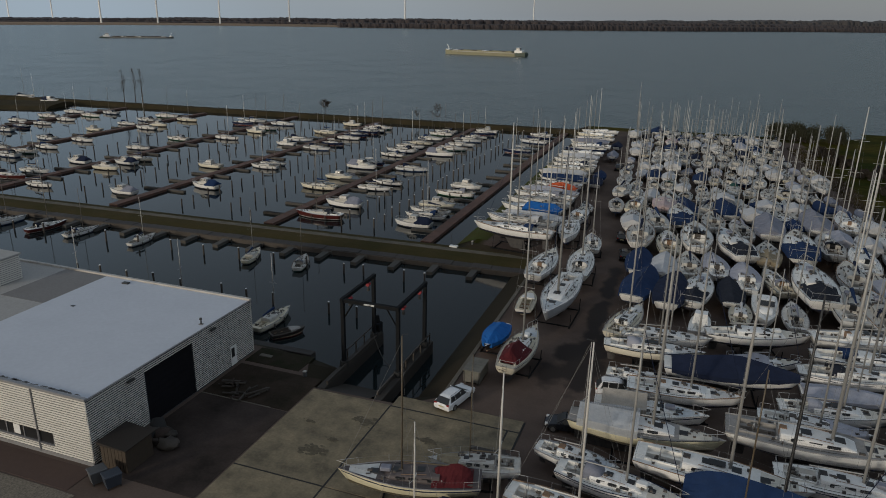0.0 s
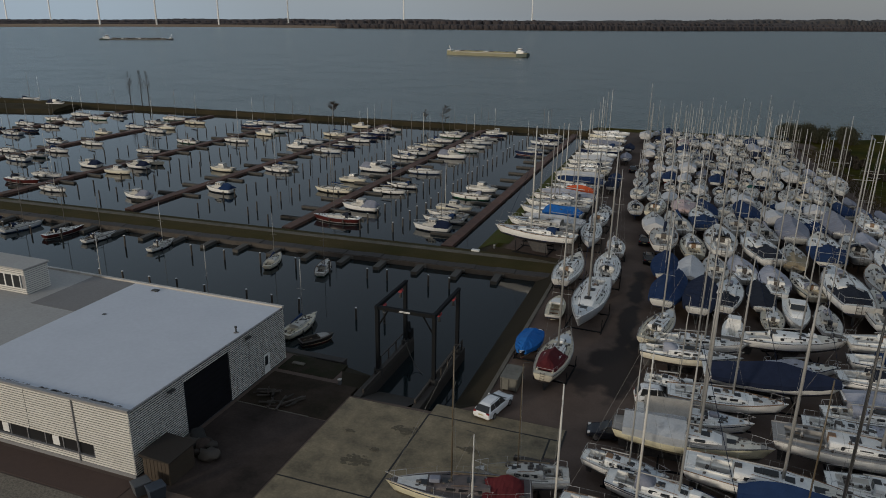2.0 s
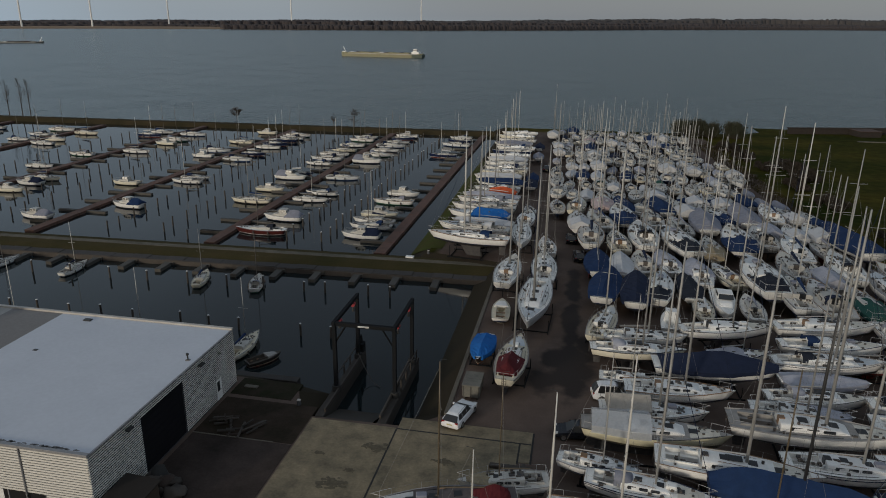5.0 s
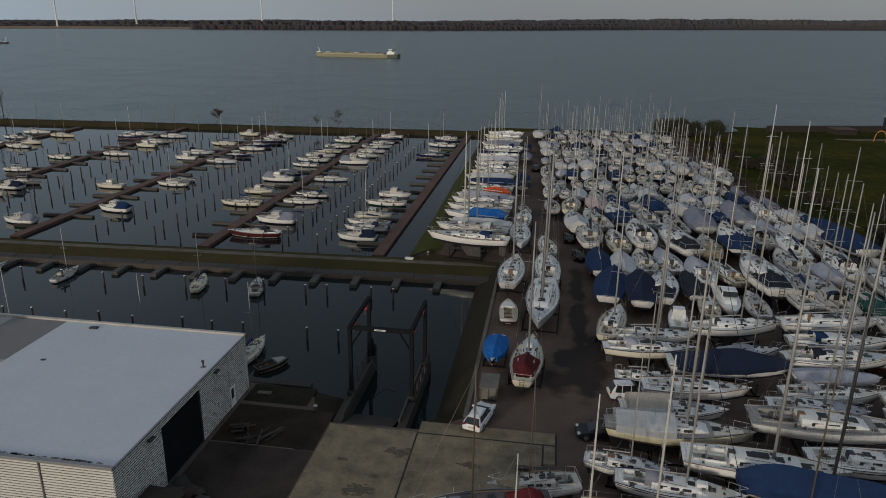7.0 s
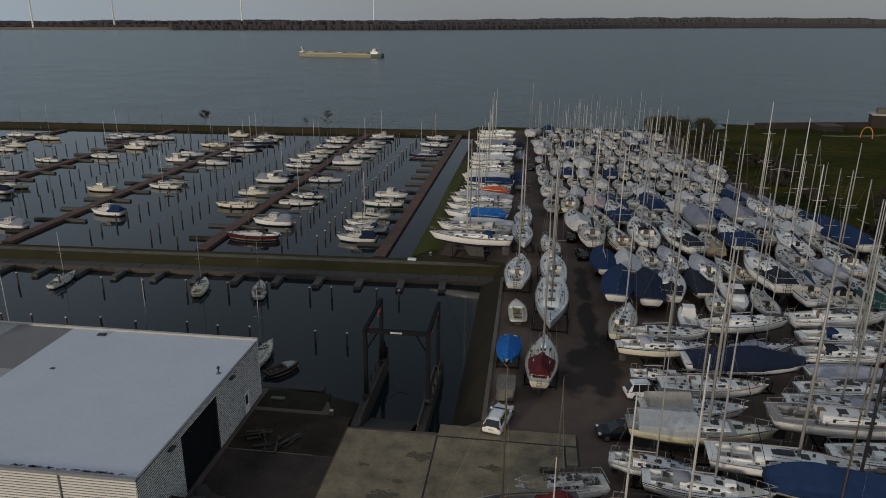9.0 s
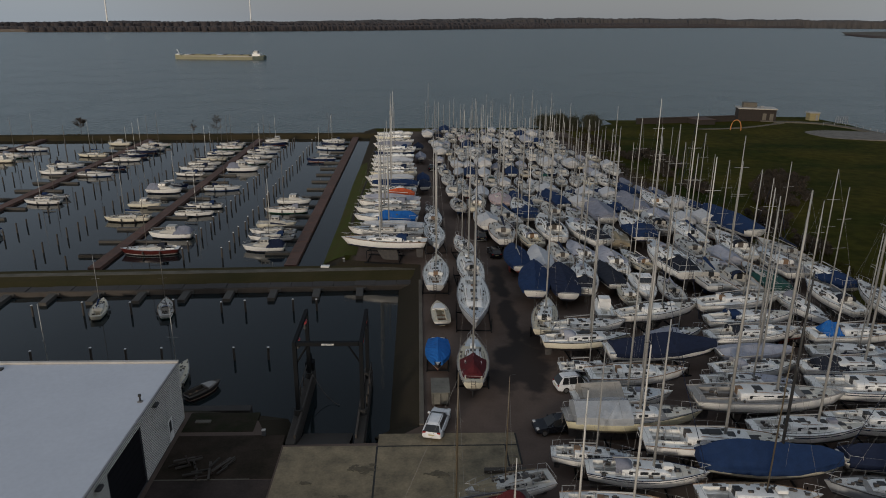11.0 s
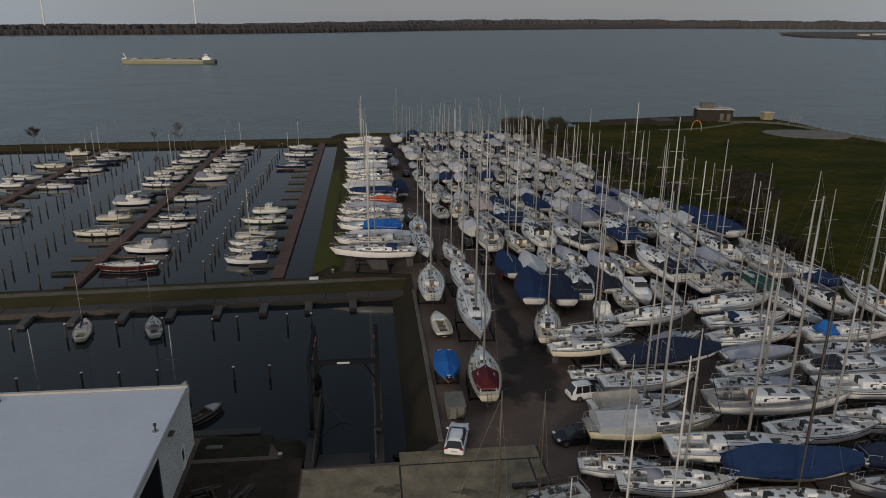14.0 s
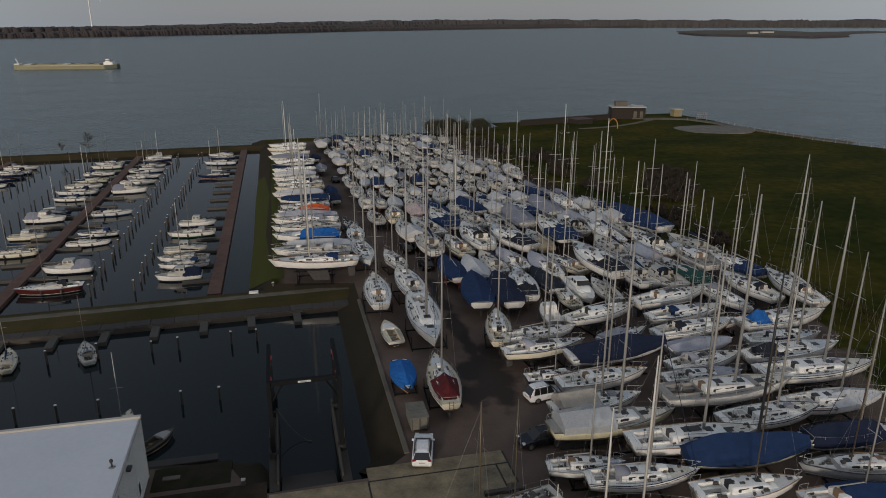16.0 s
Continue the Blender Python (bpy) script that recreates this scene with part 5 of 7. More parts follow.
part("writing", bbox(-14.4, GY0 - 0.305, GZ + 0.14, -13.5, GY0 - 0.295, GZ + 0.20), M_TRIM, sign)
pts = [(GX0 + 0.35 + 3.1 * u, GY1 - 1.2 - 2.2 * u, 1.2 - 2.6 * math.sin(1.75 * u)) for u in np.linspace(0, 1, 13)]
part("sling", bar(pts, 0.035, 5), M_PIERGREY, lift, "grey lifting sling hanging slack")
for x in (GX0, GX1):
    dock = thing("lift_pier", "narrow concrete pier arm with a timber fender rail", "pier", "pier arms of the boat hoist", "structure")
    part("deck_beam", bbox(x - 0.42, 53.2, -2.4, x + 0.42, 67.0, -0.05, 0.04), M_WETCONC, dock)
    s = 1 if x == GX0 else -1
    part("fender_rail", bbox(x + s * 0.32 - 0.09, 54.0, -0.04, x + s * 0.32 + 0.09, 66.6, 0.35, 0.02), M_TIMBER, dock)
    for y in (59.5, 61.5, 63.5, 66.2):
        part("rail_post", bbox(x - s * 0.3 - 0.06, y - 0.06, -0.05, x - s * 0.3 + 0.06, y + 0.06, 1.15), M_TIMBER, dock)
    part("handrail", bbox(x - s * 0.3 - 0.05, 59.4, 1.05, x - s * 0.3 + 0.05, 66.4, 1.15), M_TIMBER, dock)
pump = thing("pump_unit", "dark hydraulic pump unit on the hoist pier", "machine")
part("casing", bbox(-17.5, 65.9, -0.05, -16.6, 66.9, 1.35, 0.1), M_GANTRY, pump)
part("motor", bar([(-17.05, 66.4, 1.3), (-17.05, 66.4, 2.2)], [0.3, 0.2], 10), M_GANTRY, pump)

# ---- piers and posts ----
PIERS = ((-25.5, 103, 224), (-55.0, 102, 221), (-88.8, 101, 219), (-120.8, 100, 216), (-154.5, 99, 213), (-189.5, 98, 211))
for n, (px, y0, y1) in enumerate(PIERS):
    pier = thing("jetty", "long brown timber floating jetty with short finger berths", "jetty", "jetties of the marina")
    sec = None
    y = y0
    while y < y1:
        if sec is None:
            sec = part("deck_section", bbox(px - 0.95, y0 + 0.04, WATER - 0.1, px + 0.95, y0 + 5.92, WATER + 0.5, 0.03), M_PIERWOOD, pier)
        else:
            again(sec, Matrix.Translation((0, y - y0, 0)))
        y += 6.0
    fing = None
    y = y0 + 6.5
    while y < y1 - 4:
        for s in (1, -1):
            if s > 0 and n in (0, 4, 5):
                continue
            if fing is None:
                fing = part("finger", bbox(px - 0.95 - 4.2, y0 + 6.2, WATER - 0.1, px - 0.97, y0 + 7.0, WATER + 0.42, 0.03), M_PIERGREY, pier)
            else:
                again(fing, Matrix.Translation((0, y - y0 - 6.5, 0)) @ (Matrix.Identity(4) if s < 0 else Matrix.Translation((2 * px, 0, 0)) @ Matrix.Diagonal((-1, 1, 1, 1))))
        y += 7.6


def post(top=1.75, cap=True):
    root = thing("mooring_post", "dark wet timber mooring post standing in the water", "post", "mooring posts")
    part("shaft", bar([(0, 0, -2.2), (0, 0, top)], [0.15, 0.13], 7), M_TIMBER, root)
    if cap:
        part("cap", bar([(0, 0, top), (0, 0, top + 0.07)], [0.16, 0.12], 7), M_POSTCAP, root)
    return root


first_post = post()
spots = []
r = random.Random(11)
for n, (px, y0, y1) in enumerate(PIERS[:4]):
    for s in (1, -1):
        if n == 0 and s > 0:
            continue
        y = y0 + 5
        while y < y1 - 3:
            spots.append((px + s * 11.7 + r.uniform(-0.25, 0.25), y + r.uniform(-0.4, 0.4)))
            y += 3.9 if y < 165 else 4.6
for x in (-61.2, -55.3, -49.0, -31.5, -28.4, -22.2, -19.1, -43.0, -37.5, -67.5, -73.8, -80.0, -86.5, -93, -99, -105.5, -112, -118):
    spots.append((x, 86.0 + 0.04 * (x + 25)))
for x in (-26.5, -22.7, -42.2, -48.7, -34.5, -38.4, -53, -57.5, -62, -66):
    spots.append((x, 72.2 + 0.03 * (x + 25)))
first_post.matrix_basis = pose(*spots[0], WATER)
bare_post = post(1.75, False)
bare_post.matrix_basis = pose(-60, 104, WATER)
for x, y in spots[1:]:
    copy_thing(first_post if y < 90 or x > -45 else bare_post, pose(x, y, WATER + r.uniform(-0.35, 0.25), r.uniform(-1.5, 1.5), r.uniform(-1.5, 1.5), r.uniform(0, 360)))

stub = thing("berth_stub", "short grey floating berth finger at the dyke walkway", "jetty", "berth fingers at the walkway")
part("deck", bbox(-0.5, -4.0, WATER - 0.1, 0.5, 0.0, WATER + 0.5, 0.03), M_PIERGREY, stub)
part("bracket", bbox(-0.9, -0.9, WATER + 0.1, 0.9, 0.05, WATER + 0.56, 0.03), M_PIERGREY, stub)
xs = [-14.0 - 6.0 * k for k in range(22)]
for k, x in enumerate(xs):
    m = pose(x, 93.6 + 0.045 * (x + 25), 0, 0, 0, 2.5)
    if k == 0:
        stub.matrix_basis = m
    else:
        copy_thing(stub, m)

# ---- boats afloat ----
afloat = [yacht(9.0, "white", detail=0, seed=1, afloat=True, boomcover="navy"), yacht(8.6, "white_blue", hood="navy", detail=0, seed=2, afloat=True),
          yacht(8.8, "cream", detail=0, seed=3, afloat=True, boomcover="blue"), yacht(8.4, "white", hood="blue", detail=0, seed=4, afloat=True),
          motor_cruiser(7.6, 5), motor_cruiser(7.8, 6, "grey"), motor_cruiser(7.4, 7, "navy"), yacht(9.2, "red", detail=0, seed=8, afloat=True, hood="dark", deck=M_DECK),
          yacht(8.5, "navy", detail=0, seed=9, afloat=True, boomcover="white"), yacht(8.7, "white_green", hood="grey", detail=0, seed=10, afloat=True), motor_cruiser(7.2, 12, "blue"),
          motor_cruiser(8.0, 13, "", "cream")]
used = set()


def float_at(kind, x, y, turn, s=1.0):
    m = pose(x, y, WATER, 0, 0, turn) @ Matrix.Scale(s, 4)
    if kind in used:
        return copy_thing(afloat[kind], m)
    used.add(kind)
    afloat[kind].matrix_basis = m
    return afloat[kind]


# per jetty: distance along y, kind of boat; W and E side
BERTHS = {
    (-25.5, -1): ((111.6, 6), (117.4, 3), (120.8, 0), (125.5, 11), (135.7, 9), (142.7, 4), (188.1, 8), (205.9, 1), (213, 8), (219.0, 3)),
    (-55.0, 1): ((110.1, 7), (119.0, 5), (133.5, 0), (139.4, 3), (154.8, 1), (175.3, 5), (184.5, 9), (191.5, 0), (199.1, 1), (206, 3), (213, 8), (217.0, 4)),
    (-55.0, -1): ((129.6, 2), (140.0, 11), (152.2, 5), (157, 8), (169.7, 3), (176, 1), (182.3, 0), (189, 2), (197.2, 3), (206.7, 9), (212, 1)),
    (-88.8, 1): ((120.4, 10), (142.6, 0), (146.5, 3), (169.1, 1), (177.2, 8), (187.7, 0), (193, 8), (199.7, 8), (204, 1), (209.8, 9)),
    (-88.8, -1): ((109.6, 5), (137.9, 11), (171.3, 4), (178.8, 1), (193.6, 2), (211.7, 11)),
    (-120.8, 1): ((107.6, 0), (126.0, 11), (132.5, 6), (137.3, 2), (172.4, 0), (185.9, 11), (192, 9), (202.5, 1)),
    (-120.8, -1): ((110.5, 7), (116.9, 0), (128.9, 6), (149.1, 0), (165.1, 9), (197.5, 8), (204, 3)),
    (-154.5, 1): ((128, 1), (133, 9), (140, 3), (152, 0), (176.8, 0), (183, 11), (196, 2)),
    (-154.5, -1): ((126, 8), (135, 0), (150, 1), (167.1, 11), (181, 3), (190.1, 1), (200, 9)),
    (-189.5, 1): ((130, 8), (140, 0), (155.6, 1), (161.7, 8), (169.8, 3), (179.1, 0), (190, 9), (198, 1)),
    (-189.5, -1): ((140, 0), (152, 1), (160, 8), (171, 3), (182, 9), (194, 0)),
}
r = random.Random(21)
for (px, s), rows in BERTHS.items():
    for y, kind in rows:
        out = r.random() < 0.55
        float_at(kind, px + s * 5.9 + r.uniform(-0.4, 0.4), y, (0 if s > 0 else 180) + (0 if out else 180) + r.uniform(-4, 4), r.uniform(0.86, 1.03))
for x, y, turn, kind, s in ((-68.2, 86.0, 92, 0, 0.74), (-47.4, 86.2, 104, 2, 0.76), (-38.9, 86.4, 108, 9, 0.74), (-80.5, 85.6, 80, 3, 0.8), (-88, 85.4, 78, 7, 0.78), (-97, 85.0, 74, 1, 0.8), (-106, 84.6, 70, 8, 0.85),
                            (-31.4, 67.2, 88, 2, 0.85), (-44.5, 66.5, 20, 2, 0.9), (-62, 67.0, 20, 8, 0.9), (-238, 214, 8, 8, 1.1), (-228, 213, 10, 6, 1.1), (-248, 218, 8, 1, 1.1)):
    float_at(kind, x, y, turn, s)
dinghy = open_boat(4.2, "dark", 3, "dark open workboat afloat beside the landing stage", 0.0)
dinghy.matrix_basis = pose(-27.9, 64.8, WATER, 0, 0, 52)

# ---- boats laid up beside the lane ----
ashore(-0.4, 59.6, 0.3, 70.2, hull="cream", cover="wine", span=(0.09, 0.46), rise=1.35, fit=0.80, seed=31, keel="long", words="cream sailing yacht ashore with a wine-red cover over its cockpit", mast="alu")
ashore(1.4, 86.2, 0.8, 71.8, hull="grey", seed=33, words="large grey-hulled white-decked sailing yacht ashore, bow towards the hall", mast="alu", height=1.2)
ashore(-3.5, 70.9, -3.7, 64.3, hull="dark", cover="bright_blue", seed=34, mast="", rise=0.7, span=(0.06, 0.93), words="small yacht under a bright blue tarpaulin beside the kerb")
ob = open_boat(6.4, "white", 35, "small white open motor boat standing on blocks")
ob.matrix_basis = pose(-3.0, 80.2, 0, 0, 0, 94)
ashore(-3.5, 84.6, -2.9, 96.6, hull="white", seed=36, mast="alu", words="white sailing yacht ashore with a narrow bow and open cockpit")
ashore(1.9, 86.8, 1.1, 99.2, hull="white", hood="white", seed=37, mast="alu", words="white sailing yacht ashore with a pale sprayhood")
ashore(-3.4, 113.0, -2.5, 102.0, hull="white_blue", seed=38, mast="alu")
ashore(-3.2, 113.4, -2.8, 123.8, hull="white", seed=39, mast="alu", detail=1)
ashore(2.0, 100.2, 0.6, 108.6, hull="white", seed=40, mast="alu")
ashore(-2.4, 124.6, -4.0, 130.0, hull="white", seed=41, mast="", detail=1)

# the row between lane and jetty, bows to the west
WEST = ((102.6, 13.0, "white", "", "blue"), (108.2, 12.0, "white", "", "white"), (111.9, 10.6, "white_blue", "white", ""), (116.8, 11.0, "white", "bright_blue", ""), (121.8, 11.6, "white", "", ""),
        (126.4, 11.4, "white", "", "grey"), (130.0, 11.0, "white", "silver", ""), (134.0, 9.5, "white", "orange", ""), (138.4, 9.0, "white_blue", "", ""), (143.5, 10.0, "white", "blue", ""),
        (148.5, 10.0, "white", "white", ""), (153.5, 10.0, "cream", "", ""), (158.5, 9.6, "white", "", "navy"), (163.5, 9.6, "white", "", ""), (168.5, 9.4, "white_blue", "white", ""),
        (174, 9.5, "white", "", ""), (179.5, 9.5, "navy", "", ""), (185, 9.5, "white", "", "blue"), (191, 9.5, "white", "grey", ""), (197, 9.5, "white", "", ""), (203.5, 9.5, "cream", "", ""), (210, 9.5, "white", "", ""))
r = random.Random(14)
for k, (y, length, hull, cover, hood) in enumerate(WEST):
    near = y < 135
    dy = (-0.7 if k < 7 else 0.0) + (r.uniform(-0.45, 0.45) if k else 0.0)
    dx = r.uniform(-0.7, 0.7) if k else 0.7
    ashore(-5.0 + dx - 0.02 * (y - 102), y + dy, -5.0 + dx - length - 0.03 * (y - 102), y - dy, props=near, lift=0.5, hull=hull, cover=cover, hood=hood, seed=60 + k, detail=2 if k < 3 else 1 if y < 160 else 0,
           mast="" if k % 4 == 3 else "white" if k % 3 == 0 else "alu", height=1.12 if k else 1.2, rise=1.15 if cover in ("bright_blue", "orange") else 0.75, span=(0.02, 0.62) if cover in ("bright_blue", "orange") else (0.02, 0.95),
           deck=M_DECK_WORN if k % 3 == 1 else None)
for x, y, kind in ((-4.8, 176, "grey"), (-4.4, 150, "blue"), (-4.2, 143.5, "navy"), (-5.4, 190, "navy")):
    ashore(x, y, x - 0.2, y + 7.4, props=False, hull="white", cover=kind, seed=int(y), mast="", detail=0)

# ---- boats laid up near the slabs: sterns to the lane ----
ashore(9.0, 72.7, 18.4, 74.0, hull="white", seed=101, mast="alu")
ashore(7.8, 69.2, 17.8, 70.1, hull="cream", hood="silver", seed=102, mast="alu", words="cream-white sailing yacht ashore with a grey canvas canopy")
ashore(8.8, 64.4, 14.6, 64.3, hull="dark", seed=103, mast="alu", height=1.5, keel="long", words="small black-hulled day sailer ashore with a red bottom")
ashore(14.0, 66.0, 26.4, 66.8, hull="white", cover="navy", seed=104, rise=1.5, mast="", span=(0.05, 0.98), words="sailing yacht ashore wholly under a dark navy tarpaulin")
ashore(11.0, 61.2, 21.2, 61.9, hull="white", seed=105, mast="alu", words="white sailing yacht ashore with a black stripe")
ashore(8.6, 56.9, 18.2, 57.6, hull="white", seed=106, mast="alu", tent="beige", tent_rise=1.4, words="white sailing yacht ashore with a beige canvas tent aft")
ashore(7.0, 53.3, 19.4, 53.5, hull="cream_brown", seed=107, mast="alu", tent="film", deck=M_DECK_GREY, keel="long", words="old cream wooden yacht ashore under a clear film tent")
ashore(5.2, 49.1, 11.8, 48.2, hull="white", seed=108, mast="alu", height=1.45)
ashore(7.4, 46.3, 16.8, 45.2, hull="white", hood="grey", seed=109, mast="alu", words="white sailing yacht ashore with a grey sprayhood")
ashore(12.8, 49.6, 25.2, 48.8, hull="white", seed=110, mast="alu", words="long white sailing yacht ashore with a dark-windowed cabin")
ashore(19.4, 55.9, 33.6, 55.6, hull="white", seed=111, mast="alu", deck=M_DECK_GREY, words="large white sailing yacht ashore with a broad grey stripe")
ashore(22.8, 51.3, 33.6, 51.4, hull="white", seed=112, mast="alu")
ashore(16.5, 46.9, 28.2, 46.0, hull="cream", cover="blue", seed=113, rise=1.75, mast="dark", span=(0.0, 0.97), words="cream yacht ashore wholly under a blue tarpaulin")
ashore(28.4, 47.2, 38.2, 46.8, hull="white", cover="navy", seed=114, rise=1.3, mast="alu", span=(0.02, 0.80), words="white yacht ashore under a navy tarpaulin")
ashore(15.0, 42.8, 24.2, 42.4, hull="white", detail=1, seed=115, mast="wood")
ashore(4.7, 45.7, -2.2, 44.0, hull="white", cover="khaki", span=(0.62, 0.93), rise=0.35, fit=0.8, seed=116, mast="wood", height=1.25, deck=M_DECK_WORN, words="small weathered white yacht ashore with a khaki cover on its foredeck")
ashore(34.6, 42.0, 25.3, 44.0, hull="grey", seed=117, mast="wood", deck=M_DECK_GREY)
ashore(2.6, 42.3, -7.7, 39.6, hull="cream_brown", cover="wine", span=(0.05, 0.34), rise=1.15, fit=0.78, seed=118, mast="wood", height=1.02, deck=M_DECK_TEAK, keel="long", words="old cream wooden yacht ashore with a wine-red cover aft")
ashore(0.2, 38.5, 8.7, 37.9, hull="navy", cover="navy", seed=119, mast="white", rise=0.8)
ashore(-3.5, 35.4, 3.1, 35.2, hull="white", seed=135, mast="white")
ashore(4.6, 42.2, 14.0, 41.0, hull="white", seed=120, mast="white", hood="")
ashore(26.2, 69.5, 37.6, 71.0, hull="white", hood="dark", seed=121, mast="alu")
ashore(24.0, 62.3, 33.5, 63.4, hull="white_blue", hood="silver", seed=122, mast="alu")
ashore(32.7, 61.8, 45.0, 62.3, hull="white", cover="dark", span=(0.10, 0.36), rise=1.1, fit=0.8, seed=123, mast="alu")
ashore(31.6, 57.9, 44.9, 57.1, hull="white", seed=124, mast="alu")
ashore(37.6, 69.3, 50.2, 70.5, hull="white", seed=125, mast="alu", cover="bright_blue", span=(0.10, 0.27), rise=1.4, fit=0.7)
ashore(28.4, 78.4, 40.2, 80.9, hull="white", detail=1, seed=126, mast="alu")
ashore(17.8, 75.6, 28.6, 78.4, hull="white", detail=1, seed=127, mast="alu")
ashore(22.2, 60.0, 31.0, 59.7, hull="white_blue", seed=128, mast="alu", cover="silver", span=(0.5, 0.97), rise=0.4)
ashore(20.0, 70.4, 27.0, 72.6, hull="white", detail=1, seed=129, mast="alu", cover="silver", span=(0.05, 0.6))
ashore(30.3, 52.4, 41.2, 51.9, hull="white", seed=130, mast="alu", cover="white", span=(0.42, 0.95), rise=0.7)
ashore(41.2, 83.2, 42.3, 73.4, hull="white", seed=131, mast="alu", hood="grey")
ashore(51.6, 72.6, 53.0, 85.6, hull="white", hood="dark", seed=132, mast="alu", boomcover="white")
ashore(8.3, 71.6, 10.6, 81.0, hull="cream", seed=133, mast="alu", words="cream sailing yacht ashore, wooden companionway, stern to the lane")
ashore(22.6, 40.0, 31.6, 39.4, hull="white", cover="blue", span=(0.30, 0.97), rise=1.0, detail=1, seed=150, mast="alu")
ashore(27.9, 73.9, 39.2, 75.4, hull="white", hood="blue", detail=1, seed=154, mast="alu")
ashore(26.2, 66.3, 34.8, 66.9, hull="grey", cover="silver", detail=1, seed=155, mast="alu", rise=0.6)
ashore(36.1, 66.3, 45.7, 65.8, hull="white_blue", cover="navy", span=(0.32, 0.62), rise=0.45, fit=0.7, detail=1, seed=151, mast="alu")
ashore(34.0, 72.2, 40.2, 72.6, hull="white_red", detail=1, seed=153, mast="alu")
ob = motor_cruiser(9.0, 136, "", afloat=False)
ob.matrix_basis = pose(24.5, 86.4, 0, 0, 0, 268)
ob = motor_cruiser(6.0, 134, "", afloat=False)
ob.matrix_basis = pose(17.3, 79.6, 0, 0, 0, 85)

# ---- the rows of boats to the north: sterns to the south ----
LANE_EDGE = ((76, 8.2), (104, 8.2), (112, 5.4), (123, 4.4), (134, 0.8), (150, -0.2), (193, -1.6), (215, -3.6), (230, -5))
YARD_EDGE = ((76, 54), (100, 52.8), (116, 51), (135, 45.5), (150, 42.2), (180, 39.5), (232, 35))
laid = [dict(hull="white", boomcover="navy"), dict(hull="white", tent="white", tent_span=(0.02, 0.40), tent_rise=1.25), dict(hull="white_blue", boomcover="blue"), dict(hull="white", cover="white"), dict(hull="white", cover="silver"),
        dict(hull="cream", hood="navy"), dict(hull="white", hood="dark"), dict(hull="white", cover="blue"), dict(hull="white_red", boomcover="grey"), dict(hull="white", cover="grey"),
        dict(hull="white", hood="blue", boomcover="blue"), dict(hull="white_green", hood="green"), dict(hull="white", cover="navy"), dict(hull="white_red", cover="blue", keel="twin"),
        dict(hull="white", cover="dark"), dict(hull="white", cover="pink", span=(0.0, 0.6)), dict(hull="white", cover="blue", span=(0.0, 0.4)), dict(hull="navy", hood="grey"),
        dict(hull="white", tent="white", tent_span=(0.0, 0.34), tent_rise=1.15), dict(hull="white", tent="silver", tent_span=(0.02, 0.6), tent_rise=1.3), dict(hull="white_blue", hood="navy"), dict(hull="cream", boomcover="white"),
        dict(hull="cream", hood="grey", deck=M_DECK_CREAM), dict(hull="grey", hood="dark"), dict(hull="white", cover="silver", span=(0.3, 0.97)), dict(hull="white", cover="green", span=(0.0, 0.55)),
        dict(hull="white", cover="dark", span=(0.03, 0.36), fit=0.8), dict(hull="cream", cover="khaki", span=(0.0, 0.5)), dict(hull="white", deck=M_DECK_GREY, boomcover="white")]
protos = {}
TALL = ((39.6, 129.9), (38.5, 109.1))
for k, (x, y) in enumerate(TALL):
    ashore(x, y - 6.6, x, y + 6.6, props=False, hull="white", seed=180 + k, mast="white", height=1.40, detail=1, boomcover="blue", words="large white sailing yacht ashore with a very tall mast")


def lay(kind, x, y, turn, s, far):
    key = (kind, far)
    m = pose(x, y, 0, 0, 0, turn) @ Matrix.Scale(s, 4)
    if key in protos:
        copy_thing(protos[key], m)
        return
    spec = dict(laid[kind])
    spec["detail"] = 0 if far else 1
    if kind % 5 in (0, 2, 3) or far:
        spec.setdefault("deck", M_DECK_WORN)
    protos[key] = yacht(10.0, beam=3.45, seed=200 + kind + (50 if far else 0), mast="" if kind in (3, 7, 9, 12, 14, 28) or (far and kind in (4, 13, 19, 22)) else "white" if kind % 5 == 2 else "alu", height=1.15 + 0.05 * (kind % 5), rise=0.95 if kind in (3, 4, 7, 9) else 0.8, **spec)
    protos[key].matrix_basis = m


# the three rows beside the lane's bend: kind, middle, heading, scale
lay(7, 10.0, 88.0, 82, 1.18, False)
lay(12, 13.7, 87.2, 86, 1.18, False)
lay(26, 16.8, 88.8, 82, 1.14, False)
lay(14, 20.7, 90.5, 92, 0.95, False)
lay(21, 21.7, 84.4, 88, 0.78, False)
lay(8, 27.6, 85.4, 90, 0.85, False)
lay(26, 30.4, 94.4, 94, 1.32, False)
lay(2, 33.8, 89.6, 88, 1.22, False)
lay(20, 36.9, 88.4, 92, 1.28, False)
lay(25, 41.4, 88.6, 93, 1.12, False)
lay(28, 46.3, 94.4, 92, 1.22, False)
lay(6, 47.0, 81.0, 95, 1.12, False)
lay(16, 50.6, 89.6, 98, 1.15, False)
lay(13, 8.9, 97.9, 91, 1.06, False)
lay(3, 12.2, 97.1, 90, 1.02, False)
lay(0, 15.4, 98.8, 94, 1.04, False)
lay(24, 18.8, 99.6, 98, 1.02, False)
lay(24, 22.6, 95.8, 93, 1.06, False)
lay(22, 26.4, 96.4, 104, 0.95, False)
lay(0, 36.0, 101.2, 90, 1.14, False)
lay(19, 39.4, 98.0, 92, 1.02, False)
lay(6, 43.0, 101.6, 89, 1.18, False)
lay(0, 49.8, 100.0, 102, 1.08, False)
lay(0, 8.0, 109.8, 90, 1.24, False)
lay(22, 12.2, 107.9, 95, 1.16, False)
lay(6, 16.1, 110.6, 93, 1.26, False)
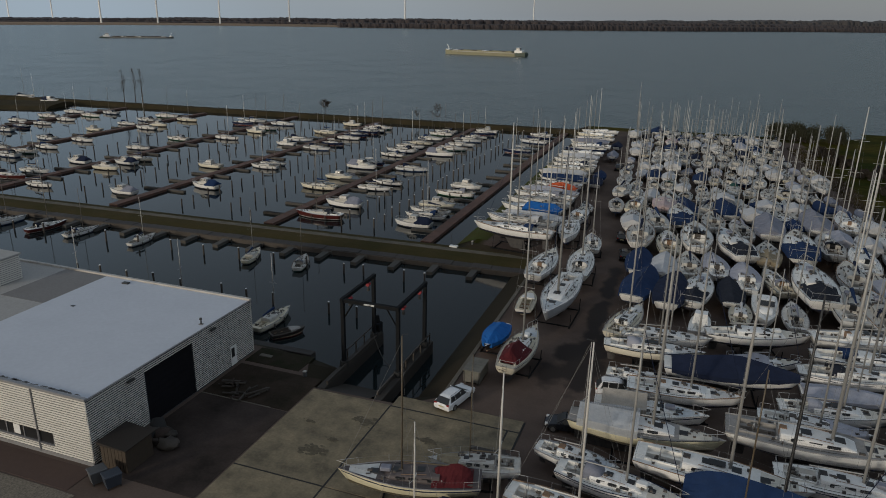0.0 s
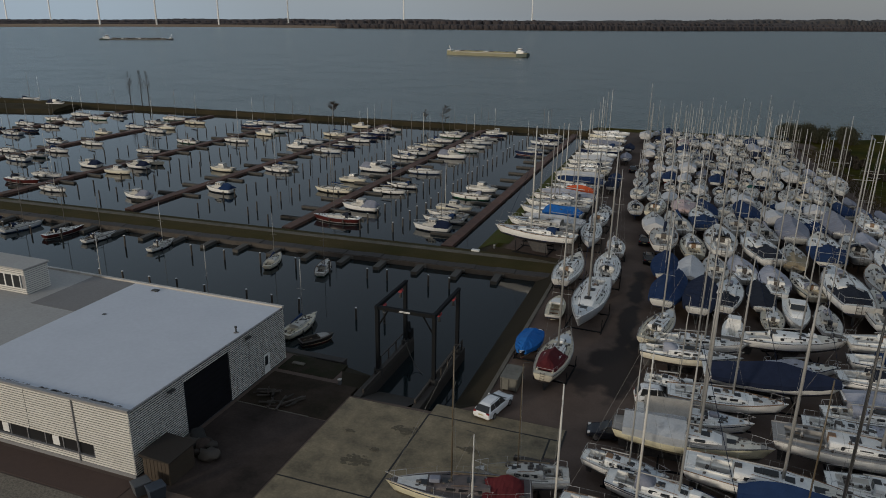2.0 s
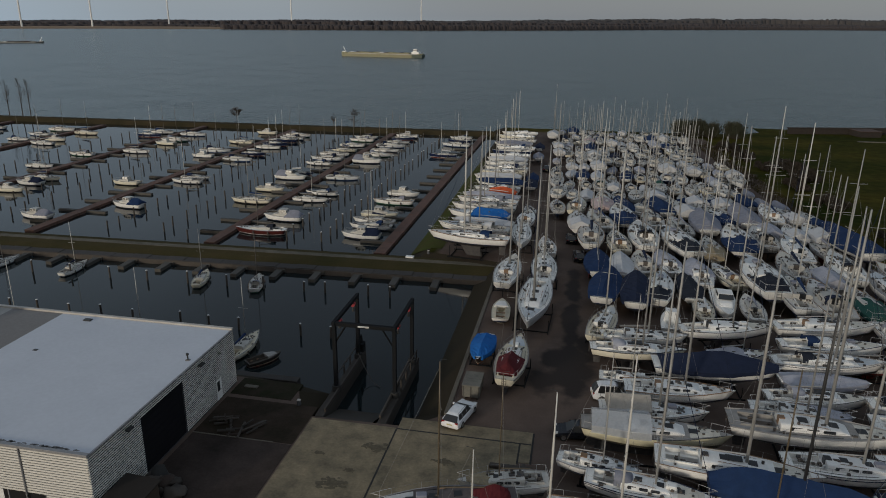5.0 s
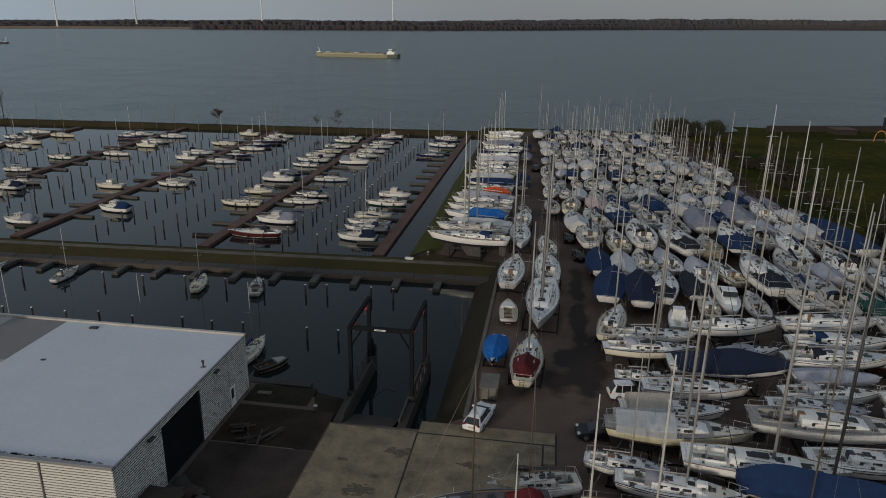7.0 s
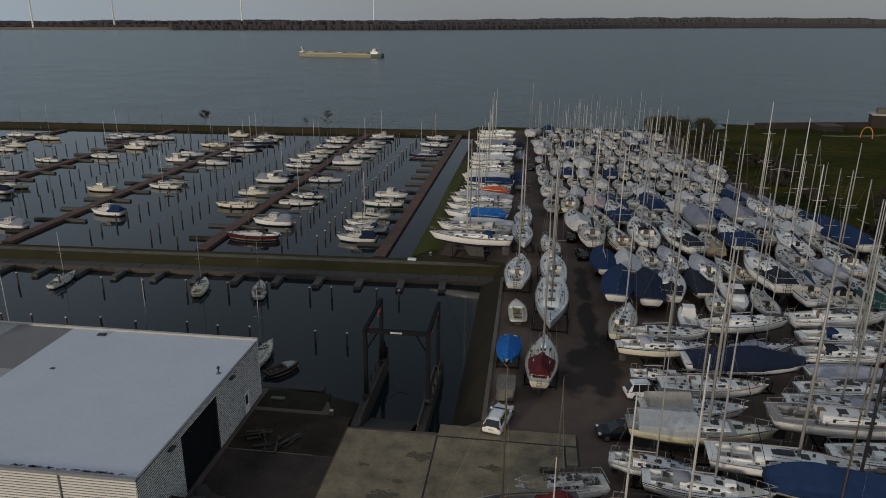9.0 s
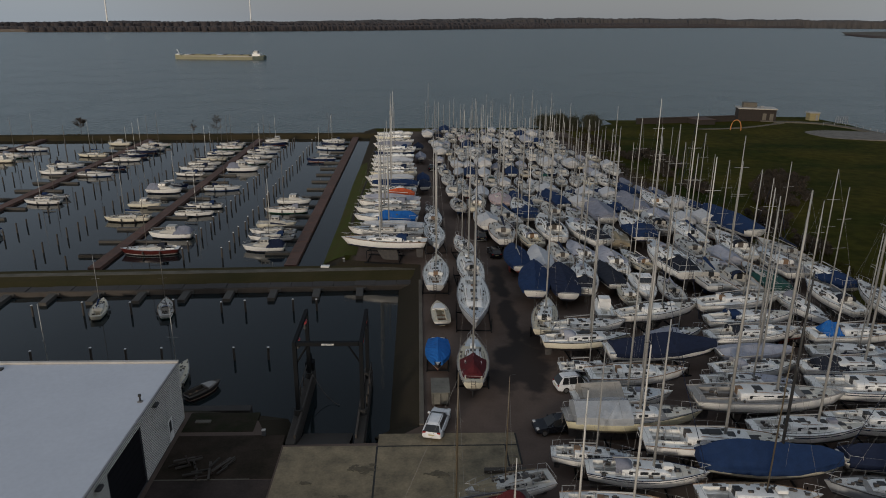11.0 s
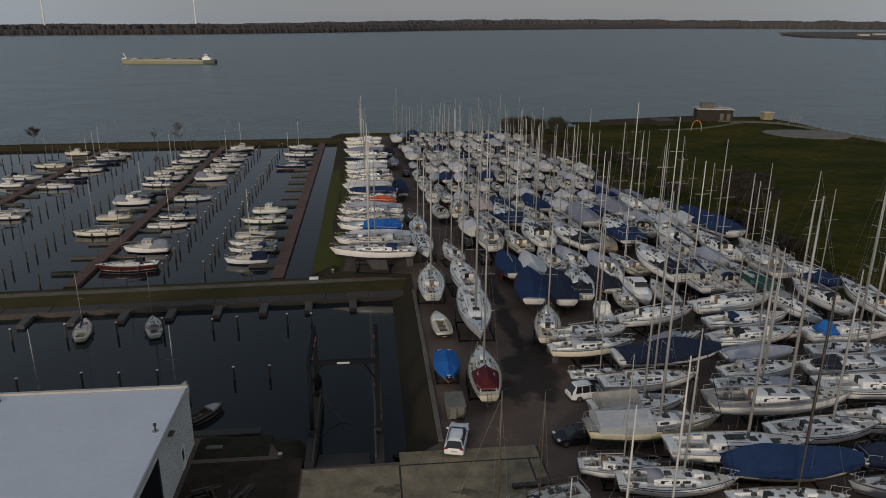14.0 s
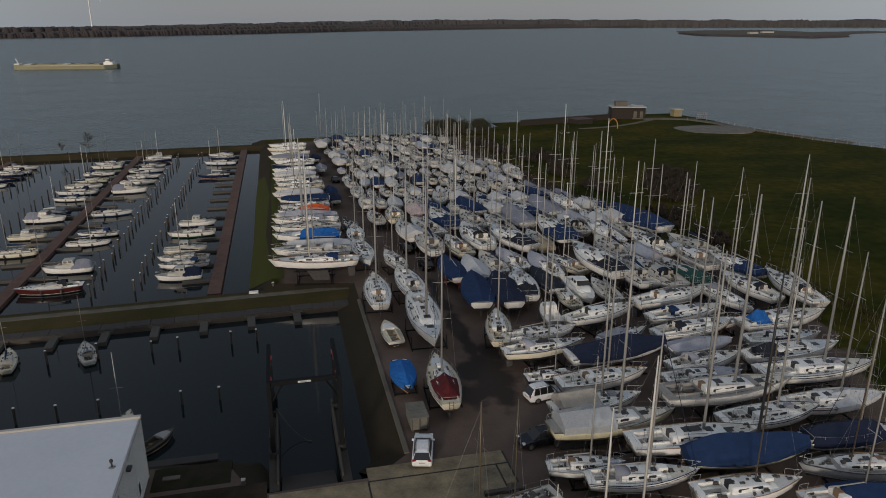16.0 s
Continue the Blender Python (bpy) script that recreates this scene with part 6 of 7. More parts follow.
lay(26, 21.4, 108.8, 104, 1.24, False)
lay(27, 26.0, 107.6, 88, 1.10, False)
lay(16, 30.6, 112.0, 90, 1.22, False)
lay(23, 35.0, 114.8, 91, 1.2, False)
lay(8, 43.4, 112.4, 96, 1.10, False)
lay(7, 47.2, 113.6, 100, 1.34, False)
lay(18, 5.9, 118.0, 95, 1.14, False)
lay(2, 9.4, 119.4, 104, 0.98, False)
lay(16, 13.4, 123.4, 96, 1.12, False)
lay(0, 18.6, 122.6, 94, 1.10, False)
lay(8, 22.8, 119.6, 100, 1.24, False)
lay(9, 27.0, 121.6, 91, 1.34, False)
lay(16, 30.4, 127.4, 104, 0.98, False)
lay(9, 34.4, 127.2, 92, 1.0, False)
lay(20, 1.9, 129.8, 96, 0.68, False)
lay(22, 5.6, 129.8, 85, 1.12, False)
lay(15, 10.2, 132.4, 91, 1.16, False)
# the rows beyond, close together up to the breakwater
r = random.Random(77)
for row in range(3, 15):
    y = 86.6 + 11.1 * row if row < 5 else 141.0 + 9.2 * (row - 5)
    x0, x1 = lerp(y, LANE_EDGE) + 1.2, lerp(y, YARD_EDGE)
    if row < 5:
        x0 = 37.0 if row == 3 else 13.8
    x = x0
    while x < x1:
        kind = r.choices(range(25), (12, 8, 8, 3, 2, 5, 9, 4, 6, 3, 6, 3, 2, 1, 2, 1, 4, 2, 5, 3, 6, 5, 3, 2, 3))[0]
        if x + 3.4 >= x1:
            kind = {3: 7, 4: 16, 5: 9, 6: 9}.get(row, kind)
        s = r.uniform(0.92, 1.14) if row < 5 else r.uniform(0.72, 0.98)
        turn = (90 if r.random() < 0.85 else 270) + r.gauss(0, 5.5)
        if not any(abs(x - tx) < 2.6 and abs(y - ty) < 8 for tx, ty in TALL):
            lay(kind, x + r.uniform(-0.25, 0.25), y + r.uniform(-1.0, 1.0), turn, s, row > 3)
        x += r.uniform(3.35, 3.75) if row < 5 else r.uniform(2.85, 3.3)


# ---- cars ----
def car(name, words, paint, length=4.5, width=1.8, height=1.48):
    root = thing(name, words, "car", "parked cars")
    bm = bmesh.new()
    rows = []
    L, w = length, width / 2
    for x, k, z0, z1 in ((-0.5, 0.86, 0.42, 0.78), (-0.485, 0.94, 0.28, 0.90), (-0.40, 1.0, 0.2, 0.97), (-0.2, 1.0, 0.2, 0.95), (0.1, 1.0, 0.2, 0.93), (0.24, 1.0, 0.2, 0.90), (0.40, 0.97, 0.22, 0.78), (0.48, 0.88, 0.26, 0.64), (0.5, 0.78, 0.38, 0.56)):
        b = w * k
        half = [(b * 0.85, z0), (b, z0 + 0.12), (b, z0 + 0.55 * (z1 - z0)), (b * 0.95, z1 - 0.04), (b * 0.8, z1)]
        rows.append([(x * L, -y, z) for y, z in half] + [(x * L, y, z) for y, z in reversed(half)])
    loft(bm, rows, True)
    part("body", bm, paint, root, smooth=False)
    bm = bmesh.new()
    rows = []
    for x, z, k in ((-0.478, 0.90, 0.86), (-0.385, height - 0.12, 0.68), (-0.31, height - 0.02, 0.65), (-0.1, height, 0.66), (0.02, height - 0.05, 0.65), (0.26, 0.88, 0.84)):
        b = w * k
        rows.append([(x * L, -w * 0.90, 0.85), (x * L, -b, z - 0.05), (x * L, -b * 0.85, z), (x * L, b * 0.85, z), (x * L, b, z - 0.05), (x * L, w * 0.90, 0.85)])
    loft(bm, rows, True)
    top = part("cabin", bm, paint, root)
    slope = 0.25 * w / (height - 0.90)
    for s in (1, -1):
        for xa, xb in ((-0.40, -0.235), (-0.222, -0.035), (-0.022, 0.165)):
            q = bmesh.new()
            pts = [(xa * L, 0.87), (xb * L, 0.87), ((xb - (0.10 if xb > 0 else 0.0)) * L, height - 0.06), ((xa + (0.05 if xa < -0.3 else 0)) * L, height - 0.06)]
            loft(q, [[(x, s * (w * 0.90 + 0.012 - (z - 0.85) * slope), z) for x, z in pts], [(x, s * (w * 0.90 - 0.03 - (z - 0.85) * slope), z) for x, z in pts]], True)
            part("side_window", q, M_GLASS, top)
        part("mirror", bbox(0.13 * L, s * (w + 0.02) - 0.1, 0.92, 0.17 * L, s * (w + 0.02) + 0.1, 1.08, 0.03), paint, top)
        part("tail_lamp", bbox(-0.497 * L, s * w * 0.72 - 0.14, 0.68, -0.45 * L, s * w * 0.72 + 0.16, 0.92, 0.03), M_LAMP_RED, root)
        part("head_lamp", bbox(0.42 * L, s * w * 0.72 - 0.2, 0.58, 0.478 * L, s * w * 0.72 + 0.14, 0.74, 0.03), M_LAMP_CLEAR, root)
        for x in (-0.30, 0.31):
            wheel = part("wheel", bar([(x * L, s * (w - 0.22), 0.33), (x * L, s * (w + 0.01), 0.33)], 0.33, 16), M_RUBBER, root)
            part("rim", bar([(x * L, s * (w - 0.05), 0.33), (x * L, s * (w + 0.02), 0.33)], 0.21, 12), M_RIM, wheel)
    for za, zb, xa, xb, nm in ((0.92, height - 0.10, -0.484, -0.382, "rear_window"), (0.90, height - 0.10, 0.245, 0.085, "windscreen")):
        q = bmesh.new()
        o = -0.02 if xa < 0 else 0.03
        loft(q, [[(xa * L + o, -w * 0.82, za), (xa * L + o, w * 0.82, za), (xb * L + o, w * 0.62, zb), (xb * L + o, -w * 0.62, zb)], [(xa * L - o, -w * 0.74, za - 0.02), (xa * L - o, w * 0.74, za - 0.02), (xb * L - o, w * 0.64, zb - 0.02), (xb * L - o, -w * 0.64, zb - 0.02)]], True)
        part(nm, q, M_GLASS, top)
    for s in (1, -1):
        part("roof_rail", bar([(-0.36 * L, s * w * 0.55, height - 0.02), (-0.3 * L, s * w * 0.57, height + 0.05), (-0.02 * L, s * w * 0.57, height + 0.05), (0.0 * L, s * w * 0.55, height - 0.03)], 0.02, 4), M_TRIM, top)
    part("rear_plate", bbox(-0.508 * L, -0.26, 0.60, -0.495 * L, 0.26, 0.71), M_PLATE, root, "yellow plate with plain bars")
    return root


car("estate_car", "white estate car parked on the lane beside the basin", M_PAINT_WHITE, 4.7, 1.82, 1.44).matrix_basis = pose(-4.0, 55.6, 0, 0, 0, 76)
car("compact_suv", "white compact off-road car parked between the laid-up boats", M_PAINT_WHITE, 4.3, 1.8, 1.66).matrix_basis = pose(10.2, 62.5, 0, 0, 0, 10)
car("saloon_car", "black saloon car parked nose towards the lane", M_PAINT_DARK, 4.4).matrix_basis = pose(6.9, 54.9, 0, 0, 0, 186)
car("saloon_car", "dark car parked beside the rows of yachts", M_PAINT_DARK, 4.2).matrix_basis = pose(6.4, 104.5, 0, 0, 0, 95)
car("saloon_car", "dark car parked behind a laid-up yacht", M_PAINT_DARK, 4.2).matrix_basis = pose(5.0, 113.5, 0, 0, 0, 92)
car("saloon_car", "dark car parked far along the lane", M_PAINT_DARK, 4.2).matrix_basis = pose(-2.2, 170, 0, 0, 0, 92)

# ---- yard clutter ----
crate = thing("trailer_box", "grey plywood crate and low trailer beside the kerb", "crate")
part("box", bbox(-4.4, 59.2, 0.2, -2.7, 62.1, 1.45, 0.04), M_CRATE, crate)
part("lid", bbox(-4.46, 59.15, 1.45, -2.64, 60.6, 1.52, 0.02), M_CRATE, crate)
part("lid", bbox(-4.46, 60.66, 1.45, -2.64, 62.15, 1.50, 0.02), M_CRATE, crate)
for x in (-4.3, -3.55, -2.8):
    part("batten", bbox(x - 0.05, 59.16, 0.2, x + 0.05, 59.2, 1.4), M_PIERGREY, crate)
for x in (-4.2, -2.9):
    part("skid", bbox(x - 0.1, 59.2, 0.0, x + 0.1, 62.1, 0.2), M_TIMBER, crate)
shed = thing("garden_shed", "brown timber shed with a dark felt roof beside the hall", "shed")
part("wall", bbox(-26.7, 35.9, 0.0, -24.2, 38.7, 2.1, 0.02), M_SHED, shed)
bm = bmesh.new()
loft(bm, [[(-26.9, 35.7, 2.1), (-24.0, 35.7, 2.1), (-24.0, 35.7, 2.18), (-26.9, 35.7, 2.36)], [(-26.9, 38.9, 2.1), (-24.0, 38.9, 2.1), (-24.0, 38.9, 2.18), (-26.9, 38.9, 2.36)]], True)
part("roof", bm, M_SHED_ROOF, shed)
for i in range(7):
    part("board", bbox(-26.68 + i * 0.355, 35.85, 0.05, -26.36 + i * 0.355, 35.9, 2.06), M_SHED, shed)
for x, mat, words in ((-25.6, M_BIN_GREY, "grey"), (-24.2, M_BIN_BLUE, "blue")):
    bin_ = thing("waste_container", f"{words} wheeled plastic waste container beside the shed", "bin", "waste containers")
    bm = bmesh.new()
    loft(bm, [[(-0.5, -0.4, 0.15), (0.5, -0.4, 0.15), (0.5, 0.4, 0.15), (-0.5, 0.4, 0.15)], [(-0.62, -0.5, 1.1), (0.62, -0.5, 1.1), (0.62, 0.5, 1.1), (-0.62, 0.5, 1.1)]], True)
    part("tub", bm, mat, bin_)
    part("lid", bbox(-0.66, -0.56, 1.1, 0.66, 0.54, 1.22, 0.05), mat, bin_)
    for sx in (-0.45, 0.45):
        for sy in (-0.35, 0.35):
            part("castor", bar([(sx - 0.04, sy, 0.09), (sx + 0.04, sy, 0.09)], 0.09, 8), M_RUBBER, bin_)
    bin_.matrix_basis = pose(x, 34.3, 0, 0, 0, 62)
r = random.Random(9)
heap = thing("scrap_heap", "heap of grey buoys, nets and bundled tarpaulin beside the hall", "heap")
for i in range(14):
    bm = bmesh.new()
    s = r.uniform(0.25, 0.75)
    bmesh.ops.create_icosphere(bm, subdivisions=2, radius=1)
    for v in bm.verts:
        v.co *= 1 + 0.6 * noise.noise(v.co * 2.3 + Vector((i, 0, 0)))
    part("buoy", bm, (M_APRON, M_TIMBER, M_RUBBER, M_WETCONC)[i % 4], heap, smooth=True).matrix_basis = Matrix.LocRotScale((-24.6 + r.uniform(-1.3, 1.3), 40.6 + r.uniform(-0.9, 0.9), s * 0.55 + r.uniform(0, 0.5) * (i > 7)), Euler((r.random(), r.random(), r.random())), (s * 1.2, s, s * 0.7))
for x, y, turn, n in ((-24.9, 50.5, 25, 12), (-22.0, 50.0, 60, 8), (-23.4, 48.9, 15, 5)):
    pal = thing("timber_heap", "weathered trestle timbers lying loose on the ground", "timber", "timber heaps")
    for k in range(n):
        long = r.uniform(1.0, 2.6)
        m = pose(r.uniform(-0.7, 0.7), r.uniform(-0.6, 0.6), 0.10 + 0.13 * (k // 3), r.uniform(-4, 4), r.uniform(-4, 4), r.choice((0, 0, 0, 90)) + r.uniform(-6, 6))
        part("plank", bbox(-long / 2, -r.uniform(0.06, 0.12), -0.06, long / 2, 0.08, 0.06), (M_TIMBER, M_WETCONC, M_APRON)[k % 3], pal).matrix_basis = m
    pal.matrix_basis = pose(x, y, 0, 0, 0, turn)
for x, y in ((-19.5, 54.6), (-17.0, 101.6)):
    bol = thing("bollard", "small pale service bollard", "bollard")
    part("pillar", bbox(x - 0.16, y - 0.16, 0.0, x + 0.16, y + 0.16, 0.5, 0.03), M_BIN_GREY, bol)
    part("head", bbox(x - 0.18, y - 0.18, 0.5, x + 0.18, y + 0.18, 0.6, 0.04), M_PARAPET, bol)
beam = thing("timber_beam", "dark old timber beam lying beside the slabs", "beam")
part("beam", bbox(-0.3, 48.5, 0.05, 3.2, 48.95, 0.38, 0.04), M_TIMBER, beam)
part("cross_piece", bbox(2.3, 48.2, 0.02, 2.6, 49.4, 0.3, 0.03), M_TIMBER, beam)
plate = thing("stone_plate", "pale flat marker stone lying on the dyke", "stone")
part("plate", bbox(-20.4, 100.2, -0.5, -19.1, 100.9, -0.22, 0.03), M_WHITE, plate)
mark = thing("stone_plate", "pale flat stone lying on the lawn", "stone")
part("plate", bbox(-26.2, 56.6, 0.0, -24.8, 57.1, 0.12, 0.02), M_CURB, mark)


# ---- trees ----
def bare_tree(x, y, z, height, spread, seed, words, fork=0.35, twigs=420):
    """A winter tree: trunk, forked limbs and a haze of fine twigs."""
    r = random.Random(seed)
    root = thing("bare_tree", words, "tree")
    trunk, crown = bmesh.new(), bmesh.new()
    tips = []

    def grow(p, d, length, rad, level):
        q = p + d * length
        mid = (p + q) / 2 + Vector((r.uniform(-1, 1), r.uniform(-1, 1), 0)) * length * 0.06
        tube(trunk if level < 3 else crown, [p, mid, q], [rad, rad * 0.8, rad * 0.6], 5 if level < 2 else 3)
        tips.append((q, level))
        if level < 4:
            for _ in range(3 if level else 4):
                e = (d + Vector((r.uniform(-1, 1) * spread, r.uniform(-1, 1) * spread, r.uniform(-0.1, 0.5)))).normalized()
                grow(q - d * length * r.uniform(0, 0.3), e, length * r.uniform(0.55, 0.8), rad * 0.55, level + 1)

    grow(Vector((0, 0, 0)), Vector((0, 0, 1)), height * fork, height * 0.022, 0)
    ends = [q for q, level in tips if level >= 3]
    for _ in range(twigs):
        p = r.choice(ends)
        d = Vector((r.uniform(-1, 1) * spread, r.uniform(-1, 1) * spread, r.uniform(-0.2, 1))).normalized()
        q = p + d * height * r.uniform(0.05, 0.12)
        w = d.cross(Vector((r.uniform(-1, 1), r.uniform(-1, 1), r.uniform(-1, 1)))).normalized() * 0.022 * math.sqrt(height)
        crown.faces.new([crown.verts.new(v) for v in (p - w, p + w, q)])
    part("trunk", trunk, M_BARK, root)
    part("crown", crown, M_TWIG, root)
    root.matrix_basis = pose(x, y, z)
    return root


def dyke_y(x):
    return 228.6 + 0.07 * (x + 25)


def dyke_tree(x, height, wide, clear, seed, words, limbs=26, twigs=1500):
    """A winter tree on the breakwater: trunk, rising limbs and fine twigs filling an oval crown."""
    r = random.Random(seed)
    root = thing("bare_tree", words, "tree", "trees on the breakwater")
    trunk, crown = bmesh.new(), bmesh.new()
    tube(trunk, [(0, 0, -0.3), (0.1, 0.05, height * 0.5), (0, 0, height * 0.97)], [0.014 * height, 0.009 * height, 0.02], 6)
    for _ in range(limbs):
        u = r.uniform(0.0, 1.0)
        z = height * (clear + (0.92 - clear) * u)
        a, reach = r.uniform(0, 6.283), wide * r.uniform(0.5, 1.0) * math.sin(math.pi * min(0.93, 0.22 + 0.72 * u)) ** 0.7
        top = min(height, z + (0.10 + 0.10 * (1 - u)) * height * r.uniform(0.6, 1.3))
        p, q = Vector((0, 0, z)), Vector((reach * math.cos(a), reach * math.sin(a), top))
        mid = p.lerp(q, 0.5) + Vector((0.12 * reach * math.cos(a), 0.12 * reach * math.sin(a), -0.05 * height))
        tube(crown, [p, mid, q], [0.05, 0.035, 0.012], 4)
        for _ in range(twigs // limbs):
            s = r.uniform(0.25, 1.0)
            b = p.lerp(q, s)
            d = ((q - p).normalized() + Vector((r.uniform(-1, 1), r.uniform(-1, 1), r.uniform(-0.5, 0.8))) * 1.1).normalized()
            e = b + d * r.uniform(0.35, 0.9) * (0.5 + 0.12 * wide)
            w = d.cross(Vector((r.uniform(-1, 1), r.uniform(-1, 1), r.uniform(-1, 1)))).normalized() * 0.018
            crown.faces.new([crown.verts.new(v) for v in (b - w, b + w, e)])
    part("trunk", trunk, M_BARK, root)
    part("crown", crown, M_TWIG, root)
    root.matrix_basis = pose(x, dyke_y(x), -0.2)
    return root


for k, (x, h) in enumerate(((-194.5, 12.9), (-189.4, 13.5), (-186.3, 13.2))):
    dyke_tree(x, h, 1.6, 0.32, 300 + k, "slender leafless poplar on the breakwater", 26, 620)
dyke_tree(-110.4, 5.4, 2.3, 0.40, 310, "small round leafless tree on the breakwater", 40, 3000)
dyke_tree(-69.3, 6.0, 2.9, 0.22, 311, "broad leafless tree on the breakwater", 26, 900)
dyke_tree(-76.5, 4.6, 1.6, 0.2, 312, "leafless shrub on the breakwater", 18, 360)


def thicket(x, y, sx, sy, h, seed, words, mat, count=5200, leaf=0.22):
    """A dense shrub: stems and many small leaves in uneven clumps."""
    r = random.Random(seed)
    root = thing("thicket", words, "bush")
    stems, leaves = bmesh.new(), bmesh.new()
    clumps = []
    for _ in range(26):
        a, d = r.uniform(0, 6.283), math.sqrt(r.random())
        p = Vector((d * sx * math.cos(a), d * sy * math.sin(a), h * r.uniform(0.3, 0.85) * (1 - 0.35 * d)))
        clumps.append((p, r.uniform(0.16, 0.3) * h))
        tube(stems, [(p.x * 0.7, p.y * 0.7, -0.1), p], [0.08, 0.03], 4)
    for _ in range(count):
        p, s = r.choice(clumps)
        v = Vector((r.gauss(0, 0.5), r.gauss(0, 0.5), r.gauss(0, 0.45))) * s + p
        if v.z < 0.05:
            v.z = r.uniform(0.05, 0.5)
        q = Euler((r.random() * 6, r.random() * 6, r.random() * 6)).to_matrix()
        leaves.faces.new([leaves.verts.new(v + q @ Vector(c)) for c in ((-leaf, 0, 0), (0, -leaf * 0.45, 0.02), (leaf, 0, 0), (0, leaf * 0.45, 0.02))])
    tagged(part("undergrowth", stems, M_BARK, root), kind="stuff")
    tagged(part("leaves", leaves, mat, root), kind="stuff")
    root.matrix_basis = pose(x, y, 0)
    return root


for k, (x, y, sx, h) in enumerate(((37.5, 238, 2.6, 5.6), (42, 237, 3.0, 6.2), (46, 236, 2.4, 5.8), (53, 236, 2.4, 6.2))):
    thicket(x, y, sx, 3.0, h, 400 + k, "dark evergreen trees at the end of the boatyard", M_LEAF)
for k, (x, y, sx, h) in enumerate(((59, 108, 2.5, 1.8), (58, 118, 2.5, 1.8), (49, 200, 3.0, 2.4), (47, 212, 3.0, 2.6), (52, 186, 2.6, 2.0), (54, 166, 3.0, 2.2), (56, 150, 3.0, 2.2), (74, 150, 6.5, 3.4), (72, 143, 6, 3.0), (67, 137, 5, 2.6), (80, 158, 5, 2.6), (60, 124, 4, 2.2), (58.5, 176, 4, 2.4), (57, 188, 4, 2.6))):
    thicket(x, y, sx, 5.0, h, 420 + k, "low brown bramble thicket in the grass field", M_BRAMBLE, 6000, 0.24)
bm = bmesh.new()
r = random.Random(88)
for _ in range(9000):
    t = r.random()
    y = 70 + t * 150
    x = lerp(y, YARD_EDGE) + 4.2 + r.uniform(-1.6, 3.0)
    h = r.uniform(0.25, 1.0)
    w = r.uniform(0.02, 0.05)
    a = r.uniform(0, 6.28)
    d = Vector((math.cos(a) * w, math.sin(a) * w, 0))
    p = Vector((x, y, 0))
    bm.faces.new([bm.verts.new(v) for v in (p - d, p + d, p + Vector((r.uniform(-0.3, 0.3), r.uniform(-0.3, 0.3), h)))])
tagged(new("rough_grass", mesh_of("rough_grass", bm, M_GRASS)), "rough tall winter grass along the yard's edge", "grass", "", "stuff")

# ---- the field's far corner ----
bunker = thing("bunker_house", "low brown brick bunker with pale roof and grey doors", "building")
BUNKER = Matrix.Translation((120.8, 259.4, 0)) @ pose(0, 0, 0, 0, 0, -14)
for name, b, mat in (("wall", (-6.6, 0.0, 0.0, 6.6, 7.0, 4.4), M_BRICK_DARK), ("roof", (-6.9, -0.4, 4.4, 6.9, 7.4, 4.75), M_PARAPET), ("roof_house", (-4.8, 2.5, 4.75, 0.0, 6.2, 6.5), M_CURB), ("vent_box", (1.6, 3.6, 4.75, 2.8, 4.8, 5.3), M_TRIM),
                     ("door", (1.9, -0.08, 0.5, 3.2, 0.02, 3.0), M_CURB), ("door", (4.4, -0.08, 0.5, 5.7, 0.02, 3.0), M_CURB), ("doorstep", (1.4, -0.6, 0.0, 6.2, 0.0, 0.4), M_CURB)):
    part(name, bbox(*b, 0.03), mat, bunker).matrix_basis = BUNKER
wall = thing("low_wall", "long low dark brick wall beside the shore", "wall", "", "structure")
WALL = Matrix.Translation((73.0, 250.0, 0)) @ pose(0, 0, 0, 0, 0, 13.5)
part("body", bbox(0, 0, 0.0, 41, 1.0, 1.9), M_BRICK_DARK, wall).matrix_basis = WALL
part("coping", bbox(-0.2, -0.2, 1.9, 41, 1.2, 2.1), M_BRICK_DARK, wall).matrix_basis = WALL
part("body", bbox(20.5, -6.5, 0.0, 27.5, -0.02, 1.8), M_BRICK_DARK, wall).matrix_basis = WALL
part("coping", bbox(20.3, -6.7, 1.8, 27.7, -0.22, 1.95), M_BRICK, wall).matrix_basis = WALL
hut = thing("yellow_hut", "small yellow plastered pump hut on the shore", "hut")
part("wall", bbox(142.4, 262.0, 0.0, 146.0, 265.0, 2.7, 0.05), M_HUT, hut)
part("roof", bbox(142.1, 261.7, 2.7, 146.3, 265.3, 3.05, 0.04), M_ROOF_OLD, hut)
part("door", bbox(144.6, 261.93, 0.1, 145.5, 262.02, 2.1), M_TRIM, hut)
arch = thing("yellow_arch", "bright yellow tubular arch standing on the grass", "arch")
part("tube", bar([(101.0 + 2.9 * (1 - math.cos(a)) * 0.5, 236.4 - 1.6 * (1 - math.cos(a)) * 0.5, 0.0 + 3.7 * math.sin(a) ** 0.7) for a in np.linspace(0, math.pi, 15)], 0.17, 8), M_YELLOW, arch)
path = thing("footpath", "pale gravel footpath across the grass", "path", "", "structure")
part("strip", sweep([(90, 237.0), (97, 237.6), (108, 241), (117, 246), (128, 254)], [(-0.8, 0.0), (-0.7, 0.44), (0.7, 0.44), (0.8, 0.0)]), M_PATH, path)
part("strip", sweep([(126, 257.5), (136, 256.0), (143, 252.0), (147, 242), (149, 228), (154, 211), (163, 190)], [(-1.6, 0.0), (-1.5, 0.36), (1.5, 0.36), (1.6, 0.0)]), M_PATH, path)
bm = bmesh.new()
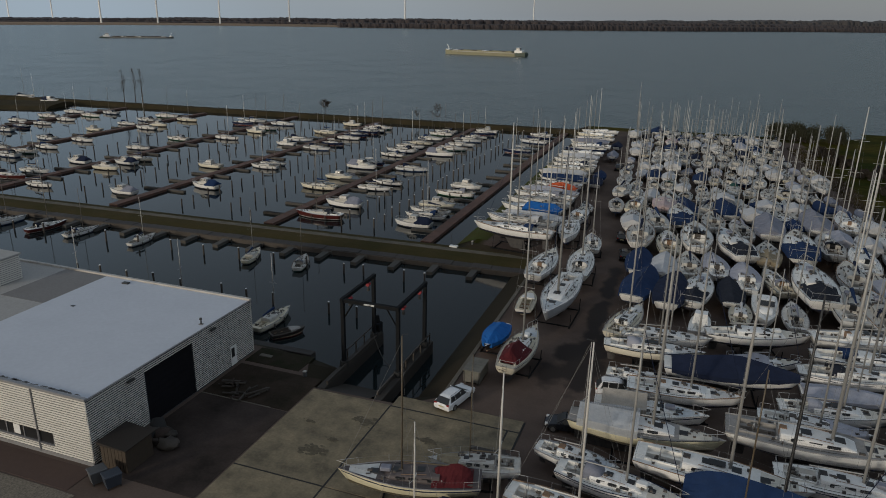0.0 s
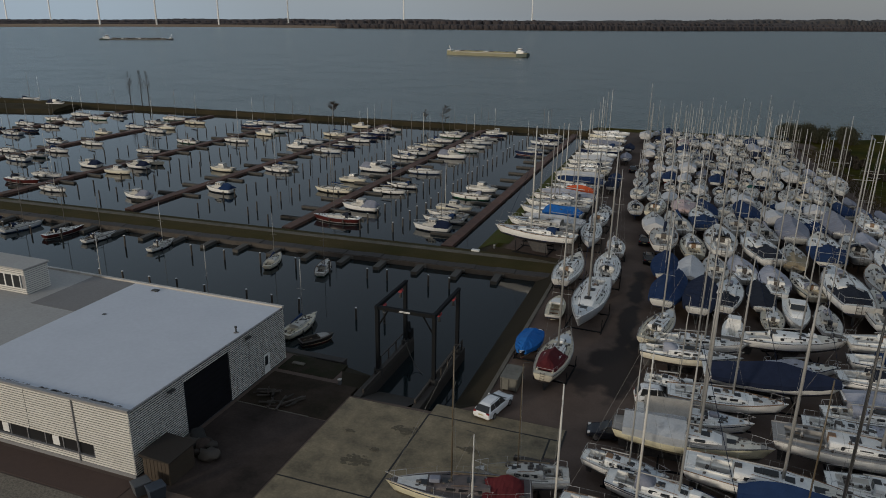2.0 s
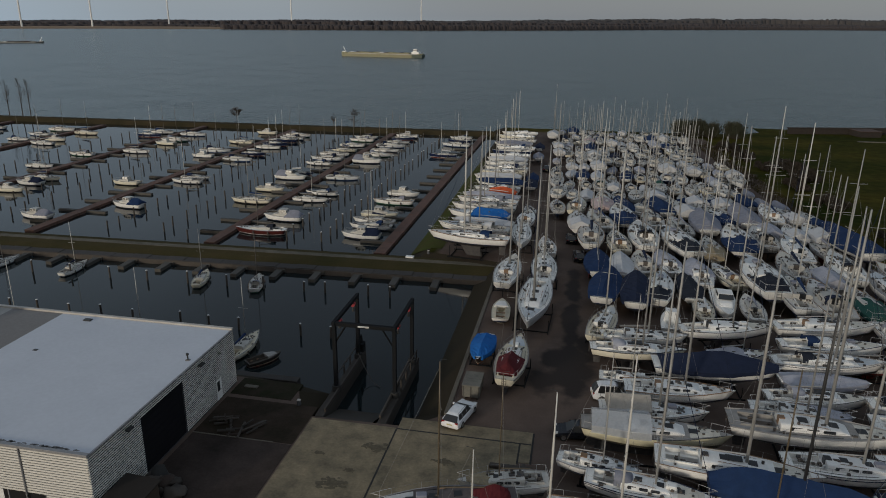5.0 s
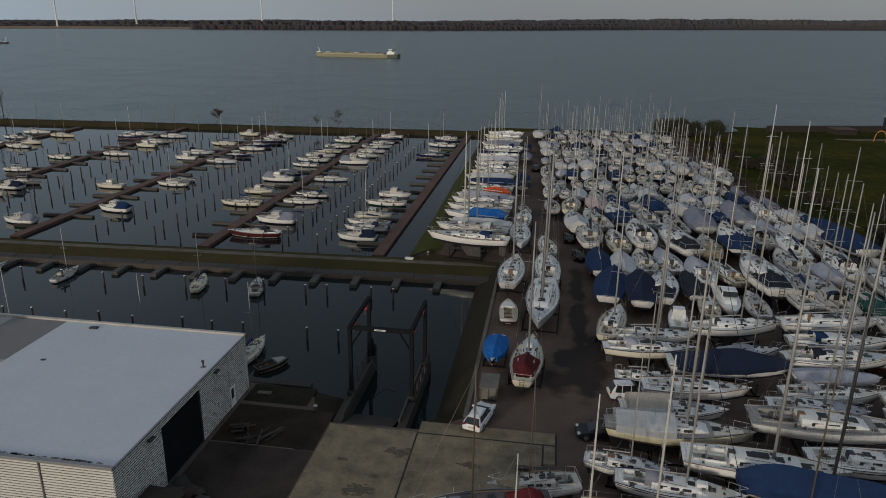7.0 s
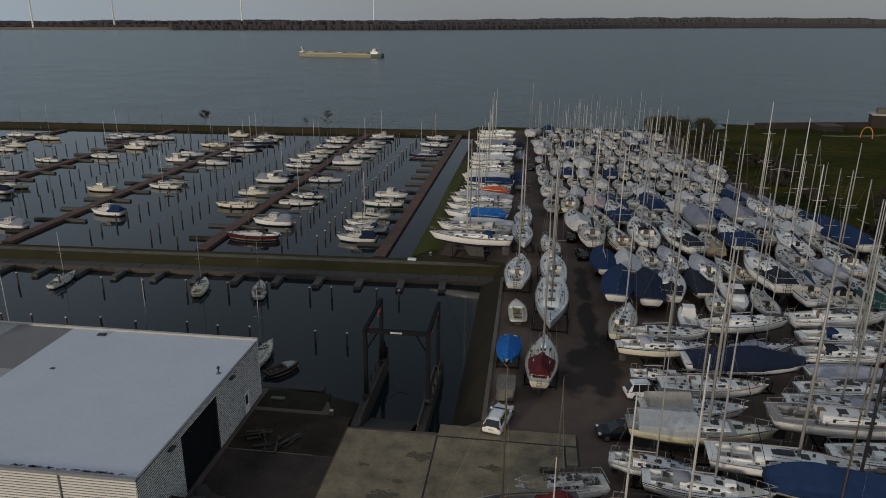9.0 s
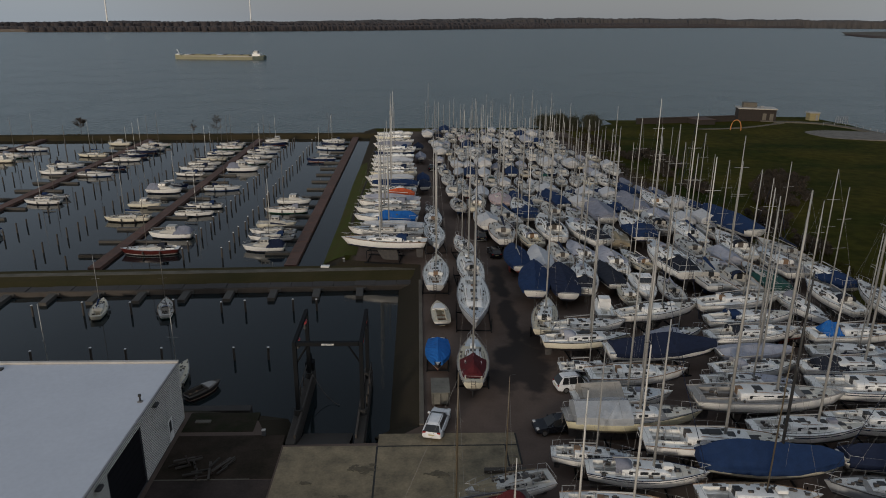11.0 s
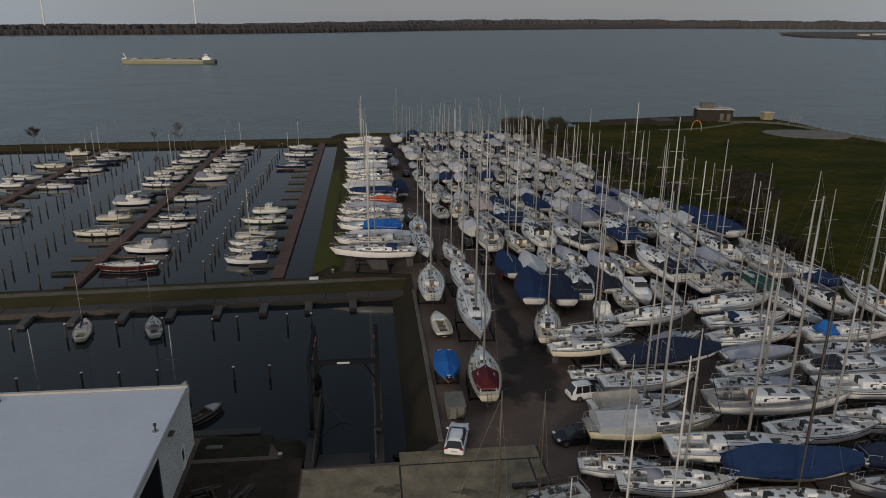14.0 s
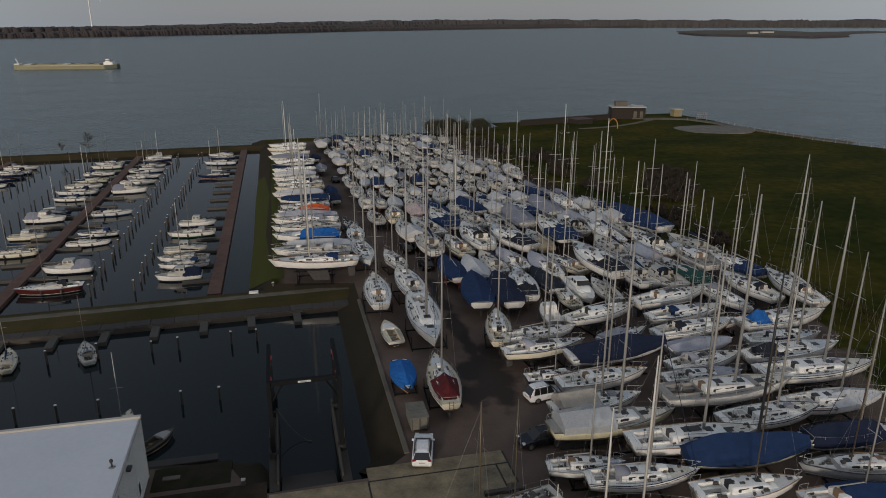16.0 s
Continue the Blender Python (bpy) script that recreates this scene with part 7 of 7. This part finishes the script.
ring = [(137.0 + 13.5 * math.cos(a) * (1 + 0.10 * math.sin(3 * a)) + 4.5 * math.sin(a), 225 + 9.5 * math.sin(a) * (1 + 0.1 * math.cos(2 * a)) - 4.0 * math.cos(a)) for a in np.linspace(0, 2 * math.pi, 28, endpoint=False)]
loft(bm, [[(x, y, -0.1) for x, y in ring], [(x, y, 0.43) for x, y in ring]], True)
structure("gravel_place", bm, M_RUBBLE, "pale grey gravel place on the grass", "gravel")
cage = thing("steel_cage", "small grey mesh enclosure standing on the shore", "cage")
for k in range(6):
    part("post", bbox(148.3 + k * 0.9, 255.0, -0.3, 148.42 + k * 0.9, 255.1, 2.4), M_TRIM, cage)
for z in (0.8, 1.6, 2.4):
    part("rail", bbox(148.3, 255.0, z - 0.06, 153.0, 255.1, z + 0.06), M_TRIM, cage)

shore_fence = thing("shore_fence", "thin grey post and rail fence along the shore", "fence")
FENCE = [(141, 250), (149, 243), (149.5, 232), (149.8, 221), (154, 202), (160, 189), (166, 176), (174, 160)]
for (xa, ya), (xb, yb) in zip(FENCE, FENCE[1:]):
    n = max(2, int(math.dist((xa, ya), (xb, yb)) / 3))
    for k in range(n):
        x, y = xa + (xb - xa) * k / n, ya + (yb - ya) * k / n
        part("post", bbox(x - 0.06, y - 0.06, -0.3, x + 0.06, y + 0.06, 1.2), M_TRIM, shore_fence)
    part("rail", bar([(xa, ya, 1.1), (xb, yb, 1.1)], 0.04, 4), M_TRIM, shore_fence)

# ---- the lake: barges, island, far shore, turbines ----
def barge(words, length, paint, low=1.0):
    root = thing("cargo_barge", words, "barge", "barges on the lake")
    bm = bmesh.new()
    rows = []
    for t, k, lift in ((0.0, 0.55, 1.0), (0.03, 0.85, 0.6), (0.1, 1.0, 0.0), (0.5, 1.0, 0.0), (0.88, 1.0, 0.1), (0.96, 0.8, 0.7), (1.0, 0.25, 1.3)):
        x, b = (t - 0.5) * length, 5.2 * k
        rows.append([(x, -b * 0.9, -0.6), (x, -b, 3.0 + lift), (x, b, 3.0 + lift), (x, b * 0.9, -0.6)])
    loft(bm, rows, True)
    part("hull", bm, paint, root)
    part("stern_band", bbox(-0.505 * length, -5.3, 0.2, -0.38 * length, 5.3, 3.2, 0.2), M_BARGE_DARK, root)
    hold = part("hatch_coaming", bbox(-0.34 * length, -4.2, 3.0, 0.40 * length, 4.2, 4.0, 0.1), paint, root)
    r = random.Random(3)
    for k in range(12):
        x = (-0.33 + k * 0.06) * length
        part("hatch_cover", bbox(x, -4.3, 4.0, x + 0.055 * length, 4.3, 4.25 + 0.25 * (k % 3 == 0), 0.08), (paint, M_BRICK, M_CABIN if k % 2 else paint)[k % 3], hold)
    for y in (-5.2, 5.2):
        part("rubbing_strake", bbox(-0.38 * length, y - 0.12, 2.7, 0.40 * length, y + 0.12, 3.15, 0.05), M_PARAPET, root)
    for k in range(16):
        x = r.uniform(-0.32, 0.40) * length
        part("deck_cargo", bbox(x, -5.0, 3.0, x + r.uniform(1.0, 3.5), -4.3, 3.5 + r.uniform(0.0, 0.9), 0.05), (M_BRICK, M_WHITE, M_GEAR, M_SHED)[k % 4], hold)
    house = part("wheelhouse", bbox(-0.46 * length, -3.6, 3.0, -0.37 * length, 3.6, 5.4, 0.2), M_WHITE, root)
    part("bridge", bbox(-0.43 * length, -2.6, 5.4, -0.385 * length, 2.6, 7.8, 0.2), M_WHITE, house)
    part("bridge_windows", bbox(-0.432 * length, -2.65, 6.5, -0.383 * length, 2.65, 7.3), M_GLASS, house)
    part("foremast", bar([(0.45 * length, 0, 3.5), (0.48 * length, 0, 8.5)], 0.3, 6), M_WHITE, root)
    part("bow_rail", bbox(0.44 * length, -3.0, 3.8, 0.485 * length, 3.0, 4.6, 0.1), M_WHITE, root)
    return root


barge("long yellow-green cargo barge with white wheelhouse on the lake", 80, M_BARGE).matrix_basis = pose(-182, 657, WATER, 0, 0, 177)
barge("low grey cargo barge far off on the lake", 86, M_BARGE_GREY).matrix_basis = pose(-667, 741, WATER - 1.9, 0, 0, 38)


def tower(x, y, z, h, turn):
    root = thing("wind_turbine", "white wind turbine on the far shore", "wind turbine", "wind turbines on the far shore")
    part("tower", bar([(0, 0, 0), (0, 0, h)], [2.1, 1.4], 10), M_WHITE, root)
    nac = part("nacelle", bbox(-2, -5, h - 2, 2, 5, h + 2, 0.5), M_WHITE, root)
    for k in range(3):
        a = math.radians(turn + 120 * k)
        blade = bmesh.new()
        d = Vector((math.sin(a), 0, math.cos(a)))
        tube(blade, [Vector((0, -6, h)), Vector((0, -6, h)) + d * 12, Vector((0, -6, h)) + d * 46], [1.2, 1.5, 0.3], 6)
        part("blade", blade, M_WHITE, nac)
    root.matrix_basis = pose(x, y, z)


# by bearing and distance from the yard
for x, y, turn, away in ((-601, 2600, 8, 2450), (-1100, 2600, 14, 2150), (-1607, 2600, 3, 2050), (-1944, 2600, 20, 1950), (-2268, 2600, 55, 1900), (-2584, 2600, 40, 1860), (-2869, 2600, 5, 2600), (-3142, 2600, 5, 2700)):
    k = away / math.hypot(x, y)
    tower(x * k + 14, y * k, 0, 118, turn)

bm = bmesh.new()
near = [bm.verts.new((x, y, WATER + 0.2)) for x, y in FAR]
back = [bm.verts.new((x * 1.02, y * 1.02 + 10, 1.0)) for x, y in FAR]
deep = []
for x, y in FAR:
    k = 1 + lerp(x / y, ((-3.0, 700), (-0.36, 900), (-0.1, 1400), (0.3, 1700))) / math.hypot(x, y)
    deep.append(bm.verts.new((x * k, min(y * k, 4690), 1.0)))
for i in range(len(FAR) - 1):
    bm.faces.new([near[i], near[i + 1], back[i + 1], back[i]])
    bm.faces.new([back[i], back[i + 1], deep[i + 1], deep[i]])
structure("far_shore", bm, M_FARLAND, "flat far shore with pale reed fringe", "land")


# how tall the woods stand, by bearing: low scrub in the west, full woods to the north
STAND = ((-3.0, 0.30), (-1.25, 0.42), (-0.95, 0.56), (-0.75, 0.78), (-0.55, 1.0), (-0.36, 1.15), (0.0, 1.3), (0.25, 1.22), (0.45, 1.05), (1.0, 1.05))


def woods(line, away, depth, low, high, count, seed, name, label, mat, stand=STAND, girth=1.0):
    """Uneven crowns standing close, as seen from far off."""
    r = random.Random(seed)
    verts, faces = [], []
    shape = [(0, 0, 1), (0.85, 0.1, 0.72), (-0.1, 0.8, 0.75), (-0.85, -0.1, 0.72), (0.1, -0.85, 0.72), (0.8, -0.8, -1.0), (0.8, 0.8, -1.0), (-0.8, 0.8, -1.0), (-0.8, -0.8, -1.0)]
    tris = [(0, 1, 2), (0, 2, 3), (0, 3, 4), (0, 4, 1), (1, 6, 2), (2, 7, 3), (3, 8, 4), (4, 5, 1), (1, 5, 6), (2, 6, 7), (3, 7, 8), (4, 8, 5)]
    seg = [math.dist(a, b) for a, b in zip(line, line[1:])]
    for _ in range(count):
        k = r.choices(range(len(seg)), seg)[0]
        u = r.random()
        (xa, ya), (xb, yb) = line[k], line[k + 1]
        x, y = xa + (xb - xa) * u, ya + (yb - ya) * u
        back = 1 + (away + r.random() * depth) / math.hypot(x, y)
        x, y = x * back, y * back
        if y > 4650 or abs(x) > 4600:
            continue
        h = r.uniform(low, high) * (0.92 + 0.20 * noise.noise(Vector((x * 0.006, y * 0.006, 0))) + 0.08 * noise.noise(Vector((x * 0.03, y * 0.03, 5)))) * lerp(x / max(y, 1.0), stand)
        w = girth * r.uniform(6.0, 15.0) * (1.0 + 0.0002 * y)
        first = len(verts)
        for cx, cy, cz in shape:
            j = 1 + r.uniform(-0.2, 0.2)
            verts.append((x + cx * w * j, y + cy * w * j, WATER + h * 0.5 + cz * h * 0.5 * (1 + 0.3 * (j - 1))))
        faces += [[first + i for i in t] for t in tris]
    me = bpy.data.meshes.new(name)
    me.from_pydata(verts, [], faces)
    me.materials.append(mat)
    me.polygons.foreach_set("use_smooth", [True] * len(me.polygons))
    return tagged(new(name, me), label, "woods", "", "stuff")


west_shore, north_shore = FAR[0:6], FAR[5:]
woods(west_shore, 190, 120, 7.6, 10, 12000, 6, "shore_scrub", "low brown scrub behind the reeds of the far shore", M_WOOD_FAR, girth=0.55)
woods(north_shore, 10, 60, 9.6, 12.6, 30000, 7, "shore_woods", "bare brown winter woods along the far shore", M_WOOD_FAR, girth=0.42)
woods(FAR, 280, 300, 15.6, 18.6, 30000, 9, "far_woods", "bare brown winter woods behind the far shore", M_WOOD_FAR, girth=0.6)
woods([(x, min(y + 700, 4300)) for x, y in FAR[7:]], 0, 200, 29, 33, 9000, 10, "distant_woods", "distant woods on the horizon in haze-greyed brown", M_WOOD_HAZED, ((-0.3, 0.5), (-0.15, 0.7), (0.0, 1.0), (0.3, 1.5), (1.0, 1.6)))
ISLE = [(1237, 2060), (1119, 1759), (1188, 1618), (1220, 1490), (1420, 1610), (1800, 2000), (2300, 2320), (2400, 2560), (1900, 2300), (2150, 2900), (1750, 2800), (1500, 2560)]
cx, cy = sum(x for x, y in ISLE) / len(ISLE), sum(y for x, y in ISLE) / len(ISLE)
bm = bmesh.new()
upper = [bm.verts.new((cx + (x - cx) * 0.985, cy + (y - cy) * 0.985, WATER + 2.0)) for x, y in ISLE]
lower = [bm.verts.new((x, y, WATER - 0.5)) for x, y in ISLE]
for tri in tessellate_polygon([[Vector((x, y, 0)) for x, y in ISLE]]):
    bm.faces.new([upper[k] for k in tri])
for k in range(len(ISLE)):
    bm.faces.new([upper[k], upper[k - 1], lower[k - 1], lower[k]])
bmesh.ops.recalc_face_normals(bm, faces=bm.faces)
structure("island", bm, M_ISLE, "low flat brown island in the lake", "land")
woods(ISLE[:5], 25, 40, 3, 6, 500, 8, "island_scrub", "low scrub on the island", M_WOOD_FAR, ((0.0, 1.0), (1.0, 1.0)))
for x, y, w in ((1425, 2000, 30), (1560, 2120, 42)):
    shed = thing("island_shed", "long low pale shed on the island", "shed", "sheds on the island")
    part("wall", bbox(x, y, WATER + 1.9, x + w, y + 14, WATER + 6.5, 0.2), M_PARAPET, shed)
    part("roof", bbox(x - 1, y - 1, WATER + 6.5, x + w + 1, y + 15, WATER + 7.3, 0.2), M_ROOF_OLD, shed)
